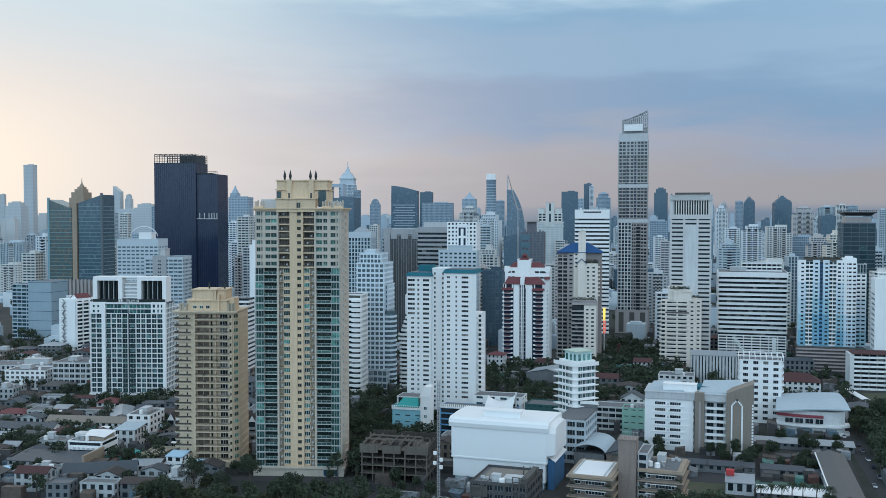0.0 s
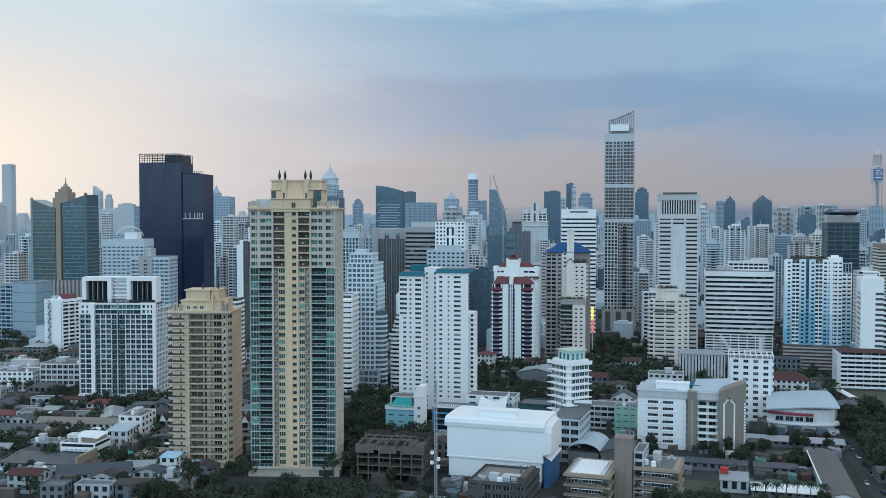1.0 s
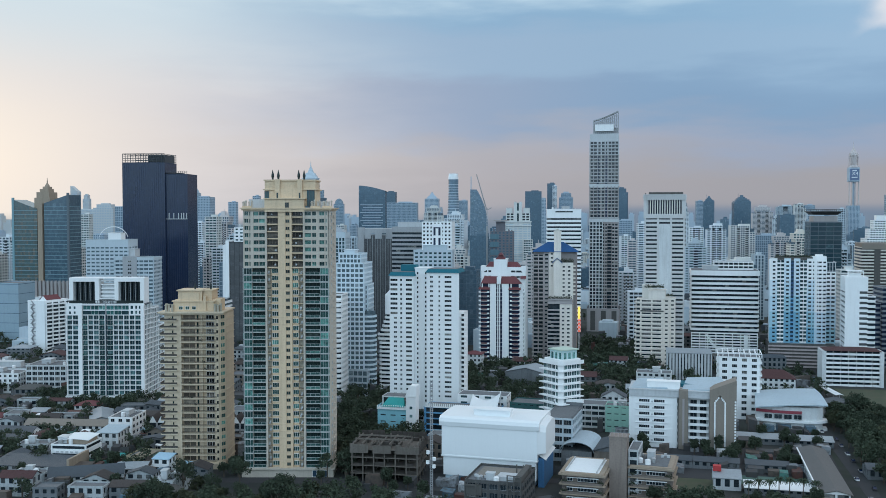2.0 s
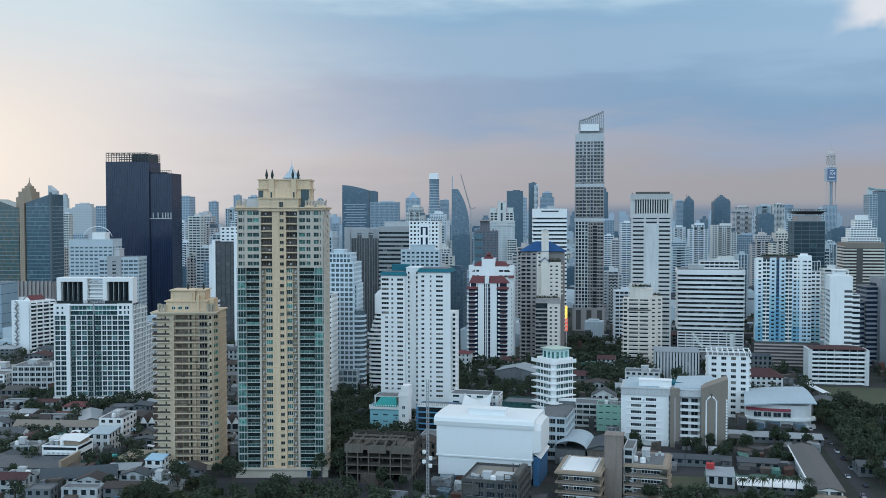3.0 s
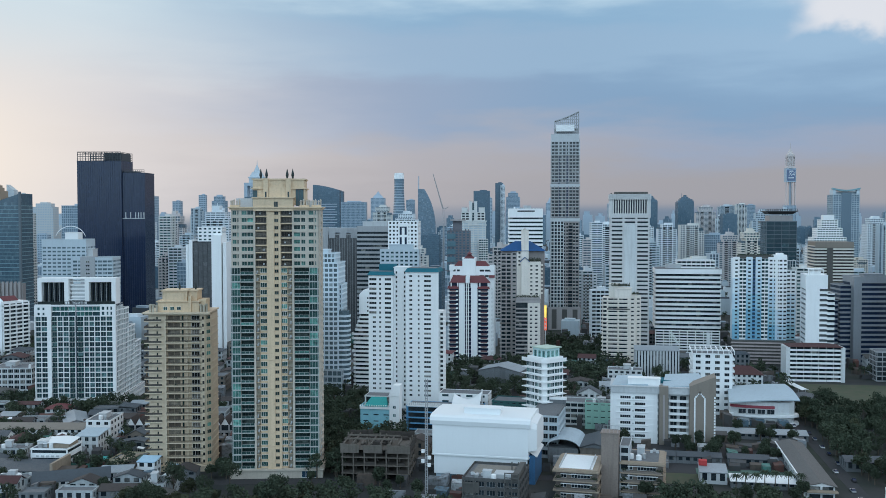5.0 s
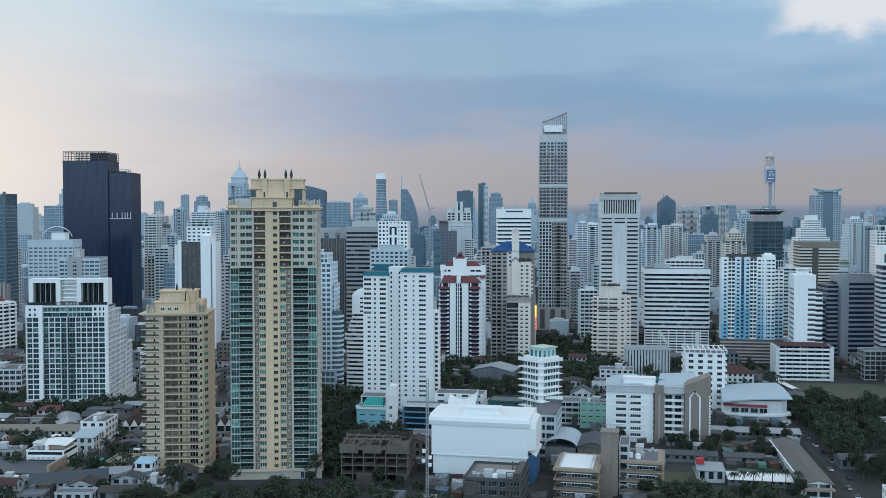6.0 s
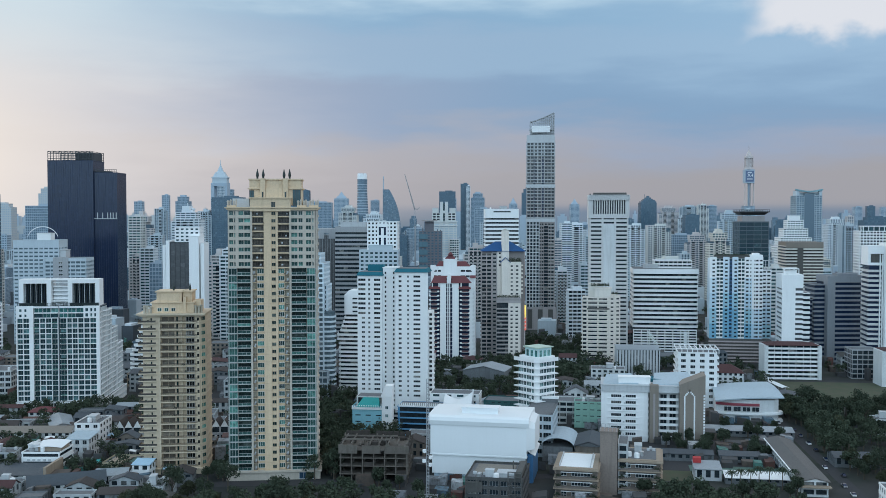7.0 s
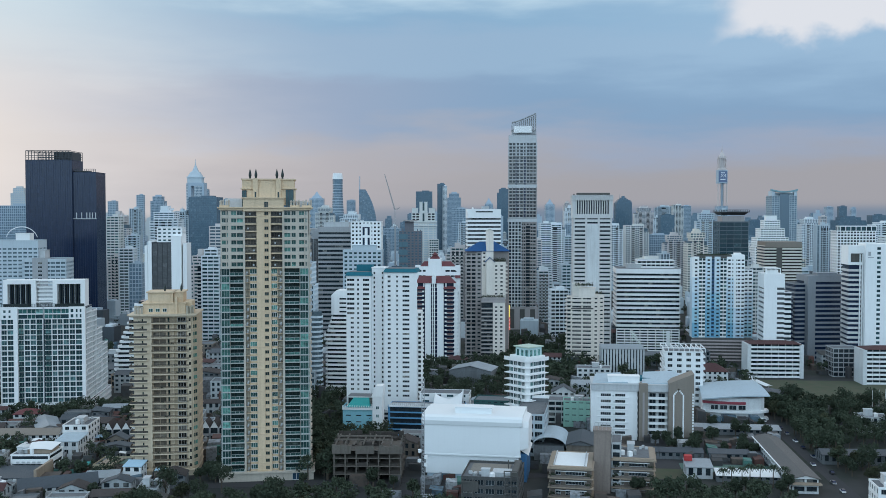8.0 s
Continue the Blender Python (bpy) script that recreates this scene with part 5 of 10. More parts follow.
BRICKY = plaster("brownish_pink_render", (0.36, 0.27, 0.24), 0.5)
TAUPELT = plaster("light_taupe_render", (0.40, 0.37, 0.36), 0.5)


def lit(name, rgb, power):
    m, n, l, p = material(name)
    l.new(mixed(n, l, ramped(n, l, noise_at(n, l, 0.35), 0.4, 0.6), rgb, dim(rgb, 0.6)), p.inputs["Emission Color"])
    p.inputs["Base Color"].default_value, p.inputs["Emission Strength"].default_value = (*rgb, 1), power
    return m


def hedge(parent, x0, x1, y0, y1, z, seed, tall=1.6):
    """Planting on a roof terrace: a heap of leaves."""
    rb, c = random.Random(seed), Boxes()
    for i in range(int(40 * (x1 - x0))):
        v = Vector((rb.uniform(x0, x1), rb.uniform(y0, y1), z + tall * rb.random() ** 1.4 * (0.5 + 0.5 * math.sin(i * 0.13) ** 2)))
        u = Vector((rb.gauss(0, 1), rb.gauss(0, 1), rb.gauss(0, 1))).normalized() * rb.uniform(0.22, 0.45)
        o = Vector((u.y, -u.z, u.x))
        c.poly([v - u, v + o, v + u, v - o])
    part("terrace_planting", c, SHRUB, parent, "dark green terrace shrubs", stuff=True)




# ---- blue-roofed condominium ----
def blue_condo():
    t = thing("apartment_tower", "taupe and cream apartment tower with blue roof and white stair shaft", "tower", -120.4, 752.4, 0, 8)
    note(t, 0, -8, 36, 30)
    st, n = 3.12, 27
    b = Boxes()
    b.box(-17.0, 16.4, 1.2, 22, 0, 86.5)
    part("wall", b, TAUPE, t)
    g = Boxes()
    g.box(-17.0, -9.4, 0.6, 1.18, 0, 84, 0, None, (2.5, st))
    part("glazing", g, GLASS, t)
    for k in range(n):
        z = 1.0 + k * st
        c = Boxes()
        c.box(-18.2, -9.4, -0.9, 0.6, z, z + 1.1)
        part("balcony", c, TAUPELT if k % 9 else TAUPE, t)
    for u in (-17.2, -13.2, -9.3):
        c = Boxes()
        c.box(u - 0.4, u + 0.4, -0.3, 0.6, 0, 85)
        part("pier", c, TAUPELT, t)
    punched(t, -8.9, -4.8, 0.4, 0, 86, 2.4, st, n, 1.3, [(-6.9, 2.4)], TAUPELT, GLASS)
    punched(t, -4.8, 0.2, 0.2, 0, 86.5, 75, st, 4, 1.2, [(-2.8, 1.6)], WARMWHITE, GLASS)
    punched(t, 5.0, 16.4, 2.0, 80.5, 86.5, 81.6, st, 2, 1.2, [(7.0, 1.7), (10.2, 1.7), (13.6, 1.7)], WARMWHITE, GLASS)
    # gabled front with rows of small windows
    punched(t, -1.4, 13.8, -4.0, 0, 78.4, 52.6, st, 8, 1.2, [(6.4, 1.7), (10.6, 1.9)], WARMWHITE, GLASS)
    b = Boxes()
    b.box(-1.4, 13.8, -3.6, 1.2, 0, 78.2)
    part("front_wing", b, WARMWHITE, t)
    c = Boxes()
    c.box(-1.4, 4.2, -4.6, -4.0, 52, 78.2), c.poly([(-2.0, -4.6, 78.2), (4.8, -4.6, 78.2), (1.4, -4.6, 81.6)])
    part("gable", c, WARMWHITE, t, "plain cream gable end")
    c = Boxes()
    for s in (-1, 1):
        c.poly([(1.4, -5.2, 82.1), (1.4 + s * 4.0, -5.2, 78.1), (1.4 + s * 4.0, 1, 78.1), (1.4, 1, 82.1)])
        c.poly([(1.4, -5.2, 81.6), (1.4, -5.2, 82.1), (1.4 + s * 4.0, -5.2, 78.1), (1.4 + s * 4.0, -5.2, 77.6)])
    part("gable_roof", c, NAVY, t)
    for k in range(8):
        c = Boxes()
        c.prism([(13.8, -4.2), (15.4, -3.2), (15.6, 1.0), (13.8, 1.0)], 53.2 + k * st, 54.2 + k * st)
        part("side_balcony", c, WARMWHITE, t)
    hedge(t, 4.4, 14.0, -3.6, -0.6, 78.3, 3, 3.6)
    # lower wing with balconies
    b = Boxes()
    b.box(-5.6, 13.0, -9.6, -3.8, 0, 50.2), b.box(-6.0, 13.6, -10.6, -4.0, 46.8, 47.6), b.box(-5.2, 13.2, -10.2, -9.6, 49.6, 50.8)
    part("lower_wing", b, TAUPELT, t)
    punched(t, 3.4, 13.0, -10.0, 0, 46.8, 2.0, st, 14, 1.2, [(6.0, 1.7), (10.0, 2.0)], WARMWHITE, GLASS)
    g = Boxes()
    g.box(-5.6, 3.4, -9.7, -9.55, 0, 46.8, 0, None, (2.2, st))
    part("glazing", g, GLASS, t)
    for k in range(14):
        c = Boxes()
        c.box(-6.2, 3.4, -11.2, -9.7, 1.0 + k * st, 2.1 + k * st)
        part("balcony", c, TAUPELT, t)
    hedge(t, -5.4, 12.6, -9.4, -6.0, 50.3, 4, 2.4)
    part("brick_side", _side_wall(), BRICKY, t)
    hip_roof(t, "roof", 0, -0.5, 34, 24, 86.5, 7.5, BLUETILE, 0.8, ridge=12, label="blue tiled hipped roof")
    plain(t, "stair_shaft", 1.6, -1.0, 5.6, 10, 80, 102.5, WARMWHITE, cap=0.25)
    gable_roof(t, "shaft_cap", 1.6, -1.0, 5.6, 8, 102.5, 2.0, IVORY, 0.2, "y")
    b = Boxes()
    b.box(18.1, 20.0, 30, 30.6, 31, 41)
    part("sign_board", b, lit("yellow_sign", (0.9, 0.62, 0.12), 1.3), t, "lit yellow advertising board")
    b = Boxes()
    b.box(18.2, 20.2, 30, 30.6, 20.5, 30.5)
    part("sign_board", b, lit("red_sign", (0.85, 0.16, 0.10), 1.0), t, "lit red advertising board")
    b = Boxes()
    for k in range(3):
        b.box(18.6, 19.8, 29.9, 30.0, 22 + k * 3, 23.4 + k * 3)
    b.box(18.8, 19.4, 30.6, 31.1, 0, 38)
    part("sign_bar", b, WHITE, t)


def _side_wall():
    b = Boxes()
    b.box(16.4, 16.9, 1.2, 22, 0, 86.4), b.box(13.02, 13.5, -9.6, -3.9, 0, 49.4)
    return b


blue_condo()

WARMGREY = plaster("warm_grey_concrete", (0.46, 0.445, 0.435), 0.5)


# ---- tall residential tower ----
def tall_tower():
    t = thing("apartment_tower", "very tall grey residential tower with slanted lattice screen on top", "tower", -103.1, 966.8, 0, 4)
    note(t, 0, -4, 31, 34)
    block(t, 0, 0.9, 27.6, 24, 22, 188, 3.4, 3.6, 0.9, 0.5, 0.4, PINKY, GLASS, blank=(0,), roof=True)
    cols = [(-11.9, 2.6), (-8.6, 2.8), (-4.6, 2.2), (-1.0, 2.6), (2.2, 1.4), (5.6, 2.6), (8.8, 2.6), (12.1, 2.4)]
    for z0, n, mat, wh in ((22, 25, PINKY, 1.9), (112, 9, PINKY, 2.3), (146.5, 8, WARMGREY, 2.3), (173.8, 4, GREYLT, 2.2)):
        punched(t, -14.0, 14.0, -0.7, z0, z0 + n * 3.4 + 0.8, z0 + 0.9, 3.4, n, wh, cols, mat, GLASS, 1.0)
        for k in range(n):
            c = Boxes()
            c.box(-14.4, 14.4 - 3.0 * (k % 3 == 1), -1.15, -0.7, z0 + k * 3.4 + 0.35, z0 + k * 3.4 + 0.95)
            part("balcony_edge", c, GREYLT, t)
        for u in (-14.1, -10.2, -6.6, 0.7, 3.6, 7.2, 10.4, 14.1):
            c = Boxes()
            c.box(u - 0.28, u + 0.28, -1.5, -0.7, z0, z0 + n * 3.4 + 0.6)
            part("rib", c, mat, t)
    for u in (-6.2, 2.2):
        c = Boxes()
        c.box(u - 1.0, u + 1.0, -0.78, -0.6, 112, 173)
        part("dark_slot", c, GLASSBLACK, t)
    block(t, -7.5, -3.5, 12.5, 6, 22, 108, 3.4, 3.1, 0.9, 0.9, 0.4, GREYLT, GLASS)
    block(t, 5.5, -2, 4.5, 5, 22, 104, 3.4, 4.5, 0.8, 0.3, 0.4, PINKY, GLASS)
    for z in (108, 142):
        plain(t, "refuge_floor", 0, -1.3, 29.4, 27, z, z + 3.6, GREYLT)
    plain(t, "crown", 1, 3, 24, 20, 188, 201, GREYLT, cap=0.4)
    plain(t, "crown_band", 0, -0.4, 28, 25, 188, 195, GREYLT)
    b = Boxes()
    for i in range(13):
        x = -10.5 + i * 1.98
        top = 208 + 9 * (i / 12) ** 1.3
        b.box(x - 0.4, x + 0.4, 0.6, 1.4, 195, top)
        b.box(x - 0.4, x + 0.4, 20, 20.8, 195, top)
        if i:
            b.poly([(x - 1.92, 1.9, top0), (x, 1.9, top), (x, 1.9, top + 0.7), (x - 1.92, 1.9, top0 + 0.7)])
            b.poly([(x - 1.92, 1.9, top0 + 0.7), (x, 1.9, top + 0.7), (x, 20.6, top + 0.7), (x - 1.92, 20.6, top0 + 0.7)])
        for z in range(197, int(top), 3):
            if i:
                b.box(x - 1.92, x, 0.7, 1.3, z, z + 0.6)
        top0 = top
    part("roof_screen", b, GREY, t, "slanted open lattice screen")
    plain(t, "white_panel", 0, -1.0, 18, 4, 197.5, 204, WHITE)
    block(t, 0, -4, 31, 34, 0, 22, 22, 10, 1.0, 5.5, 0.8, PINKY, DARKCON, top_band=1.5)


tall_tower()

# ---- office and apartment blocks of the middle distance ----
def simple(name, label, x, y, rz, w, d, h, **kw):
    t = thing(name, label, "tower" if h > 40 else "building", x, y, 0, rz)
    block(t, 0, 0, w, d, 0, h, **kw)
    return t


t = simple("office_tower", "white office slab with continuous dark window bands", -140.2, 950.2, 10, 32.7, 26, 120, storey=4.0, band=2.3, pier=0, proud=0.3, wall=WHITE, top_band=8)
plain(t, "roof_slot", 0, -0.4, 17, 1, 117.6, 119, DARKSTEEL)
roof_clutter(t, 0, 0, 30, 24, 120.4, 7)

t = simple("hotel_tower", "grey hotel tower with blank centre panel and finned top storey", -38.2, 772.5, 3, 29.9, 22, 113, storey=3.3, bay=10.2, band=2.0, pier=1.6, proud=0.4, wall=STONE, sides=dict(bay=4))
plain(t, "centre_panel", 0.5, -0.9, 9.5, 3, 0, 108, WHITE_OLD)
b = Boxes()
b.box(-16, 16, -0.8, 22.8, 112.6, 116), b.box(-16.4, 16.4, -1.2, 23.2, 127, 131), b.box(-16, -13.4, -0.8, 22.8, 116, 127), b.box(13.4, 16, -0.8, 22.8, 116, 127), b.box(-13.4, 13.4, 3, 20, 116, 127, 1)
for i in range(15):
    b.box(-13.2 + i * 1.86, -12.4 + i * 1.86, -0.6, 3, 116, 127)
part("top_storey", b, [STONE, GLASSBLACK], t)
b = Boxes()
lattice(b, -15.6, 15.6, -1.4, 126.6, 131, 22, 1, 0.45)
part("crown_grille", b, STONE, t)
b = Boxes()
for i in range(9):
    b.box(-15 + i * 3.3, -14.2 + i * 3.3, 1, 8, 128.6, 132.2 - 0.4 * (i % 3))
b.box(-12, 14, 3, 16, 131, 133)
part("roof_plant", b, DARKCON, t)

t = thing("apartment_tower", "ivory apartment tower with bands of windows and balconies", "tower", -46.9, 748.9, 0, 0)
note(t, 2, 0, 32, 22)
solids(t, "wall", WARMWHITE, (-11.6, 9.0, 0.8, 18, 0, 51), (9.0, 13.4, 3.0, 18, 0, 53), (13.4, 17.6, 6.0, 18, 0, 52))
punched(t, -8.2, 9.0, 0.3, 0, 51.2, 2.0, 3.16, 16, 1.15, [(-3.6, 7.0), (4.2, 6.4)], WARMWHITE, GLASS, 0.5)
punched(t, 9.0, 13.4, 2.6, 0, 53.2, 2.0, 3.16, 16, 1.1, [(11.2, 2.0)], WARMWHITE, GLASS, 0.4)
punched(t, 13.4, 17.6, 5.6, 0, 52.2, 2.0, 3.16, 16, 1.1, [(15.6, 2.0)], WARMWHITE, GLASS, 0.4)
for k in range(16):
    z = 0.9 + k * 3.16
    c = Boxes()
    c.prism(bowed(-12.6, -7.8, 0.8, 2.0, 0, 0), z, z + 1.1)
    part("balcony", c, WARMWHITE, t)
    c = Boxes()
    c.box(-8.0, 9.2, -0.5, 0.28, z, z + 0.95)
    part("balcony", c, WARMWHITE if k != 13 else DARKCON, t)
    c = Boxes()
    c.box(-11.0, -8.3, 0.72, 0.8, z + 1.1, z + 2.6)
    part("balcony_door", c, GLASS, t)
    c = Boxes()
    c.prism([(12.6, 4.6), (14.0, 2.4), (14.0, 6.0), (12.6, 6.0)], z, z + 1.0)
    part("balcony", c, WARMWHITE, t)
for u in (-8.0, 0.4, 8.8):
    c = Boxes()
    c.box(u - 0.35, u + 0.35, -0.3, 0.3, 0, 51.2)
    part("pier", c, WARMWHITE, t)
plain(t, "roof_house", -3.5, 5, 7, 10, 51.3, 61.5, IVORY, cap=0.3), plain(t, "roof_house", 4.2, 0.6, 12.6, 12, 51.3, 58.4, WARMWHITE, cap=0.5)
hedge(t, -5, 9, 3, 7, 60.0, 12, 2.4)
hedge(t, 9, 16, 8, 12, 53.4, 13, 1.8)

t = thing("office_block", "white office block with broad white and dark horizontal stripes", "tower", 7.1, 794.8, 0, 2)
note(t, 0.7, 0, 53, 34)
g = Boxes()
g.box(-24.6, 26.0, 1.5, 33, 0, 70, 0, None, (3.2, 3.6))
part("glazing", g, GLASS, t)
band = Boxes()
out = [(-25.4, 1.2), (-25.0, 0.4), (-24.4, 0.0), (25.8, 0.0), (26.4, 0.4), (26.8, 1.2), (26.8, 33), (-25.4, 33)]
band.prism(out, 0.0, 1.6), band.prism([(x * 1.004, y - 0.25 if y < 2 else y) for x, y in out], 1.6, 1.85)
band = band.mesh("stripe", WHITE)
for k in range(12):
    part("stripe", band, None, t, "", (0, 0, 23.5 + k * 3.65))
b = Boxes()
b.box(-25.6, 27.0, -0.3, 33.2, 67.3, 71.2)
part("roof_slab", b, WHITE, t)
plain(t, "roof_deck", 0.7, 0.4, 51, 32, 71.2, 71.35, ROOFTOP)
plain(t, "roof_beam", 0.7, 2.0, 48, 0.4, 73.0, 73.3, STEEL)
block(t, 8, 12, 30, 16, 71.3, 77, 2.8, 4, 1.2, 0.5, 0.3, WHITE, GLASS)
plain(t, "roof_house", -10, 10, 12, 10, 71.3, 74.6, GREYLT, cap=0.3)
for k in range(10):
    c = Boxes()
    c.box(-24.8, 26.0, -0.4, 0.9, 1.2 + k * 2.2, 2.2 + k * 2.2)
    part("parking_band", c, WHITE, t)
for i in range(9):
    c = Boxes()
    c.box(-24.9 + i * 6.3, -24.3 + i * 6.3, -0.6, 0.9, 0, 21.4)
    part("pier", c, WHITE, t)
c = Boxes()
for i in range(7):
    c.poly([(-13.6 + i * 0.8, -0.9, 20.0 - i * 1.5), (-10.0 + i * 0.8, -0.9, 18.4 - i * 1.5), (-10.0 + i * 0.8, -0.9, 19.2 - i * 1.5), (-13.6 + i * 0.8, -0.9, 20.8 - i * 1.5)])
c.box(-13.8, -13.3, -0.9, -0.5, 0, 21), c.box(15.5, 18.5, -0.8, -0.4, 9, 20.5)
part("outer_stair", c, WHITE, t)

t = thing("apartment_tower", "white and sky-blue apartment block over a parking podium", "tower", 60.0, 771.3, 0, 1)
note(t, 2, -5, 50, 34)
zs, z2 = 18.5, 81.0
solids(t, "core", SKYWHITE, (-19.6, 20.4, 1.6, 17, 0, z2), (20.4, 27.5, 6.4, 20, 0, 71.5))
TONES = [BLUEDEEP, SKYBLUE, SKYMID, SKYWHITE, WHITE]
CUTS = [18.5, 30.0, 42.0, 54.0, 66.0, 82.6]
# painted panels, bluer towards the base; how high the blue climbs differs from bay to bay
for x0, x1, y, cols, up in ((-20.0, -14.7, 0.6, [(-17.0, 1.9)], 0), (-9.8, -5.0, 0.6, [(-7.3, 2.0)], 1), (-2.8, 1.7, 0.6, [(-0.2, 2.0)], 1), (6.5, 12.0, 0.6, [(8.6, 2.0), (11.2, 0.8)], 0), (12.0, 20.4, 0.2, [(14.2, 0.8), (15.9, 1.9), (18.9, 2.0)], -1), (20.4, 27.8, 6.0, [(22.4, 2.4), (25.8, 2.4)], 0)):
    top = z2 + 1.4 if x1 < 21 else 72.0
    for j in range(5):
        za, zb = CUTS[j], CUTS[j + 1] if j < 4 else top
        if zb <= za:
            continue
        n = 4 if j < 4 else int((zb - za) / 3.0)
        punched(t, x0, x1, y, za, zb, za + 1.0, 3.0, n, 1.25, cols, TONES[max(0, min(4, j - up + (1 if x1 > 12 else 0)))], GLASS, 0.4)
for x0, x1, mat in ((-14.7, -9.8, WHITE), (1.7, 6.5, WHITE)):
    g = Boxes()
    g.box(x0, x1, 1.4, 1.58, zs, z2, 0, None, (1.6, 3.0))
    part("glazing", g, GLASSTEAL, t)
    me = tray((x1 - x0) * 0.96, 1.2, 1.0, 0.2).mesh("balcony", [mat])
    for k in range(21):
        part("balcony", me, None, t, "", ((x0 + x1) / 2, 1.4, zs + 0.4 + k * 2.97))
    c = Boxes()
    c.box((x0 + x1) / 2 - 0.2, (x0 + x1) / 2 + 0.2, 0.2, 1.4, zs, z2)
    part("party_wall", c, mat, t)
for x0, x1 in ((-5.0, -2.8),):
    g = Boxes()
    g.box(x0, x1, 1.45, 1.58, zs, z2, 0, None, (1.1, 3.0))
    part("glazing", g, GLASSBLUE, t)
    for k in range(21):
        c = Boxes()
        c.box(x0, x1, 1.2, 1.44, zs + 0.2 + k * 2.97, zs + 1.3 + k * 2.97)
        part("spandrel", c, BLUEMID if k < 12 else NAVY, t)
b = Boxes()
b.box(-16.5, 10.5, 1.0, 5, z2 + 0.2, z2 + 2.6)
part("roof_garden_wall", b, DARKCON, t)
hedge(t, -16, 10, 1.2, 4, z2 + 2.4, 14, 1.4)
b = Boxes()
b.box(9.0, 20.4, 1.6, 12, z2, z2 + 3.0), b.box(13, 18, 3, 9, z2 + 3.0, z2 + 4.4)
part("roof_house", b, WHITE, t)
b = Boxes()
for i in range(4):
    b.box(21.2 + i * 2.0, 21.6 + i * 2.0, 6.2, 6.6, 71.6, 79.6)
b.box(20.4, 27.9, 6.0, 6.7, 79.2, 79.8), b.box(20.4, 27.9, 6.0, 6.7, 71.6, 72.6), b.box(27.4, 27.9, 6.0, 18, 79.2, 79.8)
part("roof_pergola", b, GREYLT, t)
# Solid dark box: shade between the parking decks is in its colour.
g = Boxes()
g.box(-20.5, 26.5, -4.4, 28, 0, 18)
part("podium_void", g, DARKCON, t)
for k in range(7):
    c = Boxes()
    c.box(-21.2, 27.2, -5.2, -4.4, 0.8 + k * 2.55, 1.9 + k * 2.55)
    part("parking_band", c, DUSTPINK, t)

t = simple("apartment_tower", "pale grey-white apartment tower with rounded corner bays", -228.4, 584.0, 6, 17.5, 22, 84, storey=3.1, bay=3.0, band=1.1, pier=0.7, proud=0.6, wall=SKYWHITE, glass=GLASSPALE, sides=dict(bay=3.0))
block(t, -0.5, 2, 14, 16, 84, 90, 3.0, 2.4, 1.0, 0.6, 0.4, SKYWHITE, GLASSPALE)
plain(t, "roof_house", -2, 6, 7, 9, 90.3, 93, SKYWHITE, cap=0.5)
block(t, 6.5, 3, 8, 16, 0, 70, 3.1, 2.7, 1.1, 0.6, 0.6, SKYWHITE, GLASSPALE)
b = Boxes()
cylinder(b, 11, 5, 4.4, 0, 54, 16)
part("round_bay", b, GLASSPALE, t)
for k in range(17):
    c = Boxes()
    cylinder(c, 11, 5, 5.2, k * 3.1 + 0.2, k * 3.1 + 1.4, 16)
    part("balcony_ring", c, SKYWHITE, t)
block(t, -3, -5, 30, 12, 0, 16, 4, 3, 1.2, 0.4, 0.4, PALE, GLASSPALE)

t = simple("apartment_tower", "white apartment slab with vertical ribs", -313.2, 771.5, 6, 22, 16, 100, storey=3.2, bay=2.8, band=0.7, pier=0.9, proud=0.5, wall=PALE, glass=GLASSTEAL, top_band=4)
hip_roof(t, "roof", 2, 2, 14, 10, 100.5, 5, SHEET, 0.5)
t = simple("apartment_tower", "white apartment tower with curved balcony edges", -232.6, 557.7, 6, 15.5, 14, 66, storey=3.1, bay=15.5, band=1.5, pier=0.3, proud=0.6, wall=WHITE, sides=dict(bay=3))
for k in range(20):
    b = Boxes()
    cylinder(b, 5, 0.5, 3.4, 3.2 + k * 3.1, 4.5 + k * 3.1, 12)
    part("round_balcony", b, WHITE, t)
t = simple("apartment_tower", "white tower with tall dark portal window at the top", -227.1, 792.7, 6, 24.8, 20, 108.8, storey=3.3, bay=3.1, band=1.7, pier=1.5, proud=0.4, wall=WHITE)
plain(t, "portal", 0.3, -0.7, 9, 2, 84, 108, WHITE)
plain(t, "portal_glass", 0.3, -0.85, 6, 1, 84, 105, GLASSBLACK)
plain(t, "portal_bar", 0.3, -1.0, 2.4, 1, 84, 104, WHITE)
plain(t, "portal_bar", 0.3, -1.02, 6, 1, 96, 98, WHITE)
block(t, -2, -8, 32, 12, 0, 84, 3.3, 4, 1.8, 1.6, 0.5, PALE, GLASSTEAL, parapet=2)
plain(t, "roof_house", -1, -4, 20, 8, 84, 90, PALE, cap=0.5)
t = simple("office_tower", "dark bronze-glass office block with notched roofline", -286.0, 829.4, 6, 45, 30, 97, storey=3.8, bay=2.4, band=0.0, pier=0.25, proud=0.2, wall=GREY, glass=GLASSGREY)
b = Boxes()
b.box(-23.0, 23.0, -0.6, 30, 99, 103), b.box(-24, -18.5, -1, 4, 60, 104), b.box(18.5, 24, -1, 4, 60, 104)
for q in (-15, -5, 5, 15):
    b.box(q - 3, q + 3, -0.9, 0, 94, 99)
part("notched_crown", b, GREY, t, "grey stone crown with notches")
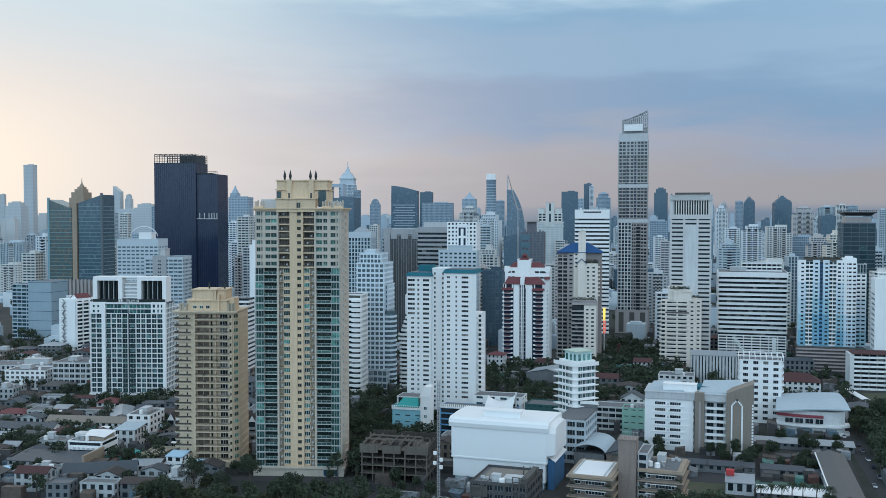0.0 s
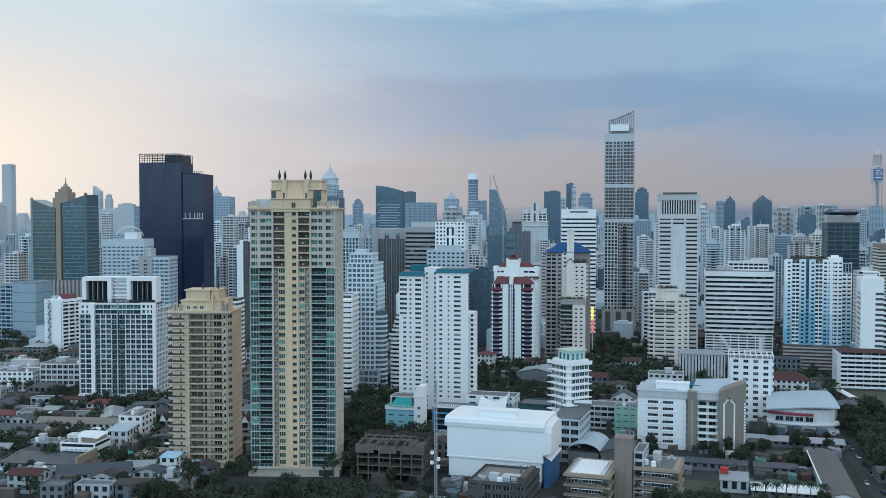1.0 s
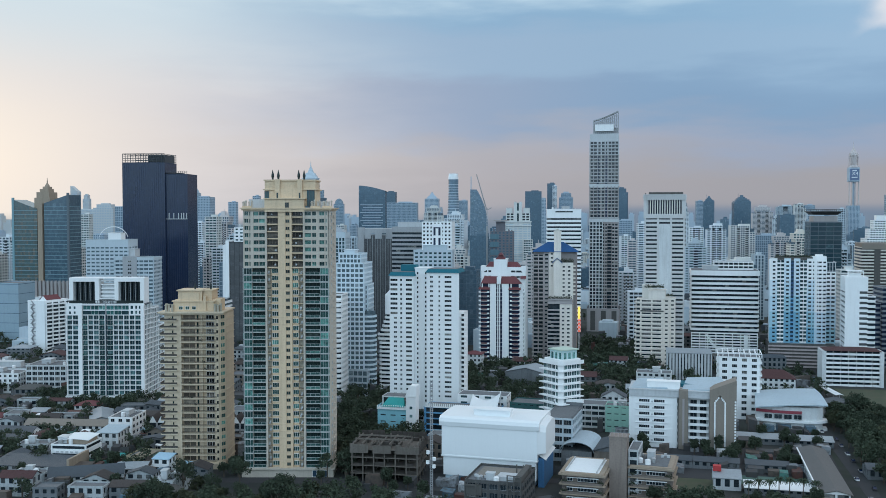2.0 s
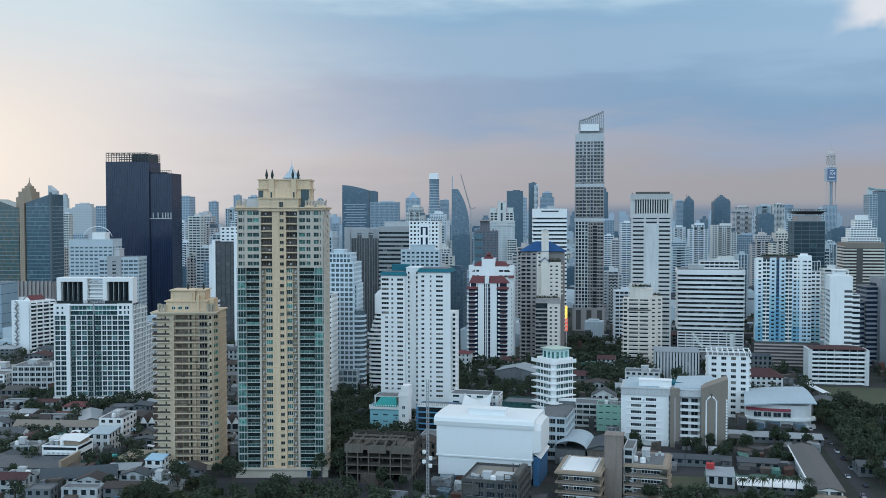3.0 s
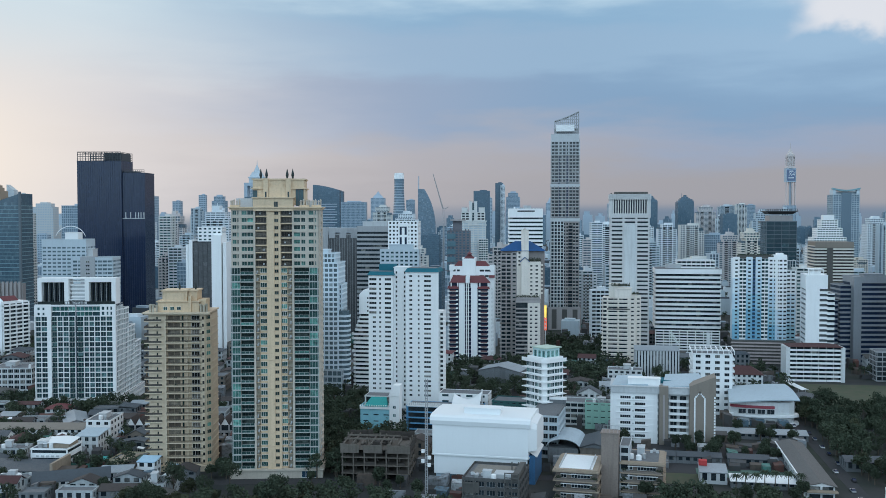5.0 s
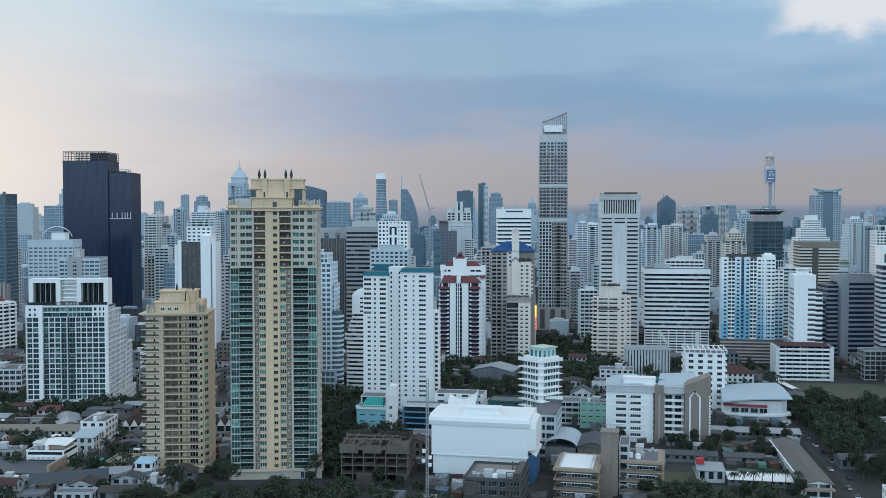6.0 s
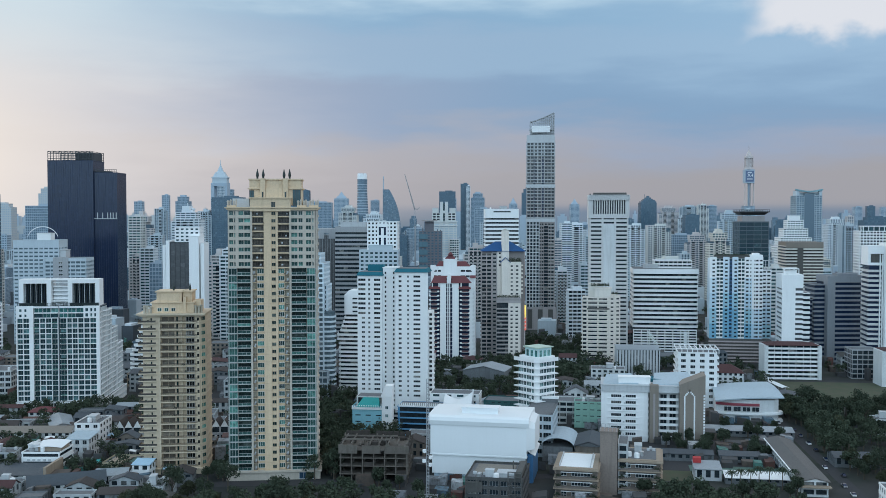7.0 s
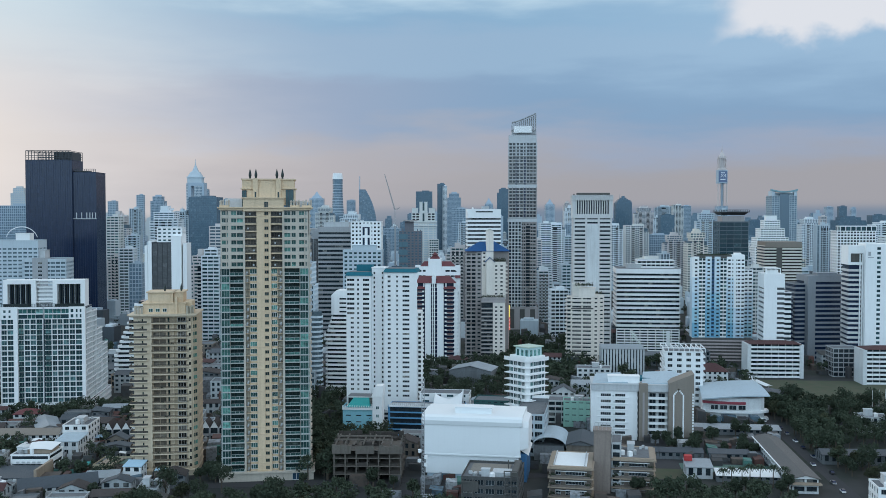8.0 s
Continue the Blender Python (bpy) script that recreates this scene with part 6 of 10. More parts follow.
t = simple("office_tower", "grey office block with dark window bands", -259.7, 819.3, 6, 30, 26, 104, storey=3.9, band=2.0, pier=0, proud=0.4, wall=GREY, top_band=4)
plain(t, "roof_house", 0, 5, 22, 14, 104.3, 109, GREYLT, cap=0.3)
t = thing("apartment_tower", "pale apartment tower with stepped twin-shaft crown", "tower", -267.0, 1400.0, 0, 9)
note(t, 0, 0, 42, 30)
block(t, -1, 1.0, 37, 26, 0, 104, 3.4, 3.0, 1.0, 0.5, 0.4, PALE, GLASSTEAL, blank=(0,), roof=True)
punched(t, -20, 18, 0, 0, 104, 1.4, 3.4, 30, 1.9, [(-17.5, 3.6), (-11.6, 6.2), (-4.4, 5.6), (2.6, 5.6), (9.6, 5.6), (15.6, 3.2)], PALEIVORY, GLASS, 1.0)
for u in (-19.2, -8.0, 6.2, 17.4):
    c = Boxes()
    c.box(u - 0.5, u + 0.5, -0.7, 0, 0, 104)
    part("rib", c, PALEIVORY, t)
for z in (98.5, 104.2):
    plain(t, "crown_slab", -1, -1.2, 40, 28, z, z + 1.2, PALEIVORY)
block(t, -1, 1, 34, 22, 105.4, 117, 3.8, 5.6, 1.5, 1.6, 0.6, PALEIVORY, GLASS)
for q in (-13.5, 11.5):
    plain(t, "crown_wing", q, 2, 9, 14, 117, 125, PALEIVORY, cap=0.4)
for q in (-4.6, 2.6):
    plain(t, "crown_shaft", q, -0.6, 4.4, 14, 98, 134, PALEIVORY, cap=0.3)
plain(t, "crown_beam", -1, 0, 12, 12, 118, 121, PALEIVORY), plain(t, "crown_glass", -1, 0.4, 4, 10, 105, 132, GLASSTEAL)
block(t, 14, -6, 13, 8, 0, 78, 3.4, 3.2, 1.4, 0.6, 0.5, PALEIVORY, GLASSTEAL)
t = thing("apartment_tower", "white terraced apartment block stepping down with wavy balconies", "tower", -343.0, 602.0, 0, 10)
for k in range(16):
    s = max(0, k - 4) * 1.25
    b = Boxes()
    b.box(-14 + s, 16, 0, 16, 8 + k * 3.1, 9.5 + k * 3.1), cylinder(b, -14 + s, 3, 2.4, 8 + k * 3.1, 9.5 + k * 3.1, 12)
    part("terrace_band", b, WHITE, t)
    b = Boxes()
    b.box(-13 + s, 15.4, 1, 15, 9.5 + k * 3.1, 11.1 + k * 3.1, 0, None, (3, 3.1))
    part("terrace_glazing", b, GLASS, t)
block(t, 0, -2, 34, 20, 0, 8, 4, 4, 1.4, 1, 0.3, TAN, GLASS)

t = thing("apartment_tower", "white and dark-glass slab tower with blank white ends", "tower", -385.9, 747.8, 0, 10)
block(t, -2, 0, 16, 18, 0, 92, 3.3, 4, 0.0, 0.3, 0.25, DARKSTEEL, GLASSGREY)
plain(t, "white_end", 9.5, -1, 8, 20, 0, 98, WHITE, cap=0.2)
plain(t, "white_fin", -12, -1, 3, 18, 0, 94, WHITE), plain(t, "white_fin", 16, 1, 3, 18, 0, 92, WHITE)
plain(t, "white_fin", -16, 3, 2.4, 18, 0, 90, WHITE)
block(t, 3, 4, 20, 14, 92, 104, 3, 4, 1.7, 1.8, 0.3, WHITE, GLASSTEAL)

GLASSBROWN = panes("brown_glass", (0.035, 0.03, 0.028), (0.06, 0.05, 0.045), (0.12, 0.11, 0.10), 0.3, 0.15)
# right-hand group
t = thing("office_tower", "white office slab with blank front and dark banded sides", "tower", 97.1, 744.2, 0, 0)
note(t, 1, 0, 20, 26)
b = Boxes()
b.box(-6.6, 7.4, 0.5, 25, 0, 70)
part("core", b, GLASSGREY, t)
b = Boxes()
b.box(-7.5, 2.2, 0, 0.5, 0, 70), b.box(2.2, 7.8, 0, 0.5, 60.5, 70), b.box(-7.5, -6.6, 0.5, 25, 60, 70), b.box(7.4, 7.9, 0.5, 25, 60.5, 70), b.box(-7.5, 7.9, 24.6, 25.2, 0, 70), b.box(-7.5, 7.9, 0, 25, 70, 70.6)
part("wall", b, WHITE, t)
for k in range(16):
    z = 1.0 + k * 3.72
    c = Boxes()
    c.box(2.2, 7.8, 0.1, 0.5, z, z + 1.9), c.box(7.4, 7.8, 0.5, 24, z, z + 1.9)
    part("window_band", c, WHITE, t)
    c = Boxes()
    c.box(-7.5, -6.6, 0.5, 24, z, z + 1.9)
    part("window_band", c, WHITE, t)
block(t, 10.4, 4, 5.2, 20, 0, 56, 3.72, 6, 1.9, 0, 0.4, WHITE, GLASS)
b = Boxes()
lattice(b, -5.4, 5.0, 3, 70.6, 75, 3, 1, 0.5), b.box(-5.4, 5.0, 3, 16, 74.4, 75), b.box(-4, 4, 6, 14, 70.6, 73.6)
part("roof_frame", b, WHITE, t)
t = simple("office_tower", "brown-grey office tower with pale window bands and dark core strip", 153.0, 978.1, 4, 36, 28, 84, storey=3.0, bay=6, band=1.5, pier=0, proud=0.4, wall=IVORY, glass=GLASSBROWN)
plain(t, "dark_strip", -4, -0.8, 5.5, 3, 0, 84, DARKCON)
plain(t, "roof_band", 0, -1, 35.4, 30, 83, 88.5, BROWN)
SLATE = plaster("slate_grey_cladding", (0.27, 0.295, 0.32), 0.5)
t = simple("office_tower", "dark grey office tower with light stone bands", 148.0, 784.0, 10, 32, 26, 66.5, storey=3.6, bay=6, band=1.6, pier=0, proud=0.35, wall=SLATE, glass=GLASSBLACK, top_band=4)
plain(t, "corner_shaft", -15, -0.6, 6, 8, 0, 67.5, SLATE)
block(t, -21, 5, 10, 20, 0, 60, 3.6, 6, 1.5, 0, 0.4, SLATE, GLASSBLACK), block(t, -29, 9, 8, 18, 0, 48, 3.6, 6, 1.5, 0, 0.4, SLATE, GLASSBLACK)
plain(t, "roof_house", 2, 10, 16, 10, 66.8, 69, SLATE, cap=0.3)
t = thing("office_tower", "white office tower with dark banded flank and tall white fins", "tower", 168.1, 740.2, 0, 0)
note(t, 2, 0, 34, 26)
solids(t, "wall", WHITE, (-5.2, 1.2, 0, 24, 0, 94), (1.2, 4.8, 0.6, 24, 0, 93.6), (4.8, 22, 0, 24, 0, 94), (-6.6, -5.2, -0.4, 6, 0, 94.5))
punched(t, 1.2, 4.8, 0.1, 0, 93.6, 2.0, 3.5, 26, 1.9, [(3.0, 2.6)], WHITE, GLASSTEAL, 0.45)
punched(t, 9.0, 22.0, -0.4, 0, 93.0, 2.0, 3.5, 25, 1.7, [(12.0, 3.4), (17.5, 3.4)], WHITE, GLASSTEAL, 0.38)
g = Boxes()
g.box(-16.5, -6.6, 5.6, 24, 0, 78, 0, None, (3, 3.6))
part("flank_glazing", g, GLASSBLACK, t)
for k in range(21):
    c = Boxes()
    c.box(-17.4, -6.6, 5.0, 24, 1.0 + k * 3.6, 2.7 + k * 3.6)
    part("flank_band", c, STONE, t)
for u, y in ((-9.0, 4.4), (-7.4, 3.8)):
    c = Boxes()
    c.box(u - 0.35, u + 0.35, y, 5.4, 0, 86)
    part("flank_fin", c, WHITE, t)
solids(t, "attic_wall", WHITE, (-17.6, -6.6, 4.6, 24, 86.5, 92.5), (-17.6, -15.8, 4.6, 24, 78, 86.5), (-15.8, -6.6, 4.6, 24, 78, 80))
# Dark back panel: the recess shade is put into its colour.
c = Boxes()
c.box(-15.8, -6.6, 5.6, 6.2, 80, 86.5)
part("terrace_recess", c, DARKCON, t)
c = Boxes()
c.box(-4.6, -2.8, -0.15, 0, 85, 88), c.box(-4.8, -0.6, -0.15, 0, 83.4, 84)
part("sign_bar", c, GREY, t)
GLASSOCEAN = panes("dark_teal_curtain_wall", (0.018, 0.045, 0.06), (0.03, 0.07, 0.085), (0.08, 0.16, 0.18), 0.3, 0.12)
t = simple("office_tower", "dark blue glass office tower with helipad on top", 99.5, 941.0, 5, 27, 26, 108, storey=4.0, bay=6.7, band=0.5, pier=0.25, proud=0.25, wall=SLATEDARK, glass=GLASSOCEAN)
plain(t, "neck", 0, 3, 21, 19, 108, 114, PINKY), plain(t, "helipad", 0, -1, 29, 26, 117.6, 118.4, DARKSTEEL)
b = Boxes()
b.prism([(-10.5, 3), (10.5, 3), (10.5, 22), (-10.5, 22)], 115, 117.6, 0, [(-13.5, 0), (13.5, 0), (13.5, 24.5), (-13.5, 24.5)])
part("helipad_bracket", b, DARKSTEEL, t)
b = Boxes()
lattice(b, -14, 14, -1, 118.4, 120, 16, 1, 0.3), lattice(b, -14, 14, 25, 118.4, 120, 18, 1, 0.3)
part("helipad_rail", b, DARKSTEEL, t)
t = simple("apartment_tower", "white stepped apartment tower", 213.0, 1322.7, 5, 46, 34, 72, storey=3.4, bay=3.4, band=1.5, pier=0.9, proud=0.5, wall=WHITE, glass=GLASSTEAL)
for i, (w, z) in enumerate(((40, 84), (31, 96), (20, 107))):
    block(t, 0, 2 + i * 2, w, 28 - i * 5, z - 12, z, 3.4, 3.4, 1.6, 0.8, 0.5, WHITE, GLASSTEAL)
plain(t, "top_house", 0, 9, 14, 10, 107, 114, WHITE, cap=0.4)
t = simple("apartment_tower", "grey-blue tower with concave crown beam", 304.0, 1687.0, 5, 41, 34, 146, storey=3.6, bay=4, band=1.0, pier=0.8, proud=0.6, wall=plaster("blue_grey_render", (0.40, 0.47, 0.51), 0.3), glass=GLASSFAR)
plain(t, "blue_strip", 0, -1, 16, 4, 0, 150, GLASSFAR), part("crown_beam", sheet([[(-22 + 44 * i / 8, -1.5 + 8 * j, 158 - 3.4 * math.sin(math.pi * i / 8)) for i in range(9)] for j in (0, 1)], 2.6), HAZETEAL, t), plain(t, "crown_post", -18.5, 0, 5, 20, 146, 155, PALE), plain(t, "crown_post", 18.5, 0, 5, 20, 146, 155, PALE), plain(t, "crown_house", 0, 6, 34, 22, 146, 152, PALE)
t = simple("apartment_tower", "cream apartment slab with rows of square windows", 236.0, 1029.0, 3, 38, 20, 98, storey=3.0, bay=3.2, band=1.3, pier=0.9, proud=0.6, wall=WHITE)
block(t, 3, 3, 36, 14, 98, 103, 4.5, 5, 0.8, 0.6, 0.3, WHITE, GLASSTEAL)
t = thing("apartment_tower", "white apartment block with banded flank and zigzag outside stair", "tower", -543.5, 690.0, 0, -14)
note(t, 0, 0, 22, 30)
b = Boxes()
b.box(-11.0, 9.8, 0, 26, 0, 44.6)
part("wall", b, WHITE, t)
g = Boxes()
g.box(9.8, 10.4, 1, 26, 2, 43, 0, None, (3.2, 3.2))
part("flank_glazing", g, GLASS, t)
for k in range(13):
    c = Boxes()
    c.box(10.4, 12.2, 0.2, 26, 2.0 + k * 3.25, 3.2 + k * 3.25)
    part("balcony", c, WHITE, t)
for y in (0.2, 6.6, 13.0, 19.4, 25.6):
    c = Boxes()
    c.box(10.4, 12.0, y, y + 0.3, 2, 44)
    part("party_wall", c, WHITE, t)
for k in range(13):
    c = Boxes()
    x0, x1, z = (-5.4, -2.4, 3.0 + k * 3.2) if k % 2 else (-2.4, -5.4, 3.0 + k * 3.2)
    c.poly([(x0, -1.4, z), (x1, -1.4, z + 3.2), (x1, -1.4, z + 3.9), (x0, -1.4, z + 0.7)]), c.poly([(x0, -1.4, z), (x0, -0.02, z), (x1, -0.02, z + 3.2), (x1, -1.4, z + 3.2)])
    c.box(min(x0, x1) - 1.0, max(x0, x1) + 1.0, -1.6, -0.02, z - 0.15, z + 0.15)
    part("stair_flight", c, GREY, t)
gable_roof(t, "roof", 4.5, 3, 8, 14, 45.4, 3.6, [REDTILE, WHITE], 0.4, "y")
plain(t, "roof_house", 4.5, 3, 8, 14, 44.6, 45.3, WHITE), plain(t, "roof_house", -5, 6, 8, 10, 44.6, 47, GREYLT, cap=0.3)

# school, gymnasium and slab blocks with red roofs
t = thing("school_building", "white school wing with grey-brown stone towers and folded sheet roof", "building", -19.8, 487.6, 0, 0)
note(t, 0, 0, 51, 24)
plain(t, "wall", -14.0, 0.4, 23.4, 22, 0, 25.4, WHITE), plain(t, "wall", 8.0, 3.0, 10.4, 20, 0, 25.4, WHITE_OLD), plain(t, "recess_wall", -4.3, 2.6, 5.2, 20, 0, 25.4, GREYLT)
wide, dark = window_mesh(5.2, 1.5, mull=4, fmat=WHITE, gmat=GLASSOB), window_mesh(3.2, 2.0, mull=1, fmat=GREY, gmat=GLASSOB)
for k in range(7):
    z = 2.2 + k * 3.22
    part("window", wide, None, t, "", (-18.2, 0.42, z + 0.9)), part("window", wide, None, t, "", (-10.9, 0.42, z + 0.9))
    part("window", dark, None, t, "", (-4.4, 2.58, z + 0.6)), part("window", dark, None, t, "", (5.6, 2.98, z + 0.6)), part("window", dark, None, t, "", (10.2, 2.98, z + 0.6))
    b = Boxes()
    b.box(-22.6, -7.0, -0.1, 0.4, z + 0.3, z + 0.55)
    part("ledge", b, WHITE, t)
    part("balcony", balcony_mesh(5.0, 2.3, 1.0, 0.25, WHITE, "solid")[0], None, t, "", (-4.4, 2.6, z)), part("balcony", balcony_mesh(9.8, 2.6, 1.1, 0.25, WHITE, "solid")[0], None, t, "", (8.0, 3.0, z))
    b = Boxes()
    b.box(-0.45, 0.45, -0.3, 0.4, 0, 0.65)
    part("cooling_unit", b, GREYLT, t, "", (-14.4 + 0.6 * (k % 2), 0.1, z + 1.0))
plain(t, "attic", -5.8, -0.3, 39.6, 23, 25.4, 29.0, GREYLT, cap=0.3)
plain(t, "stone_pier", 0.7, -1.2, 4.4, 6, 0, 29.3, BROWN)
b = Boxes()
b.v += [(13.2, -2, 0), (25.8, -2, 0), (25.8, 10, 0), (13.2, 10, 0), (13.2, -2, 30.0), (25.8, -2, 35.2), (25.8, 10, 35.2), (13.2, 10, 30.0)]
for f in ((0, 1, 5, 4), (1, 2, 6, 5), (2, 3, 7, 6), (3, 0, 4, 7), (4, 5, 6, 7)):
    b.f.append(f), b.mi.append(0)
    b.uv += [(0, 0)] * 4
part("stone_tower", b, BROWN, t, "grey-brown stone stair tower with slanted top")
b = Boxes()
for q in (15.7, 20.5):
    b.box(q - 0.35, q + 0.35, -2.25, -2, 1, 24.5)
for s in (-1, 1):
    for i in range(4):
        b.box(18.1 + s * 0.62 * i - 0.33, 18.1 + s * 0.62 * i + 0.33, -2.25, -2, 26.6 - i * 0.7, 27.4 - i * 0.7)
for k in range(17):
    b.box(24.9, 25.7, -2.25, -2, 1 + k * 1.45, 2.0 + k * 1.45)
part("white_inlay", b, WHITE, t)
b = Boxes()
b.box(0.3, 1.3, -1.35, -1.2, 2, 25)
part("white_inlay", b, PINKY, t)
for x, w, za, zb in ((-16, 18, 29.1, 31.5), (11, 22, 29.2, 33.0)):
    b = Boxes()
    b.poly([(x - w / 2, 2, za), (x + w / 2, 2, za + 0.5), (x + w / 2 - 3, 22, zb), (x - w / 2 + 2, 22, zb - 1)])
    b.poly([(x - w / 2, 2, 28.8), (x + w / 2, 2, 28.8), (x + w / 2, 2, za + 0.5), (x - w / 2, 2, za)])
    b.poly([(x - w / 2 + 2, 22, zb - 1), (x + w / 2 - 3, 22, zb), (x + w / 2 - 3, 22, 28.8), (x - w / 2 + 2, 22, 28.8)])
    b.poly([(x + w / 2, 2, 28.8), (x + w / 2 - 3, 22, 28.8), (x + w / 2 - 3, 22, zb), (x + w / 2, 2, za + 0.5)])
    b.poly([(x - w / 2, 2, za), (x - w / 2 + 2, 22, zb - 1), (x - w / 2 + 2, 22, 28.8), (x - w / 2, 2, 28.8)])
    part("sheet_roof", b, SHEETLT, t)
plain(t, "white_gable", -9, 3.0, 16, 6, 29.0, 32.6, WHITE, cap=0.2), plain(t, "dark_deck", -2, 10, 20, 10, 29.0, 30.6, TEALTILE)

t = simple("school_building", "white ten-storey school block with stair columns", 10.4, 567.8, 0, 21.4, 18, 34.5, storey=3.4, bay=5.5, band=1.7, pier=2.6, proud=0.4, wall=WHITE, windows=True, balcony={1: ((0, 1, 2), 1.2, "solid"), 3: ((0, 1, 2), 1.2, "solid")})
b = Boxes()
lattice(b, -12, 12, -1, 34.8, 37.2, 8, 1, 0.4), lattice(b, -12, 12, 19, 34.8, 37.2, 8, 1, 0.4)
for i in range(9):
    b.box(-12 + i * 3 - 0.2, -12 + i * 3 + 0.2, -1, 19, 36.8, 37.2)
part("roof_pergola", b, WHITE, t)
t = thing("gymnasium", "low white hall with curved grey-blue sheet roof and red stripe", "building", 35.5, 545.0, 0, 0)
b = Boxes()
b.prism([(-17, 2), (-9, -0.5), (0, -1.5), (9, -1), (14, 0), (17, 3), (16, 30), (-16, 30)], 0, 12.6)
part("wall", b, WHITE_OLD, t)
grid = []
for i in range(13):
    a = i / 12
    z = 13.8 + 2.6 * a + 1.2 * math.sin(math.pi * a)
    grid.append([(-18 + 2 * a + (37 - 5 * a) * j / 8, -3 + 36 * a, z - 1.5 + 2.5 * j / 8 + 0.5 * math.sin(math.pi * j / 8)) for j in range(9)])
b = sheet(grid, 0.6)
part("roof", b, SHEETLT, t, "curved grey-blue sheet roof")
b = Boxes()
b.prism([(-17, 1.2), (-9, -1.4), (0, -2.4), (6, -2.3), (6, 0), (-17, 3)], 9.2, 10.6)
part("red_stripe", b, plaster("red_fascia", (0.30, 0.06, 0.08), 0.3), t)
me = window_mesh(4.0, 2.6, fmat=WHITE, gmat=GLASSOB)
for q in (-11, -6, -1, 4):
    part("window", me, None, t, "", (q, -1.35 - 0.9 * math.cos(q / 9), 6.2))
b = Boxes()
for z in (0, 4.4):
    b.prism([(-17, 0.6), (-9, -2.2), (0, -3.2), (9, -2.7), (15, -1.2), (19.4, 2.4), (19.4, 8), (-17, 8)], z, z + 1.3)
part("balcony_band", b, WHITE, t)

for x, y, rz, w in ((88.0, 694.5, 4, 34.5), (164.5, 676.0, 4, 42)):
    t = simple("school_slab", "white five-storey slab block with red roof and long balconies", x, y, rz, w, 14, 24.0, storey=3.0, bay=4.7, band=1.5, pier=0.2, proud=0.3, wall=WHITE, glass=GLASS, balcony={0: (tuple(range(9)), 1.5, "solid")}, roof=False, blank=(1, 3))
    hip_roof(t, "roof", 0, -1.5, w, 17, 24.0, 2.0, OLDTILE, 0.8)
    plain(t, "end_wall", -w / 2 - 1.0, -2, 2.6, 17, 0, 23.9, WHITE_OLD), plain(t, "end_wall", w / 2 + 1.0, -2, 2.6, 17, 0, 23.9, WHITE_OLD)

# white exhibition hall, turquoise tower, ruin
t = thing("hall", "large white blank-walled hall with rounded roof edges", "building", -98.6, 400.6, 0, -2)
b = Boxes()
b.box(-21, 21, 0, 26, 11.8, 24.6)
part("wall", b, SMOOTH, t)
plain(t, "lower_wall", 0, 0.6, 40.8, 25.4, 3, 11.2, SMOOTH), plain(t, "ledge", 0, -0.2, 42.4, 26.4, 11.2, 11.8, SMOOTH)
b = Boxes()
pr = [(-0.5, 24.6), (-0.9, 26.4), (-0.3, 27.8), (1.2, 28.6), (13, 29.0), (25, 28.6), (26.4, 26.4)]
for i in range(len(pr) - 1):
    (ya, za), (yb, zb) = pr[i], pr[i + 1]
    b.poly([(-22, ya, za), (22, ya, za), (22, yb, zb), (-22, yb, zb)])
b.poly([(22, q[0], q[1]) for q in pr]), b.poly([(-22, q[0], q[1]) for q in pr[::-1]]), b.poly([(-22, 26.4, 24.6), (22, 26.4, 24.6), (22, -0.5, 24.6), (-22, -0.5, 24.6)]), b.poly([(-22, 26.4, 26.4), (22, 26.4, 26.4), (22, 26.4, 24.6), (-22, 26.4, 24.6)])
part("roof", b, SMOOTH, t)
b = Boxes()
b.box(-8, 8, 5.5, 12, 28.5, 31.0), b.box(-8.3, 8.3, 5.2, 12.3, 31.0, 31.4)
part("roof_vent", b, SMOOTH, t)
b = Boxes()
b.box(21.02, 23.6, 2.5, 24, 0, 12.5)
part("blue_base", b, plaster("deep_blue_paint", (0.045, 0.15, 0.30), 0.7), t, "blue painted side wall")
b = Boxes()
b.poly([(21.02, 2, 14.4), (24.6, 2, 12.2), (24.6, 24.5, 12.2), (21.02, 24.5, 14.4)]), b.poly([(24.6, 2, 12.2), (21.02, 2, 14.4), (21.02, 2, 14.0), (24.6, 2, 11.8)])
part("side_canopy", b, SMOOTH, t, "white lean-to roof")
plain(t, "base_wall", 0, 1.4, 39.4, 24, 0, 3, plaster("pale_blue_panel", (0.52, 0.64, 0.72), 0.3), "pale blue base panel")
b = Boxes()
prof = [(0.3, 14.5), (0.0, 24.6), (1.5, 27.6), (8, 28.4), (18, 28.4), (24.5, 27.0), (25.8, 24.6), (25.6, 14.5)]
inner = [(2.0, 15.0), (1.8, 23.8), (3.0, 26.0), (8.5, 26.8), (17.5, 26.8), (23, 25.6), (24, 23.8), (23.8, 15.0)]
for i in range(7):
    b.poly([(20.98, *prof[i + 1]), (20.98, *prof[i]), (24.4, *inner[i]), (24.4, *inner[i + 1])])
b.poly([(24.4, *q) for q in inner])
part("rounded_end", b, SMOOTH, t)

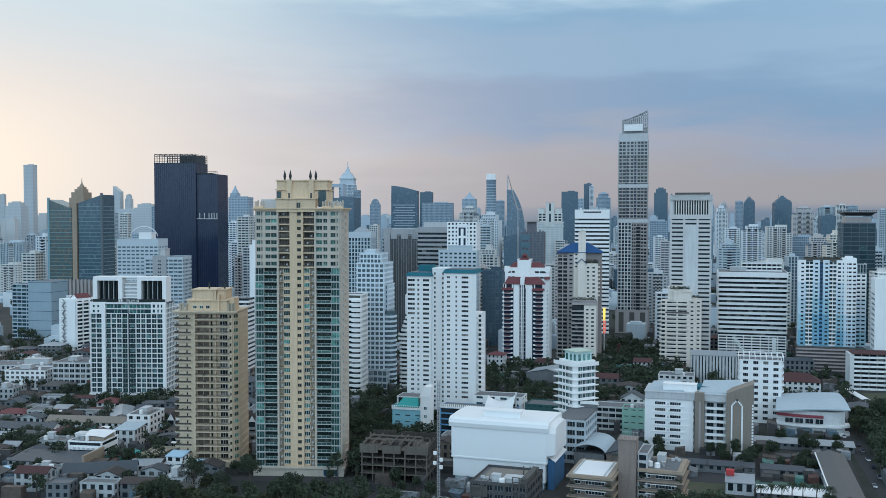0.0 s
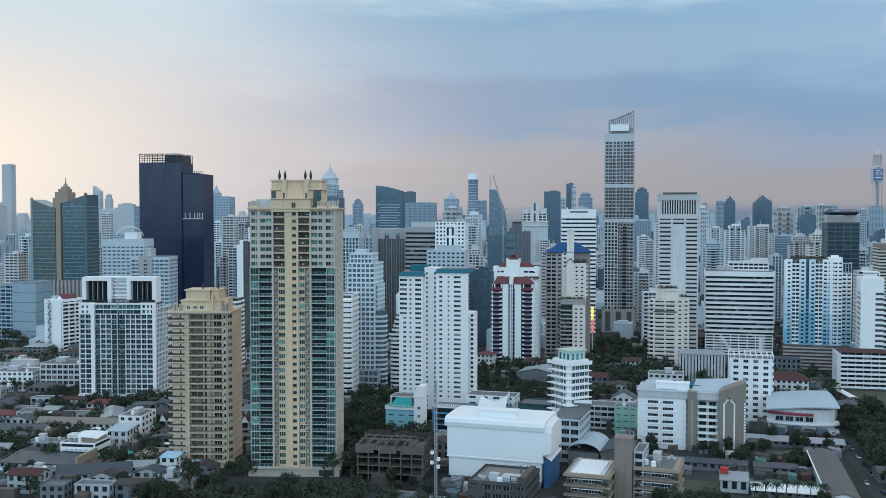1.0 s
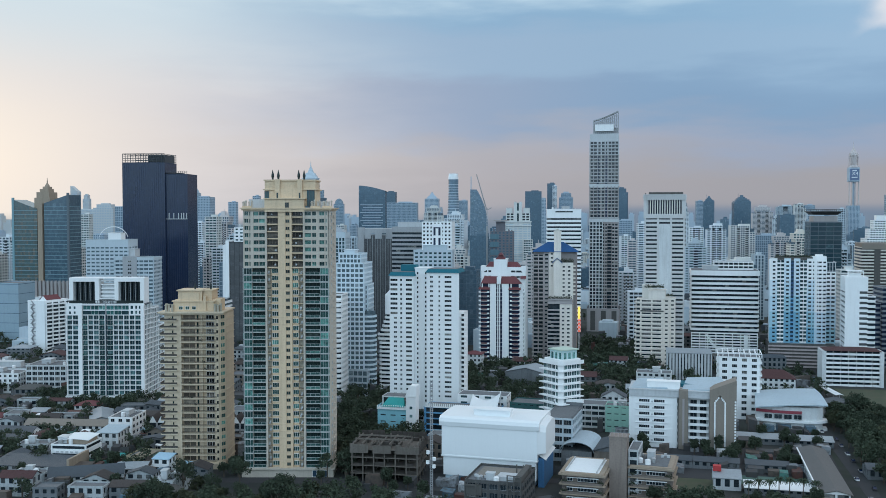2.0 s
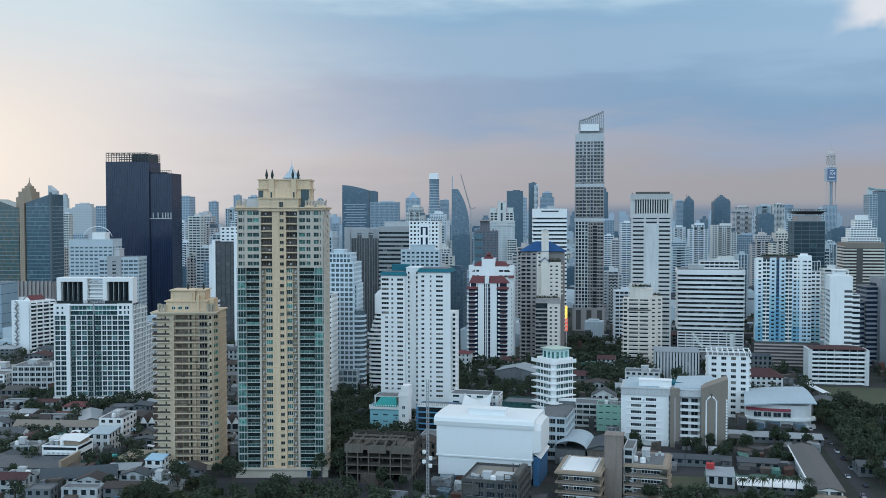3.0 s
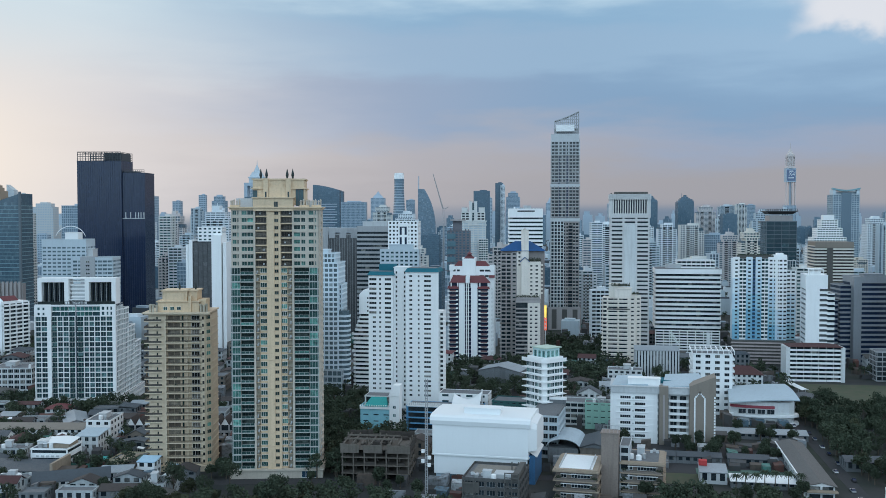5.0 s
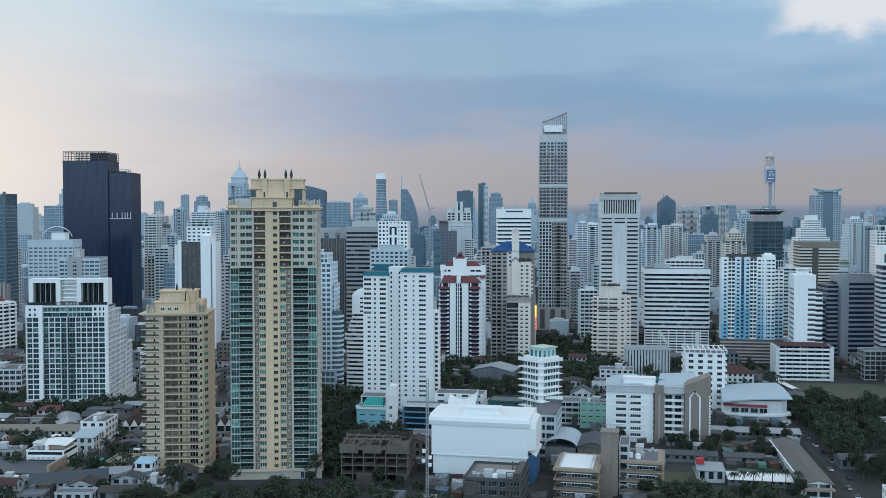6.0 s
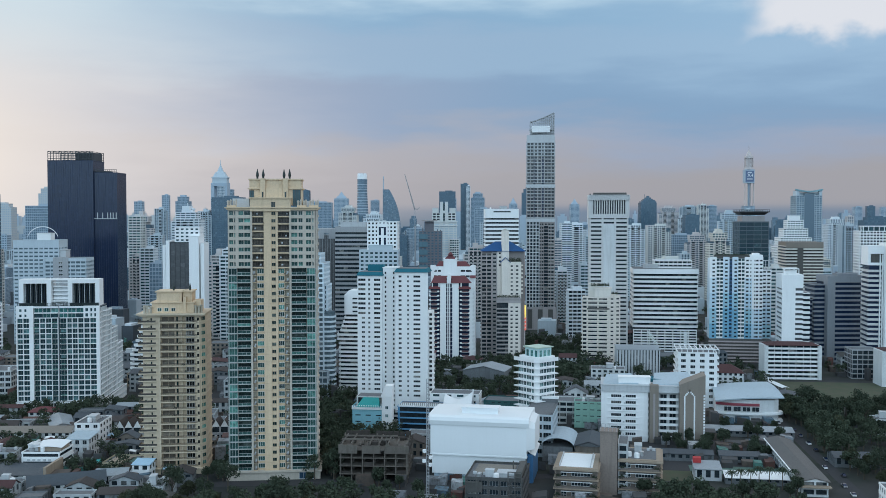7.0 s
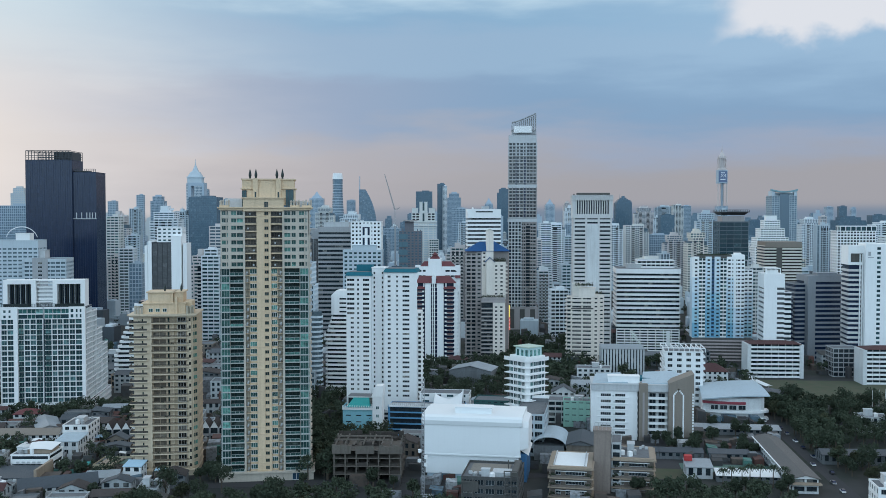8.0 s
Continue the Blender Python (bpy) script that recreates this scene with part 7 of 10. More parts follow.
t = thing("apartment_block", "slim white and turquoise eight-storey block with projecting slabs", "building", -77.4, 470.0, 0, -42)
note(t, 0, 0, 15, 15)
core = Boxes()
core.prism([(-14.0, 1.4), (-13.2, 0.6), (-1.6, 0.6), (-0.6, 1.6), (-0.6, 13.4), (-14.0, 13.4)], 14, 44.2)
part("core", core, WHITE, t)
fw, fh = window_mesh(2.1, 2.5, mull=1, fmat=WHITE, gmat=GLASSDARKAQUA), window_mesh(3.0, 2.6, mull=2, fmat=WHITE, gmat=GLASSDARKAQUA)
for k in range(8):
    z = 18.6 + k * 3.3
    c = Boxes()
    c.prism([(-15.8, -0.9), (-1.2, -0.9), (0.9, 1.2), (0.9, 14.4), (-15.8, 14.4)], z, z + 0.4)
    if k == 7:
        c.prism([(-15.8, -0.9), (-1.2, -0.9), (0.9, 1.2), (0.9, 14.4), (0.7, 14.4), (0.7, 1.3), (-1.3, -0.7), (-15.8, -0.7)], z + 0.4, z + 1.9)
    part("floor_slab", c, WHITE, t)
    if k < 7:
        for i, me in enumerate((fh, fw, fh, fw)):
            part("window", me, None, t, "", (-12.0 + i * 2.95, 0.58, z + 0.95))
            part("window", me, None, t, "", (-0.58, 3.4 + i * 2.8, z + 0.95), 90)
        c = Boxes()
        c.prism([(-2.4, 0.3), (-1.4, 0.3), (-0.3, 1.4), (-0.3, 2.4), (-0.6, 2.4), (-0.6, 1.6), (-1.6, 0.6), (-2.4, 0.6)], z + 0.4, z + 3.3)
        part("corner_pier", c, WHITE, t)
b = Boxes()
b.box(-10.6, -1.4, 2.2, 11.6, 42.6, 48.6)
part("penthouse", b, PALEAQUA, t, "pale aqua penthouse")
me = window_mesh(2.0, 3.4, mull=0, fmat=WHITE, gmat=GLASSAQUA)
for i in range(3):
    part("penthouse_window", me, None, t, "", (-8.8 + i * 3.0, 2.18, 44.2)), part("penthouse_window", me, None, t, "", (-1.38, 4.0 + i * 2.8, 44.2), 90)
b = Boxes()
b.prism([(-11.4, 1.4), (-0.6, 1.4), (-0.6, 12.4), (-11.4, 12.4)], 48.6, 49.1)
part("penthouse_roof", b, plaster("pale_green_sheet", (0.52, 0.62, 0.52), 0.3), t, "thin pale green roof plate")
t = thing("apartment_block", "pale blue-grey five-storey block with dark roof deck", "building", -75.5, 449.0, 0, -3)
block(t, 0, 0, 13, 26, 0, 19.5, 3.7, 4.2, 1.5, 0.6, 0.5, PALE, GLASS, pieces=True, windows=True, parapet=0.9)
b = Boxes()
b.poly([(-6, 1, 20.1), (6, 1, 20.1), (6, 24, 21.6), (-6, 24, 21.6)]), b.box(-7.0, 7.2, 24.4, 26.4, 19.8, 24.4), b.box(6.2, 6.9, 0, 25, 19.8, 21.4)
part("roof_slope", b, ROOFTOP, t)
plain(t, "roof_beam", 0.2, 24.2, 14.6, 2.4, 23.4, 24.6, WHITE)
t = thing("unfinished_building", "abandoned brown-grey concrete frame with broken parapet and empty floors", "building", -143.1, 393.1, 0, 6)
note(t, 0, 0, 31, 22)
# RUIN: recess shade put into the colour, for infill, rubble and inner panels.
RUIN = plaster("weathered_shaded_concrete", (0.06, 0.05, 0.043), 1.3)
RUINLT = plaster("stained_bare_concrete", (0.15, 0.13, 0.11), 1.3)
rnd = random.Random(8)
for k in range(4):
    b = Boxes()
    b.box(-15, 15, 0, 22, 3.4 + k * 3.5, 3.75 + k * 3.5)
    part("floor_slab", b, RUINLT, t)
    b = Boxes()
    for i in range(6):
        for j in range(4):
            if rnd.random() < 0.35:
                b.box(-14 + i * 4.8, -14 + i * 4.8 + rnd.uniform(1.5, 4.6), 0.4 + j * 7, 0.7 + j * 7, 3.75 + k * 3.5, 3.75 + k * 3.5 + rnd.uniform(0.6, 2.2))
    if k < 3 and b.v:
        part("infill_wall", b, RUIN, t, stuff=True)
for i in range(7):
    for j in range(4):
        b = Boxes()
        b.box(-0.28, 0.28, -0.28, 0.28, 0, 14.2 + (rnd.uniform(0.5, 4.2) if j in (1, 2) else 0.0))
        part("column", b, RUINLT, t, "", (-14.4 + i * 4.8, 0.5 + j * 7, 0))
def wall_piece(x0, x1, y0, y1, z0, z1):
    b = Boxes()
    b.box(x0, x1, y0, y1, z0, z1)
    part("parapet_panel", b, RUINLT if y1 < 0.2 else RUIN, t)


for i in range(15):
    if i not in (4, 9):
        wall_piece(-15.2 + i * 2.03, -13.2 + i * 2.03, -0.4, 0.1, 12.6, 16.0 + rnd.uniform(-0.5, 0.7))
for j in range(11):
    for q in (-15.2, 14.9):
        wall_piece(q, q + 0.4, j * 2.0, j * 2.0 + 1.97, 12.8, 16.2 + rnd.uniform(-0.8, 0.8))
    wall_piece(-15 + j * 2.7, -12.5 + j * 2.7, 21.7, 22.1, 13.2, 15.6 + rnd.uniform(0, 2.4))
for i in range(8):
    b = Boxes()
    b.box(-14 + i * 4, -13.5 + i * 4, 0.5, 10 + rnd.uniform(-5, 11), 16.2, 16.9)
    part("roof_beam", b, RUINLT, t)
for q in (6.5, 13.5):
    b = Boxes()
    b.box(-14.6, 14.4 - rnd.uniform(0, 6), q, q + 0.5, 16.9, 17.5)
    part("roof_beam", b, RUINLT, t)
b = Boxes()
for i in range(14):
    x, y = rnd.uniform(-13, 12), rnd.uniform(2, 19)
    b.box(x, x + rnd.uniform(0.8, 3), y, y + rnd.uniform(0.8, 3), 14.2, 14.2 + rnd.uniform(0.3, 2.6))
part("rubble", b, RUIN, t, stuff=True)
# ---- streets, lawns ----
ASPHALT = plaster("asphalt", (0.042, 0.042, 0.045), 0.6, 0.9)
LAWN, lawn_n, lawn_l, lawn_p = material("mown_grass")
lawn_l.new(mixed(lawn_n, lawn_l, ramped(lawn_n, lawn_l, noise_at(lawn_n, lawn_l, 0.15, detail=6), 0.35, 0.7), (0.062, 0.078, 0.042), (0.088, 0.082, 0.052)), lawn_p.inputs["Base Color"])
lawn_p.inputs["Roughness"].default_value = 0.95
COURT = plaster("green_court_paint", (0.09, 0.16, 0.13), 0.8)
MINT = plaster("mint_paint", (0.35, 0.62, 0.52), 0.4)
AQUA = plaster("aqua_paint", (0.27, 0.58, 0.67), 0.4)
TEALPAINT = plaster("teal_paint", (0.04, 0.36, 0.34), 0.4)

# Stained walls, their tones lowered to stand for dim street-level light.
HOUSEWHITE = plaster("stained_dimmed_white_wall", (0.46, 0.49, 0.50), 1.1)
HOUSEGREY = plaster("stained_dimmed_grey_wall", (0.17, 0.185, 0.195), 1.2)
HOUSETAN = plaster("stained_dimmed_tan_wall", (0.22, 0.19, 0.16), 1.2)


def slab(name, label, x0, x1, y0, y1, z, mat, rz=0.0, at=(0, 0), category="ground"):
    b = Boxes()
    b.box(x0, x1, y0, y1, -0.2, z)
    ob = tagged(new(name, b.mesh(name, mat)), label, category, kind="structure")
    ob.matrix_world = pose(at[0], at[1], 0, 0, 0, rz)
    return ob


slab("road", "grey asphalt lane beside the school", -2.9, 2.9, -120, 130, 0.05, ASPHALT, 2.0, (56, 480), "road")
slab("road", "grey asphalt street between the houses", -3, 3, -150, 140, 0.054, ASPHALT, 14.0, (-262, 470), "road")
slab("road", "grey asphalt street in front of the towers", -250, 250, -4, 4, 0.058, ASPHALT, 14.0, (-240, 372), "road")
slab("lawn", "mown sports field with worn patches", 0, 170, -30, 52, 0.06, LAWN, 3.0, (78, 632), "lawn")
slab("lawn", "small school lawn", -14, 14, -9, 9, 0.06, LAWN, 0.0, (-16, 424), "lawn")
slab("sports_court", "faded green sports court", -22, 22, -7, 7, 0.06, COURT, 0.0, (16, 437), "court")
slab("pavement", "dark grey school yard", -48, 46, -36, 26, 0.03, ASPHALT, 0.0, (4, 470), "pavement")


# ---- low buildings ----
def low(label, x, y, rz, w, d, h, wall=None, roof="flat", roofmat=None, storey=3.2, bay=3.4, rise=2.4, along="x", name="house", windows=False, band=1.5, pier=1.6, clutter=0, **kw):
    t = thing(name, label, "house" if name == "house" else "building", x, y, 0, rz)
    wall = wall or WHITE_OLD
    block(t, 0, 0, w, d, 0, h, storey, bay, band, pier, 0.2, wall, GLASS, windows=windows, roof=roof == "flat", **kw)
    if roof == "hip":
        hip_roof(t, "roof", 0, 0, w, d, h, rise, roofmat or SHEETDK, 0.6)
    elif roof == "gable":
        gable_roof(t, "roof", 0, 0, w, d, h + 0.1, rise, [roofmat or SHEETDK, wall], 0.5, along)
    elif roof == "sheet":
        b = Boxes()
        b.poly([(-w / 2 - 0.5, -0.5, h + 0.5), (w / 2 + 0.5, -0.5, h + 0.5), (w / 2 + 0.5, d + 0.5, h + 1.6), (-w / 2 - 0.5, d + 0.5, h + 1.6)])
        b.poly([(-w / 2 - 0.5, d + 0.5, h + 1.4), (w / 2 + 0.5, d + 0.5, h + 1.4), (w / 2 + 0.5, -0.5, h + 0.3), (-w / 2 - 0.5, -0.5, h + 0.3)])
        b.poly([(-w / 2 - 0.5, -0.5, h + 0.3), (w / 2 + 0.5, -0.5, h + 0.3), (w / 2 + 0.5, -0.5, h + 0.5), (-w / 2 - 0.5, -0.5, h + 0.5)])
        part("roof", b, roofmat or SHEET, t)
        plain(t, "attic", 0, 0.2, w - 0.6, d - 0.6, h, h + 0.45, wall)
    if clutter:
        roof_clutter(t, 0, 0, w, d, h + 0.36, clutter)
    return t


# left-hand quarter
t = thing("office_house", "white four-storey office with window bands and sheet-roofed attic", "building", -290.0, 379.2, 0, 8)
block(t, 0, 0, 16.4, 15, 0, 10.4, 3.4, 16.4, 2.1, 0.8, 0.25, WHITE, GLASS, sides=dict(bay=15, band=2.1, pier=0.8), parapet=0.8)
for i in range(5):
    c = Boxes()
    c.box(-5.8 + i * 2.3, -4.6 + i * 2.3, -0.7, -0.26, 7.4, 8.1)
    part("cooling_unit", c, GREYLT, t)
plain(t, "attic", 2, 3, 11.4, 9.6, 10.7, 12.6, TAN)
part("attic_roof", sheet([[(-4.4 + 13 * i / 4, 2 + 11.4 * j, 12.7 + 0.5 * math.sin(math.pi * i / 4) + 0.7 * j) for i in range(5)] for j in (0, 1)], 0.15), SMOOTH, t, "pale sheet roof")
plain(t, "tank_room", -5.8, 5, 4, 5, 10.7, 13.4, WHITE_OLD, cap=0.2)
roof_clutter(t, -3, 1, 8, 6, 10.8, 4, 2, 2)
low("white four-storey block with square windows and flat roof", -295.0, 428.2, 10, 12.0, 18, 12.6, WHITE, windows=True, bay=4.1, pier=2.0, clutter=6, name="office_house")
low("pale three-storey house behind the office", -287.5, 405.5, 8, 10.5, 13, 10.4, WHITE_OLD, "sheet", SHEETLT, windows=True)
t = thing("row_house", "terrace of houses with a zigzag of white gables", "house", -258.0, 449.0, 0, 12)
block(t, 0, 0, 61, 12, 0, 8.0, 3.2, 4.4, 1.2, 0.9, 0.4, GREY, GLASS, roof=False, balcony={0: (tuple(range(0, 14)), 1.0, "solid")})
for i in range(14):
    gable_roof(t, "gable", -28.3 + i * 4.36, 0, 4.0, 12, 8.2, 3.6, [BROWNTILE, WHITE], 0.15, "y")
t = low("broad dark-roofed hall with brown end wall", -296.0, 359.0, 8, 36, 16, 5.5, GREY, "sheet", SHEETDK, name="shed")
plain(t, "end_wall", 19, -1, 1.2, 18, 0, 9.5, TAN)
low("long house with steep dark roof", -262.0, 352.0, 30, 30, 9, 5.5, WHITE_OLD, "gable", SHEETDK, rise=3.6)
low("row of white houses with dark tiled roofs", -352.0, 410.0, 8, 34, 9, 6.4, WHITE, "gable", SHEETDK, windows=True, rise=2.6)
low("row of white houses with dark tiled roofs", -330.0, 432.0, 10, 44, 9, 6.4, WHITE_OLD, "gable", BROWN, rise=2.6)
t = low("ochre villa with green roof terrace", -254.5, 387.0, 5, 20, 14, 5.0, plaster("ochre_render", (0.50, 0.43, 0.30), 0.8), name="villa")
plain(t, "terrace_floor", -4, 1, 9, 12, 5.3, 5.5, TAN)
plain(t, "terrace_green", 4, 3, 9, 8, 5.3, 5.5, COURT)
low("small white house with light blue roof", -244.1, 381.0, 5, 7.5, 7, 6.4, WHITE, "sheet", BLUEWALL)
low("house with broad pale sheet roof", -252.0, 369.0, 20, 13, 8, 4.5, GREYLT, "sheet", SHEET)
low("white five-storey apartment house with grid balconies", -421.9, 539.4, 14, 26, 22, 17.4, WHITE_OLD, bay=3.6, band=1.2, pier=0.7, clutter=8, name="apartment_house", windows=True)
low("white four-storey apartment house", -452.0, 530.7, 14, 27, 18, 12.2, WHITE, bay=3.6, band=1.4, pier=1.6, clutter=9, name="apartment_house", windows=True)
low("long grey flat-roofed building", -470.0, 556.0, 14, 60, 20, 11, GREYLT, clutter=10, name="apartment_house")
low("long shed with pale rounded sheet roof", -322.0, 452.0, 34, 12, 30, 5.5, GREY, "gable", SHEET, rise=1.8, along="y", name="shed")
low("house with weathered red hipped roof", -352.0, 482.0, 14, 14, 10, 6, WHITE_OLD, "hip", REDTILE)
low("house with weathered red hipped roof", -385.0, 440.0, 14, 16, 10, 6, WHITE_OLD, "hip", REDTILE)

# between the towers
t = thing("hotel_annex", "turquoise and white house with crenellated balcony and white tower", "building", -163.5, 470.0, 0, 2)
block(t, 0, 0, 16, 14, 0, 16.5, 3.2, 5.3, 2.7, 2.6, 0.25, AQUA, GLASS, parapet=1.2)
block(t, 0.5, 3, 14, 10, 16.8, 21.5, 4.0, 5, 1.6, 1.2, 0.2, WHITE_OLD, GLASS, parapet=0.6)
b = Boxes()
b.prism([(-6, -1.2), (6, -1.2), (6, 2.6), (-6, 2.6)], 17.4, 21.6, 0, [(-3, 2.2), (5, 2.2), (5, 2.6), (-3, 2.6)])
part("teal_roof", b, TEALPAINT, t, "sloping teal roof panel")
b = Boxes()
b.box(-8.4, 8.2, -1.0, 0, 15.9, 17.0)
for i in range(14):
    b.box(-8.4 + i * 1.22, -7.8 + i * 1.22, -1.0, -0.6, 17.0, 18.0)
part("crenellation", b, WHITE, t, stuff=True)
b = Boxes()
b.box(7.4, 12.4, -2, 5, 0, 23)
part("tower_shaft", b, WHITE, t)
b = Boxes()
b.prism([(6.9, -2.3), (12.7, -2.3), (12.7, 5.2), (6.9, 5.2)], 23, 28.5, 0, [(9.0, -1.6), (12.8, -1.6), (12.8, 4.6), (9.0, 4.6)])
part("tower_scoop", b, WHITE, t)
me = window_mesh(1.6, 1.6, fmat=WHITE, gmat=GLASSTEAL)
for k in range(4):
    part("tower_window", me, None, t, "", (10, -2.02, 4 + k * 4.2))
t = thing("hotel_wing", "long low wing with blue balcony bands and white crenellation", "building", -131.0, 484.0, 0, 0)
block(t, 0, 0, 38, 12, 0, 15.0, 3.2, 38, 0.6, 0.4, 0.9, BLUEMID, GLASS, parapet=0.5)
b = Boxes()
b.box(-19.4, 19.4, -1.15, -0.5, 15.2, 15.9)
for i in range(36):
    b.box(-19 + i * 1.06, -18.4 + i * 1.06, -1.1, -0.6, 15.9, 17.2)
part("crenellation", b, WHITE, t, stuff=True)
block(t, 8, 14, 26, 12, 0, 19.5, 3.2, 6, 2.0, 3.0, 0.3, WHITE, GLASSTEAL, parapet=0.6)
t = thing("sail_canopy", "white tensile sails on a white frame", "canopy", -120.0, 492.0, 15.0, 0)
b = sheet([[(-7.5 + 15 * i / 10, -4 + 8 * q / 5, 0.8 + (2.7 + 4.6 * abs(i / 5 - 1) ** 1.6 + 3.0 * (i / 10) ** 3) * (q / 5) ** 0.8 * 0.62) for i in range(11)] for q in range(6)], 0.08)
part("sail", b, SMOOTH, t)
for q in (-7.4, 7.4):
    b = Boxes()
    b.box(q - 0.3, q + 0.3, 3.7, 4.3, -15, 5.6 if q < 0 else 8.0)
    part("sail_post", b, WHITE, t)
low("blue-grey warehouse clad in sheet metal", -122.0, 628.0, -8, 28, 22, 11.5, HOUSEGREY, "gable", SHEET, rise=3.2, along="y", name="warehouse", band=3.0, pier=3)
low("mint green rendered house with flat roof", -52.0, 516.0, 0, 15, 10, 13.5, MINT, band=2.9, name="house", clutter=12)
low("white house with open car deck", -66.0, 524.0, 0, 18, 14, 12, WHITE_OLD, name="house", band=1.2, pier=0.4)
t = thing("shed", "low hall with pale barrel roof beside a dark-roofed bay", "building", -60.0, 440.0, 0, -3)
note(t, 0, 0, 28, 26)
plain(t, "wall", -6, 0.5, 14, 24, 0, 7.0, HOUSEGREY), plain(t, "wall", 8.5, 0.5, 13, 24, 0, 8.0, HOUSETAN)
part("barrel_roof", sheet([[(-6 - 8 * math.cos(math.pi * i / 10), 26 * k, 6.8 + 4.6 * math.sin(math.pi * i / 10)) for i in range(11)] for k in (0, 1)], 0.25), SHEETLT, t, "pale arched sheet roof")
gable_roof(t, "roof", 8.5, 0, 13, 26, 8.1, 2.2, [SHEETDK, HOUSEGREY], 0.4, "y")
low("house with grey gabled roof", -110.0, 520.0, -4, 16, 11, 9, WHITE_OLD, "gable", SHEET, along="y", rise=3.5)
low("white villa with grey gable", -60.0, 568.0, 0, 14, 10, 9, WHITE_OLD, "gable", SHEETDK, along="y", rise=4)
low("dark roofed hall with triangular pennants", -93.0, 488.0, -4, 26, 14, 18, plaster("dark_teal_paint", (0.03, 0.11, 0.11), 0.6), band=2.6, name="hall_annex")
low("white house with brick-red hipped roof", -172.0, 690.0, 0, 12, 10, 13, WHITE_OLD, "hip", REDTILE)
t = thing("roof_house", "dark grey weathered building with cluttered flat roof", "building", -87.0, 355.0, 0, -2)
block(t, 0, 0, 21.6, 24, 0, 13.5, 3.3, 4.3, 1.3, 0.9, 0.4, plaster("sooty_grey_render", (0.085, 0.085, 0.083), 1.2), GLASS, windows=True, parapet=1.3)
plain(t, "terrace_floor", -1.5, 8, 15.5, 14.5, 13.9, 14.1, plaster("worn_tan_screed", (0.24, 0.22, 0.19), 0.9)), plain(t, "stair_head", 4.0, 4, 7, 6, 13.8, 15.6, GREYLT, cap=0.2), plain(t, "screen_wall", 9.2, 1, 2.4, 20, 13.8, 16.5, DARKCON), plain(t, "terrace", -7.5, -1, 6, 4, 9, 13, DARKCON)
roof_clutter(t, -3, 0.5, 14, 7, 13.9, 21, 2, 5)
b = Boxes()
for q in (5.6, 8.2, 10.8):
    b.box(q - 0.2, q + 0.2, -1.6, -1.2, 2, 17.6), b.box(q - 0.2, q + 0.2, 15.4, 15.8, 13.8, 17.6)
for z in (5.4, 8.8, 12.2, 15.6, 17.4):
    b.box(5.4, 11.0, -1.6, -1.2, z, z + 0.3)
for q in (-10.8, -6.6):
    b.box(q, q + 0.35, -2.6, -2.2, 4, 14.6)
b.box(-10.8, -6.2, -2.7, -2.2, 13.0, 13.5)
part("scaffold_frame", b, DARKCON, t, "bare dark concrete frame")
UMBER = plaster("umber_render", (0.20, 0.165, 0.14), 0.8)
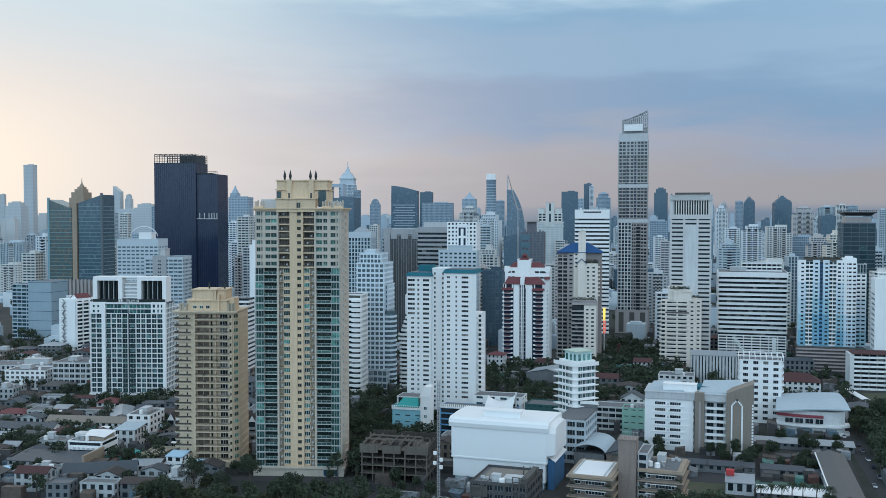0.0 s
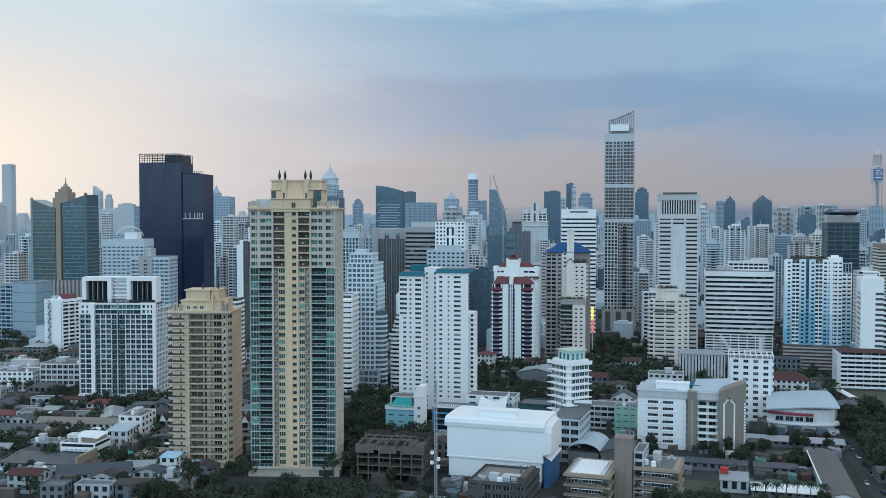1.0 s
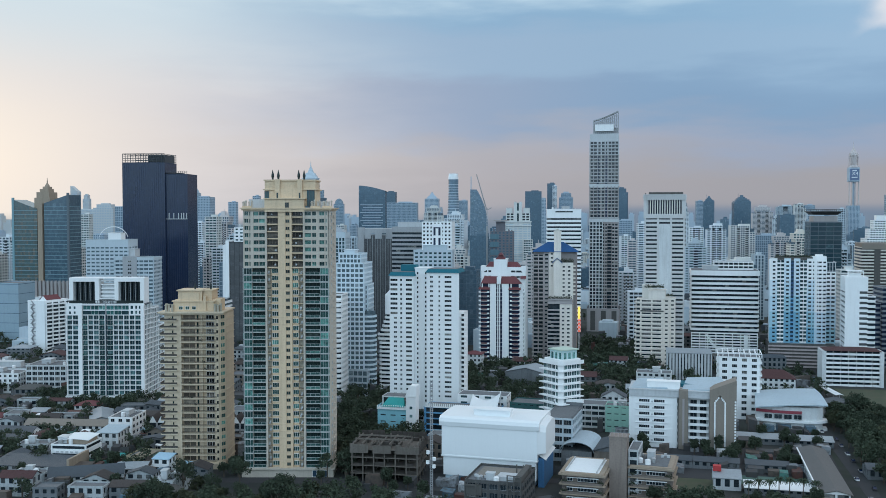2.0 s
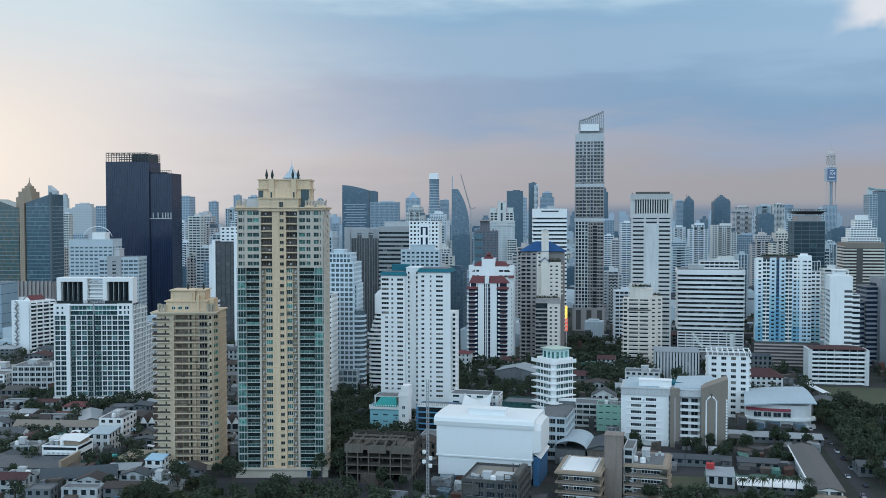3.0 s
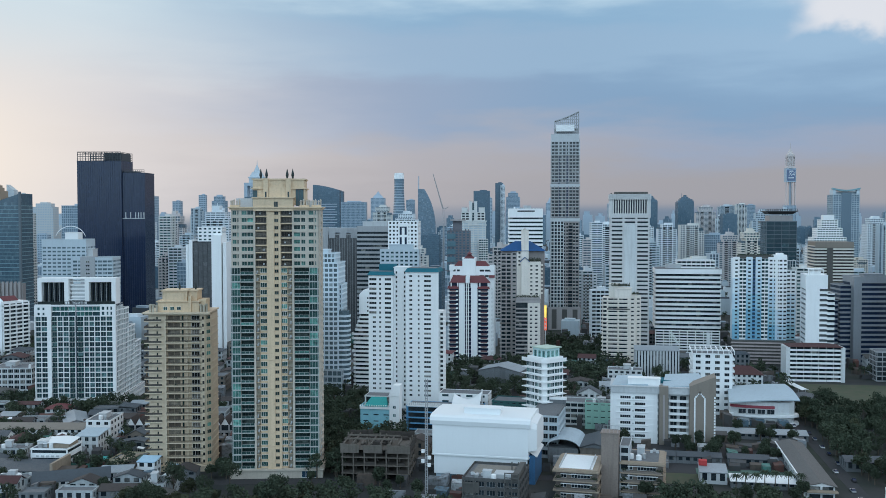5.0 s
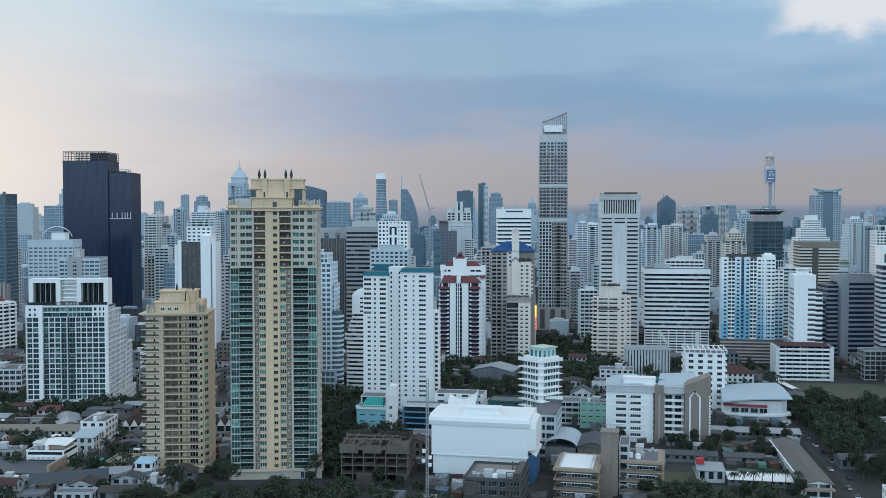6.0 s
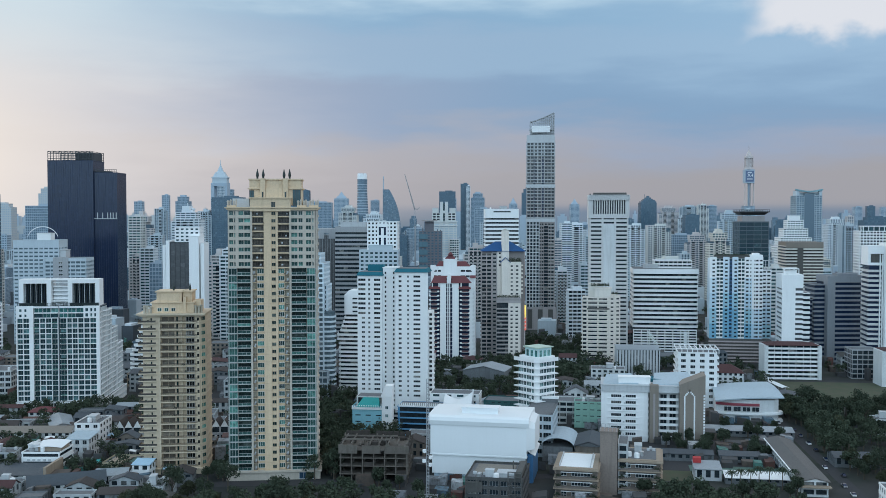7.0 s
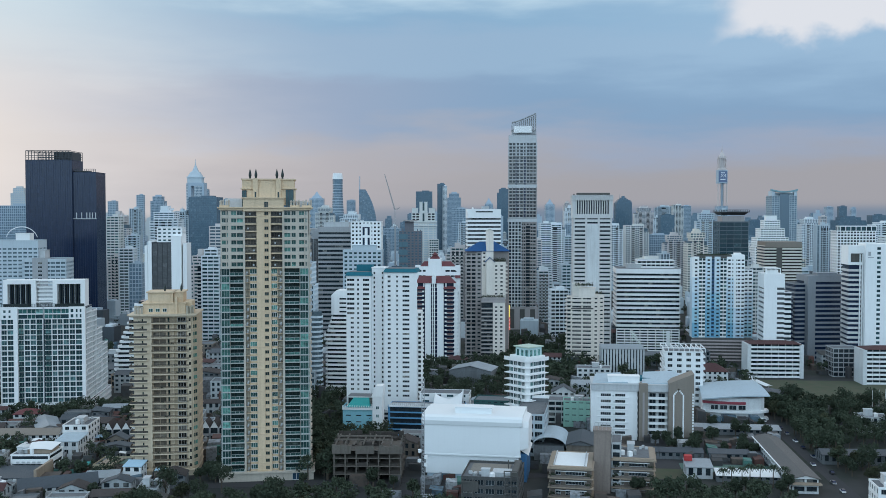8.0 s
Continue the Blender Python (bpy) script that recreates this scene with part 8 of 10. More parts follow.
for x, y, w, d, h, sd in ((-56.2, 378.0, 18.0, 24, 12.6, 31), (-30.2, 391.0, 17.8, 20, 13.6, 32)):
    t = thing("apartment_house", "brown apartment house with broad tan eaves and planted balconies", "building", x, y, 0, -3)
    note(t, 0, 0, w, d + 2)
    plain(t, "wall", 0, 1.5, w - 1.5, d, 0, h, UMBER)
    n = int(h / 3.9)
    me = window_mesh(w * 0.42, 1.7, mull=5, fmat=WHITE, gmat=GLASSOB)
    small = window_mesh(2.2, 1.6, mull=1, fmat=WHITE, gmat=GLASSOB)
    for k in range(n + 1):
        z = h - (k + 1) * 3.9
        if z < -3:
            continue
        part("window", me, None, t, "", (w * 0.10, 1.48, max(z, -0.3) + 1.3)), part("window", small, None, t, "", (-w * 0.28, 1.48, max(z, -0.3) + 1.3))
        if z > 0:
            e = Boxes()
            e.box(-w / 2 - 0.2, w / 2 + 0.2, -0.3, d + 1.9, z, z + 0.45)
            part("floor_slab", e, TAN, t)
            add_balcony(t, balcony_mesh(w * 0.86, 1.6, 0.8, 0.2, UMBER, "solid"), (0, 1.45, z + 0.5))
            e = Boxes()
            e.box(-w * 0.34, w * 0.36, -0.15, 0.2, z + 3.0, z + 3.2)
            part("awning", e, WHITE, t, "pale narrow awning")
            for q in (-0.4, 0.4):
                c = Boxes()
                rb = random.Random(sd + k)
                for i in range(70):
                    v = Vector((rb.gauss(0, 0.8), rb.gauss(0, 0.3), rb.gauss(0, 0.4)))
                    u = Vector((rb.gauss(0, 1), rb.gauss(0, 1), rb.gauss(0, 1))).normalized() * 0.28
                    o = Vector((u.y, -u.z, u.x))
                    c.poly([v - u, v + o, v + u, v - o])
                part("planter_shrub", c, SHRUB, t, "", (q * w, 0.5, z + 1.5))
    e = Boxes()
    e.box(-w / 2 - 0.3, w / 2 + 0.3, -0.6, d + 2.4, h, h + 0.7), e.box(-w / 2 + 0.5, w / 2 - 0.5, -0.1, d + 1.9, h + 0.7, h + 1.2)
    part("roof_edge", e, TAN, t)
    plain(t, "roof_deck", 0, 1.5, w - 5, d - 2, h + 1.2, h + 1.35, WHITE if sd == 31 else ROOFTOP)
    if sd == 31:
        plain(t, "roof_upstand", w / 2 - 3.4, 1.2, 0.4, d - 1.5, h + 1.2, h + 1.9, GREYLT), plain(t, "roof_upstand", -w / 2 + 2.2, 1.2, 0.4, d - 1.5, h + 1.2, h + 1.9, GREYLT)
    else:
        roof_clutter(t, 0, 1, w - 4, d, h + 1.3, sd, 3, 5)
t = thing("stair_tower", "slim tan rendered stair tower", "tower", -43.2, 390.0, 0, -3)
plain(t, "shaft", 0, 0, 7.0, 7, 0, 26.4, plaster("dusty_brown_render", (0.27, 0.22, 0.19), 0.9), cap=0.3)
b = Boxes()
lattice(b, -3.2, 3.2, 0.3, 26.4, 28.0, 4, 1, 0.15), lattice(b, -3.2, 3.2, 6.7, 26.4, 28.0, 4, 1, 0.15)
part("roof_rail", b, STEEL, t)
block(t, 5.8, 3, 3.6, 16, 0, 20, 3.4, 3.4, 1.2, 0.8, 0.2, GREYLT, GLASS)

# school yard and the lane
t = thing("school_hall", "long hall with dark sheet roof running beside the lane", "building", 40.5, 400.0, 0, 1)
block(t, 0, 0, 10, 76, 0, 6.0, 3.0, 4, 1.0, 0.8, 0.3, WHITE_OLD, GLASS, roof=False)
gable_roof(t, "roof", 0, 0, 10.5, 76, 6.3, 1.6, [ribbed("grey_brown_sheet_roof", (0.115, 0.11, 0.105), 0.6, 0.6, 0.6), WHITE], 1.0, "y")
plain(t, "ridge_edge", -6.2, -1, 0.5, 78, 6.1, 6.5, WHITE)
plain(t, "porch", 0, -3, 12, 3, 4.2, 4.8, TAN)
low("low hall with brown roof and white eaves", 92.0, 452.0, 3, 64, 12, 4.4, HOUSEGREY, "gable", SHEETDK, rise=1.6, name="shed")
low("white house with roof terraces", 70.0, 372.0, 0, 18, 12, 10.5, WHITE, clutter=40, name="house", windows=True)
low("white house with roof terraces", 104.0, 520.0, 0, 16, 10, 8, WHITE_OLD, clutter=41, name="house")
for x, w in ((-22, 15), (-4, 20), (18, 18)):
    t = low("low open school shed with slatted screens", x, 451.0, 0, w, 5, 3.0, HOUSEGREY, "sheet", SHEETDK, name="shed")
t = low("grey container-like yard building with red box on its roof", 0.0, 418.0, 0, 11, 11, 4.6, GREYLT, "sheet", SHEET, name="shed")
plain(t, "red_box", -4.0, 7, 3.4, 3, 6.0, 8.2, plaster("red_paint", (0.5, 0.05, 0.05), 0.3))
low("white sheet canopy over a walkway", 20.0, 414.0, 0, 26, 8, 2.4, HOUSEGREY, "sheet", WHITE, name="canopy")
low("covered walkway with grey-green sheet roof", 28.0, 507.0, 0, 50, 8, 2.6, HOUSEGREY, "sheet", SHEET, name="canopy")
low("white school house with red hipped roof", 34.0, 640.0, 0, 26, 14, 12, WHITE_OLD, "hip", OLDTILE, rise=5)
low("tall grey hall clad in ribbed sheet", -18.0, 690.0, 4, 30, 18, 19, GREYLT, "sheet", SHEET, name="warehouse", band=0.0, pier=1.4, bay=2.2)
low("white house with small dormers", -40.0, 640.0, 0, 22, 14, 12, WHITE_OLD, "flat", clutter=14)
low("dark grey glazed school block", 139.0, 704.0, 4, 18, 16, 20, GREY, band=0.8, pier=0.4, name="school_building")
for i in range(3):
    t = thing("flagpole", "tall white flagpole on the field", "pole", 116 + i * 4.2, 566 + i * 2, 0, 0, "poles on the field")
    b = Boxes()
    cylinder(b, 0, 0, 0.25, 0, 0.6, 8), cylinder(b, 0, 0, 0.14, 0.6, 15, 8, 0, 0.08)
    part("pole", b, WHITE, t)

# lattice mast with dishes
t = thing("radio_mast", "slender white lattice mast with drum antennas", "mast", -115.0, 368.0, 0, 0)
b = Boxes()
for dx in (-0.45, 0.45):
    for dy in (-0.45, 0.45):
        b.box(dx - 0.07, dx + 0.07, dy - 0.07, dy + 0.07, 0, 50)
for k in range(33):
    z = k * 1.5
    for dy in (-0.45, 0.45):
        b.box(-0.45, 0.45, dy - 0.06, dy + 0.06, z, z + 0.14)
        b.poly([(-0.45, dy, z), (0.45, dy, z + 1.5), (0.45, dy, z + 1.64), (-0.45, dy, z + 0.14)])
    b.box(-0.51, -0.39, -0.45, 0.45, z, z + 0.14), b.box(0.39, 0.51, -0.45, 0.45, z, z + 0.14)
part("lattice_shaft", b, GREY, t)
for k, (dx, z) in enumerate(((-1.4, 17), (1.3, 18.5), (-1.3, 21), (1.2, 15.5))):
    b = Boxes()
    cylinder(b, 0, 0, 0.75, -0.6, 0.6, 12), b.box(-0.2, 0.2, -0.1, 0.1, -0.9, -0.6)
    part("drum_antenna", b, WHITE, t, "", (dx, -0.6, z))

# ---- cars on the lane ----
def car(label, x, y, rz, paint):
    t = thing("car", label, "car", x, y, 0.05, rz, "cars parked along the lane")
    b = Boxes()
    b.prism([(-0.85, -2.1), (0.85, -2.1), (0.85, 2.1), (-0.85, 2.1)], 0.3, 0.85, 0, [(-0.8, -2.0), (0.8, -2.0), (0.8, 2.0), (-0.8, 2.0)])
    part("body", b, paint, t)
    b = Boxes()
    b.prism([(-0.78, -1.5), (0.78, -1.5), (0.78, 1.0), (-0.78, 1.0)], 0.85, 1.45, 0, [(-0.62, -1.0), (0.62, -1.0), (0.62, 0.4), (-0.62, 0.4)])
    part("cabin", b, GLASSBLACK, t)
    for dx in (-0.8, 0.8):
        for dy in (-1.3, 1.3):
            b = Boxes()
            b.prism([(0.31 * math.cos(a * math.pi / 5), 0.31 * math.sin(a * math.pi / 5)) for a in range(10)], -0.1, 0.1)
            w = part("wheel", b, DARKSTEEL, t, "", (dx, dy, 0.31))
            w.rotation_euler = (0, radians(90), 0)


CARPAINTS = [("white", plaster("white_car_paint", (0.75, 0.75, 0.75), 0.05, 0.3)), ("silver", metal("silver_car_paint", (0.5, 0.5, 0.52), 0.3, 0.6)), ("dark", plaster("black_car_paint", (0.02, 0.02, 0.025), 0.05, 0.3))]
rnd = random.Random(2)
for i in range(11):
    y = 402 + i * 15.5 + rnd.uniform(-2, 2)
    word, pm = CARPAINTS[i % 3]
    car(word + " car parked at the edge of the lane", 56 - (y - 480) * 0.035 + rnd.choice((-2.2, 2.2)), y, 2 + rnd.uniform(-3, 3), pm)

# ---- trees ----
def leaf_material(name, a, b):
    m, n, l, p = material(name)
    g = n.new("ShaderNodeNewGeometry")
    ob = n.new("ShaderNodeObjectInfo")
    c = mixed(n, l, g.outputs["Random Per Island"], a, b)
    c = mixed(n, l, ramped(n, l, ob.outputs["Random"], -0.4, 1.6), c, dim(a, 0.75))
    l.new(c, p.inputs["Base Color"])
    p.inputs["Roughness"].default_value, p.inputs["Specular IOR Level"].default_value = 0.9, 0.15
    return m


LEAF = leaf_material("dark_foliage", (0.050, 0.066, 0.046), (0.074, 0.096, 0.060))
LEAF2 = leaf_material("olive_foliage", (0.058, 0.066, 0.040), (0.086, 0.094, 0.054))
BARK = plaster("bark", (0.10, 0.08, 0.06), 0.8)


def tree(seed, height, spread, leaf, label):
    rnd = random.Random(seed)
    b = Boxes()
    cylinder(b, 0, 0, 0.35, 0, height * 0.45, 7, 0, 0.22)
    for i in range(5):
        a, r = i * 1.26 + rnd.random(), spread * 0.45
        dx, dy = math.cos(a), math.sin(a)
        z = height * (0.3 + 0.03 * i)
        q = [(-0.14, -0.14), (0.14, -0.14), (0.14, 0.14), (-0.14, 0.14)]
        b.prism(q, z, height * 0.7, 0, [(u * 0.4 + dx * r, v * 0.4 + dy * r) for u, v in q])
    t = new("tree", b.mesh("tree", BARK))
    tagged(t, label, "tree", "city trees")
    c = Boxes()
    for i in range(20):
        a, e = rnd.uniform(0, 6.283), rnd.uniform(-0.5, 1.0)
        r = spread * rnd.uniform(0.35, 0.95) * math.sqrt(max(0.05, 1 - e * e * 0.7))
        cx, cy, cz = r * math.cos(a) * 0.75, r * math.sin(a) * 0.75, height * 0.66 + e * height * 0.27
        cr = spread * rnd.uniform(0.24, 0.40)
        for k in range(62):
            v = Vector((rnd.gauss(0, 1), rnd.gauss(0, 1), rnd.gauss(0, 0.8))).normalized() * cr * rnd.uniform(0.55, 1.0)
            s = rnd.uniform(0.2, 0.5)
            u = Vector((rnd.gauss(0, 1), rnd.gauss(0, 1), rnd.gauss(0, 0.6))).normalized()
            w = u.cross(Vector((rnd.gauss(0, 1), rnd.gauss(0, 1), rnd.gauss(0, 1)))).normalized()
            p = Vector((cx, cy, cz)) + v
            c.poly([p - u * s, p + w * s * 0.7, p + u * s, p - w * s * 0.7])
    crown = part("crown", c, leaf, t)
    return t


def palm(label):
    b = Boxes()
    cylinder(b, 0, 0, 0.25, 0, 8, 7, 0, 0.16)
    t = tagged(new("palm_tree", b.mesh("palm_tree", BARK)), label, "palm tree", "palms")
    c = Boxes()
    for i in range(24):
        a = i * 2.4
        ca, sa = math.cos(a), math.sin(a)
        for k in range(6):
            f = lambda j: (0.46 * j, 8 + 1.3 * math.sin(j * 0.5) * (1 - 0.3 * (i % 3)) - 0.02 * j * j * (1 + 0.5 * (i % 3)))
            (r0, z0), (r1, z1) = f(k), f(k + 1)
            w0, w1 = 0.45 * (1 - k / 7), 0.45 * (1 - (k + 1) / 7)
            c.poly([(r0 * ca - w0 * sa, r0 * sa + w0 * ca, z0 - 0.15), (r1 * ca - w1 * sa, r1 * sa + w1 * ca, z1 - 0.15), (r1 * ca, r1 * sa, z1), (r0 * ca, r0 * sa, z0)])
            c.poly([(r0 * ca, r0 * sa, z0), (r1 * ca, r1 * sa, z1), (r1 * ca + w1 * sa, r1 * sa - w1 * ca, z1 - 0.15), (r0 * ca + w0 * sa, r0 * sa - w0 * ca, z0 - 0.15)])
    part("crown", c, LEAF, t)
    return t


TREES = [tree(1, 11, 5.0, LEAF, "broad dark green city tree"), tree(2, 9, 4.2, LEAF2, "olive green city tree"), tree(3, 13, 5.8, LEAF, "broad dark green city tree"), tree(4, 7.5, 3.4, LEAF, "small dark green tree")]
HOMES = [(-70, 640), (-245, 610), (-200, 370), (80, 560)]
for t, (x, y) in zip(TREES, HOMES):
    t.location = (x, y, 0)
PALM = palm("palm with feathered crown")
PALM.location = (20, 410, 0)


CANOPY, TRUNKS = Boxes(), Boxes()
COUNT = [0]


def clump(x, y, s, rnd):
    """A far crown of the joined canopy."""
    q = [(x - 0.24, y - 0.24), (x + 0.24, y - 0.24), (x + 0.24, y + 0.24), (x - 0.24, y + 0.24)]
    TRUNKS.prism(q, 0, s * 5.5)
    for i in range(11 if y < 640 else 9):
        a, e = rnd.uniform(0, 6.283), rnd.uniform(-0.9, 1.0)
        r = 4.2 * s * rnd.uniform(0.2, 0.9) * math.sqrt(max(0.05, 1 - e * e * 0.8))
        c = Vector((x + r * math.cos(a), y + r * math.sin(a), s * (6.0 + 2.6 * e)))
        cr = s * rnd.uniform(1.1, 1.8)
        near = y < 640
        for k in range(34 if near else 17):
            v = Vector((rnd.gauss(0, 1), rnd.gauss(0, 1), rnd.gauss(0, 0.8))).normalized() * cr * rnd.uniform(0.6, 1.0)
            q = s * (rnd.uniform(0.28, 0.55) if near else rnd.uniform(0.45, 0.85))
            u = Vector((rnd.gauss(0, 1), rnd.gauss(0, 1), rnd.gauss(0, 0.6))).normalized()
            w = u.cross(Vector((rnd.gauss(0, 1), rnd.gauss(0, 1), rnd.gauss(0, 1)))).normalized()
            p = c + v
            CANOPY.poly([p - u * q, p + w * q * 0.8, p + u * q, p - w * q * 0.8])


def wood(x0, x1, y0, y1, n, seed, gap=2.0, rz=0.0, kinds=(0, 1, 2, 3), single=True):
    """Trees strewn over a stretch of ground, clear of the buildings; single ones, or part of the joined canopy."""
    rnd = random.Random(seed)
    done = []
    for i in range(n * 6):
        if len(done) == n:
            break
        x, y = rnd.uniform(x0, x1), rnd.uniform(y0, y1)
        if abs(x - 56 + (y - 480) * 0.035) < 4.6 and y < 610 or 74 < x < 250 and 600 < y < 688:
            continue
        if all((x - a) ** 2 + (y - c) ** 2 > 16 for a, c in done) and free(x, y, gap):
            done.append((x, y))
            s = rnd.uniform(0.7, 1.25)
            if single and COUNT[0] < 285:
                COUNT[0] += 1
                copy_thing(TREES[rnd.choice(kinds)], pose(x, y, 0, 0, 0, rnd.uniform(0, 360)) @ Matrix.Diagonal((s, s, s * rnd.uniform(0.85, 1.15), 1)))
            else:
                clump(x, y, s, rnd)


for i, (x, y) in enumerate(((12, 408), (16, 406), (24, 409), (29, 407), (8, 405), (34, 409), (-150, 505), (-136, 503), (-172, 506))):
    copy_thing(PALM, pose(x, y, 0, 0, 0, i * 50) @ Matrix.Diagonal((1, 1, 0.9 + 0.06 * (i % 4), 1)))

# ---- rows of ordinary houses filling the quarters ----
ROOFS = [SHEET, SHEETDK, SHEETDK, BROWNTILE, BROWNTILE, OLDTILE, DARKCON, SHEETDK]
WALLS = [HOUSEWHITE, HOUSEGREY, HOUSEWHITE, HOUSETAN, HOUSEGREY]
WORDS = {"flat": "flat-roofed town house", "gable": "gabled town house", "hip": "hip-roofed town house", "sheet": "sheet-roofed town house"}


def quarter(cx, cy, rz, nx, ny, sx, sy, seed, skip=0.15, tall=(5, 9), shapes=("flat", "flat", "gable", "hip", "sheet", "sheet")):
    rnd = random.Random(seed)
    m = pose(cx, cy, 0, 0, 0, rz)
    for i in range(nx):
        for j in range(ny):
            p = m @ Vector(((i - nx / 2) * sx + rnd.uniform(-2, 2), (j - ny / 2) * sy + rnd.uniform(-1.5, 1.5), 0))
            w, d, h = rnd.uniform(0.55, 0.9) * sx, rnd.uniform(0.55, 0.8) * sy, rnd.uniform(*tall)
            kind, wall, roof = rnd.choice(shapes), rnd.choice(WALLS), rnd.choice(ROOFS)
            if rnd.random() < skip or not free(p.x, p.y, 3.5) or not free(p.x, p.y + d, 2) or not free(p.x - w / 2, p.y, 1.5) or not free(p.x + w / 2, p.y, 1.5):
                continue
            if abs(p.x - 56) < 9 and p.y < 620 or 74 < p.x < 250 and 596 < p.y < 692 or -50 < p.x < 70 and p.y < 505 or -215 < p.x < -148 and p.y < 545:
                continue
            low({HOUSEWHITE: "white", HOUSETAN: "tan", HOUSEGREY: "grey"}[wall] + " " + WORDS[kind] + " in a crowded quarter", p.x, p.y, rz + rnd.choice((0, 0, 90, -4)), w, d, h, wall, kind, roof, rise=rnd.uniform(1.4, 2.8), along=rnd.choice("xy"), clutter=rnd.choice((0, 0, seed * 100 + i * 10 + j)) if kind == "flat" else 0)


quarter(-330, 410, 14, 13, 16, 17, 12, 51, 0.08, (5, 8), ("gable", "gable", "gable", "sheet", "flat"))
quarter(-470, 600, 14, 9, 10, 22, 20, 52, 0.35)
quarter(-100, 500, 0, 12, 8, 17, 16, 53, 0.55)
quarter(-110, 690, 4, 12, 8, 22, 22, 54, 0.8, (5, 9))
quarter(40, 640, 4, 8, 6, 22, 20, 55, 0.5)
quarter(-330, 640, 10, 10, 9, 24, 22, 57, 0.4, (5, 14))
quarter(110, 850, 4, 10, 8, 26, 26, 58, 0.4, (6, 16))

# ---- small yard roofs among the houses ----
def yard_roof(x, y, rz, w, d, h, mat, label):
    t = thing("yard_roof", label, "roof", x, y, 0, rz, "yard roofs")
    part("sheet", sheet([[(-w / 2 + w * i / 4, -d / 2 + d * j, h + 0.5 * j + 0.25 * math.sin(i * 0.8)) for i in range(5)] for j in (0, 1)], 0.08), mat, t)
    for u in (-1, 1):
        for v in (-1, 1):
            b = Boxes()
            b.box(-0.08, 0.08, -0.08, 0.08, 0, h + 0.2 + 0.25 * v)
            part("post", b, STEEL, t, "", (u * (w / 2 - 0.2), v * (d / 2 - 0.2), 0))


rnd = random.Random(77)
n = 0
for i in range(400):
    x, y = rnd.uniform(-400, -225), rnd.uniform(330, 480)
    if n < 36 and free(x, y, 1.5):
        n += 1
        k = rnd.choice((0, 0, 1, 2, 3))
        yard_roof(x, y, 14 + rnd.choice((0, 90)), rnd.uniform(3.5, 8), rnd.uniform(3, 6), rnd.uniform(2.6, 6.0), (SMOOTH, SHEET, BLUEWALL, TEALPAINT)[k], ("white", "grey", "light blue", "green")[k] + " sheet roof over a small yard")

# ---- crowd of lean-tos, yard roofs and huts ----
def patchwork():
    m, n, l, p = material("patched_sheet_roofs")
    g = n.new("ShaderNodeNewGeometry")
    cr = n.new("ShaderNodeValToRGB")
    cr.color_ramp.interpolation = "CONSTANT"
    e = cr.color_ramp.elements
    e[0].color, e[1].color = (0.07, 0.072, 0.075, 1), (0.10, 0.17, 0.22, 1)
    e[1].position = 0.94
    for q, c in ((0.25, (0.11, 0.085, 0.07)), (0.42, (0.17, 0.18, 0.19)), (0.58, (0.05, 0.052, 0.055)), (0.72, (0.12, 0.05, 0.04)), (0.79, (0.28, 0.30, 0.32)), (0.88, (0.45, 0.47, 0.48)), (0.91, (0.07, 0.20, 0.17))):
        x = e.new(q)
        x.color = (*c, 1)
    l.new(g.outputs["Random Per Island"], cr.inputs[0])
    rust = ramped(n, l, noise_at(n, l, 0.6, detail=5), 0.45, 0.75)
    l.new(mixed(n, l, rust, cr.outputs[0], (0.06, 0.052, 0.045)), p.inputs["Base Color"])
    p.inputs["Roughness"].default_value = 0.7
    return m


HUTS = Boxes()


def huts(x0, x1, y0, y1, n, seed, rz, top=6.0):
    rnd = random.Random(seed)
    for i in range(n):
        x, y = rnd.uniform(x0, x1), rnd.uniform(y0, y1)
        if not free(x, y, 0.8) or abs(x - 56 + (y - 480) * 0.035) < 6 and y < 610 or 74 < x < 250 and 600 < y < 688:
            continue
        a = radians(rz + rnd.choice((0, 90, 180, 270)))
        w, d, h, up = rnd.uniform(1.2, 4.2), rnd.uniform(1.0, 3.0), rnd.uniform(2.2, top), rnd.uniform(0.2, 1.1)
        ca, sa = math.cos(a), math.sin(a)
        P = lambda u, v: (x + u * ca - v * sa, y + u * sa + v * ca)
        k = len(HUTS.v)
        HUTS.prism([P(-w, -d), P(w, -d), P(w, d), P(-w, d)], 0, h)
        for j in (6, 7):
            q = HUTS.v[k + j]
            HUTS.v[k + j] = (q[0], q[1], q[2] + up)


huts(-430, -222, 325, 520, 800, 61, 14, 6.5)
huts(-148, -30, 335, 470, 130, 62, 2, 4.5)
huts(-200, 60, 500, 730, 420, 63, 2, 7)
huts(-30, 50, 440, 545, 110, 64, 0, 3.6)
huts(-480, -200, 520, 950, 500, 65, 10, 9)
huts(-100, 330, 700, 1000, 380, 66, 4, 9)
tagged(new("huts", HUTS.mesh("huts", patchwork())), "crowd of small sheet-roofed huts and lean-tos between the houses", "huts", kind="stuff")

# a white stand roof beside the field
t = thing("stand_roof", "narrow white sheet roof beside the sports field", "canopy", 72.5, 634.0, 0, 12)
part("sheet", sheet([[(-2.4 + 4.8 * i / 4, 36 * j, 4.4 + 0.6 * math.sin(math.pi * i / 4)) for i in range(5)] for j in (0, 1)], 0.15), SMOOTH, t)
for j in range(4):
    b = Boxes()
    b.box(-0.12, 0.12, 0, 0.24, 0, 4.4)
    part("post", b, STEEL, t, "", (0, 1 + j * 11, 0))

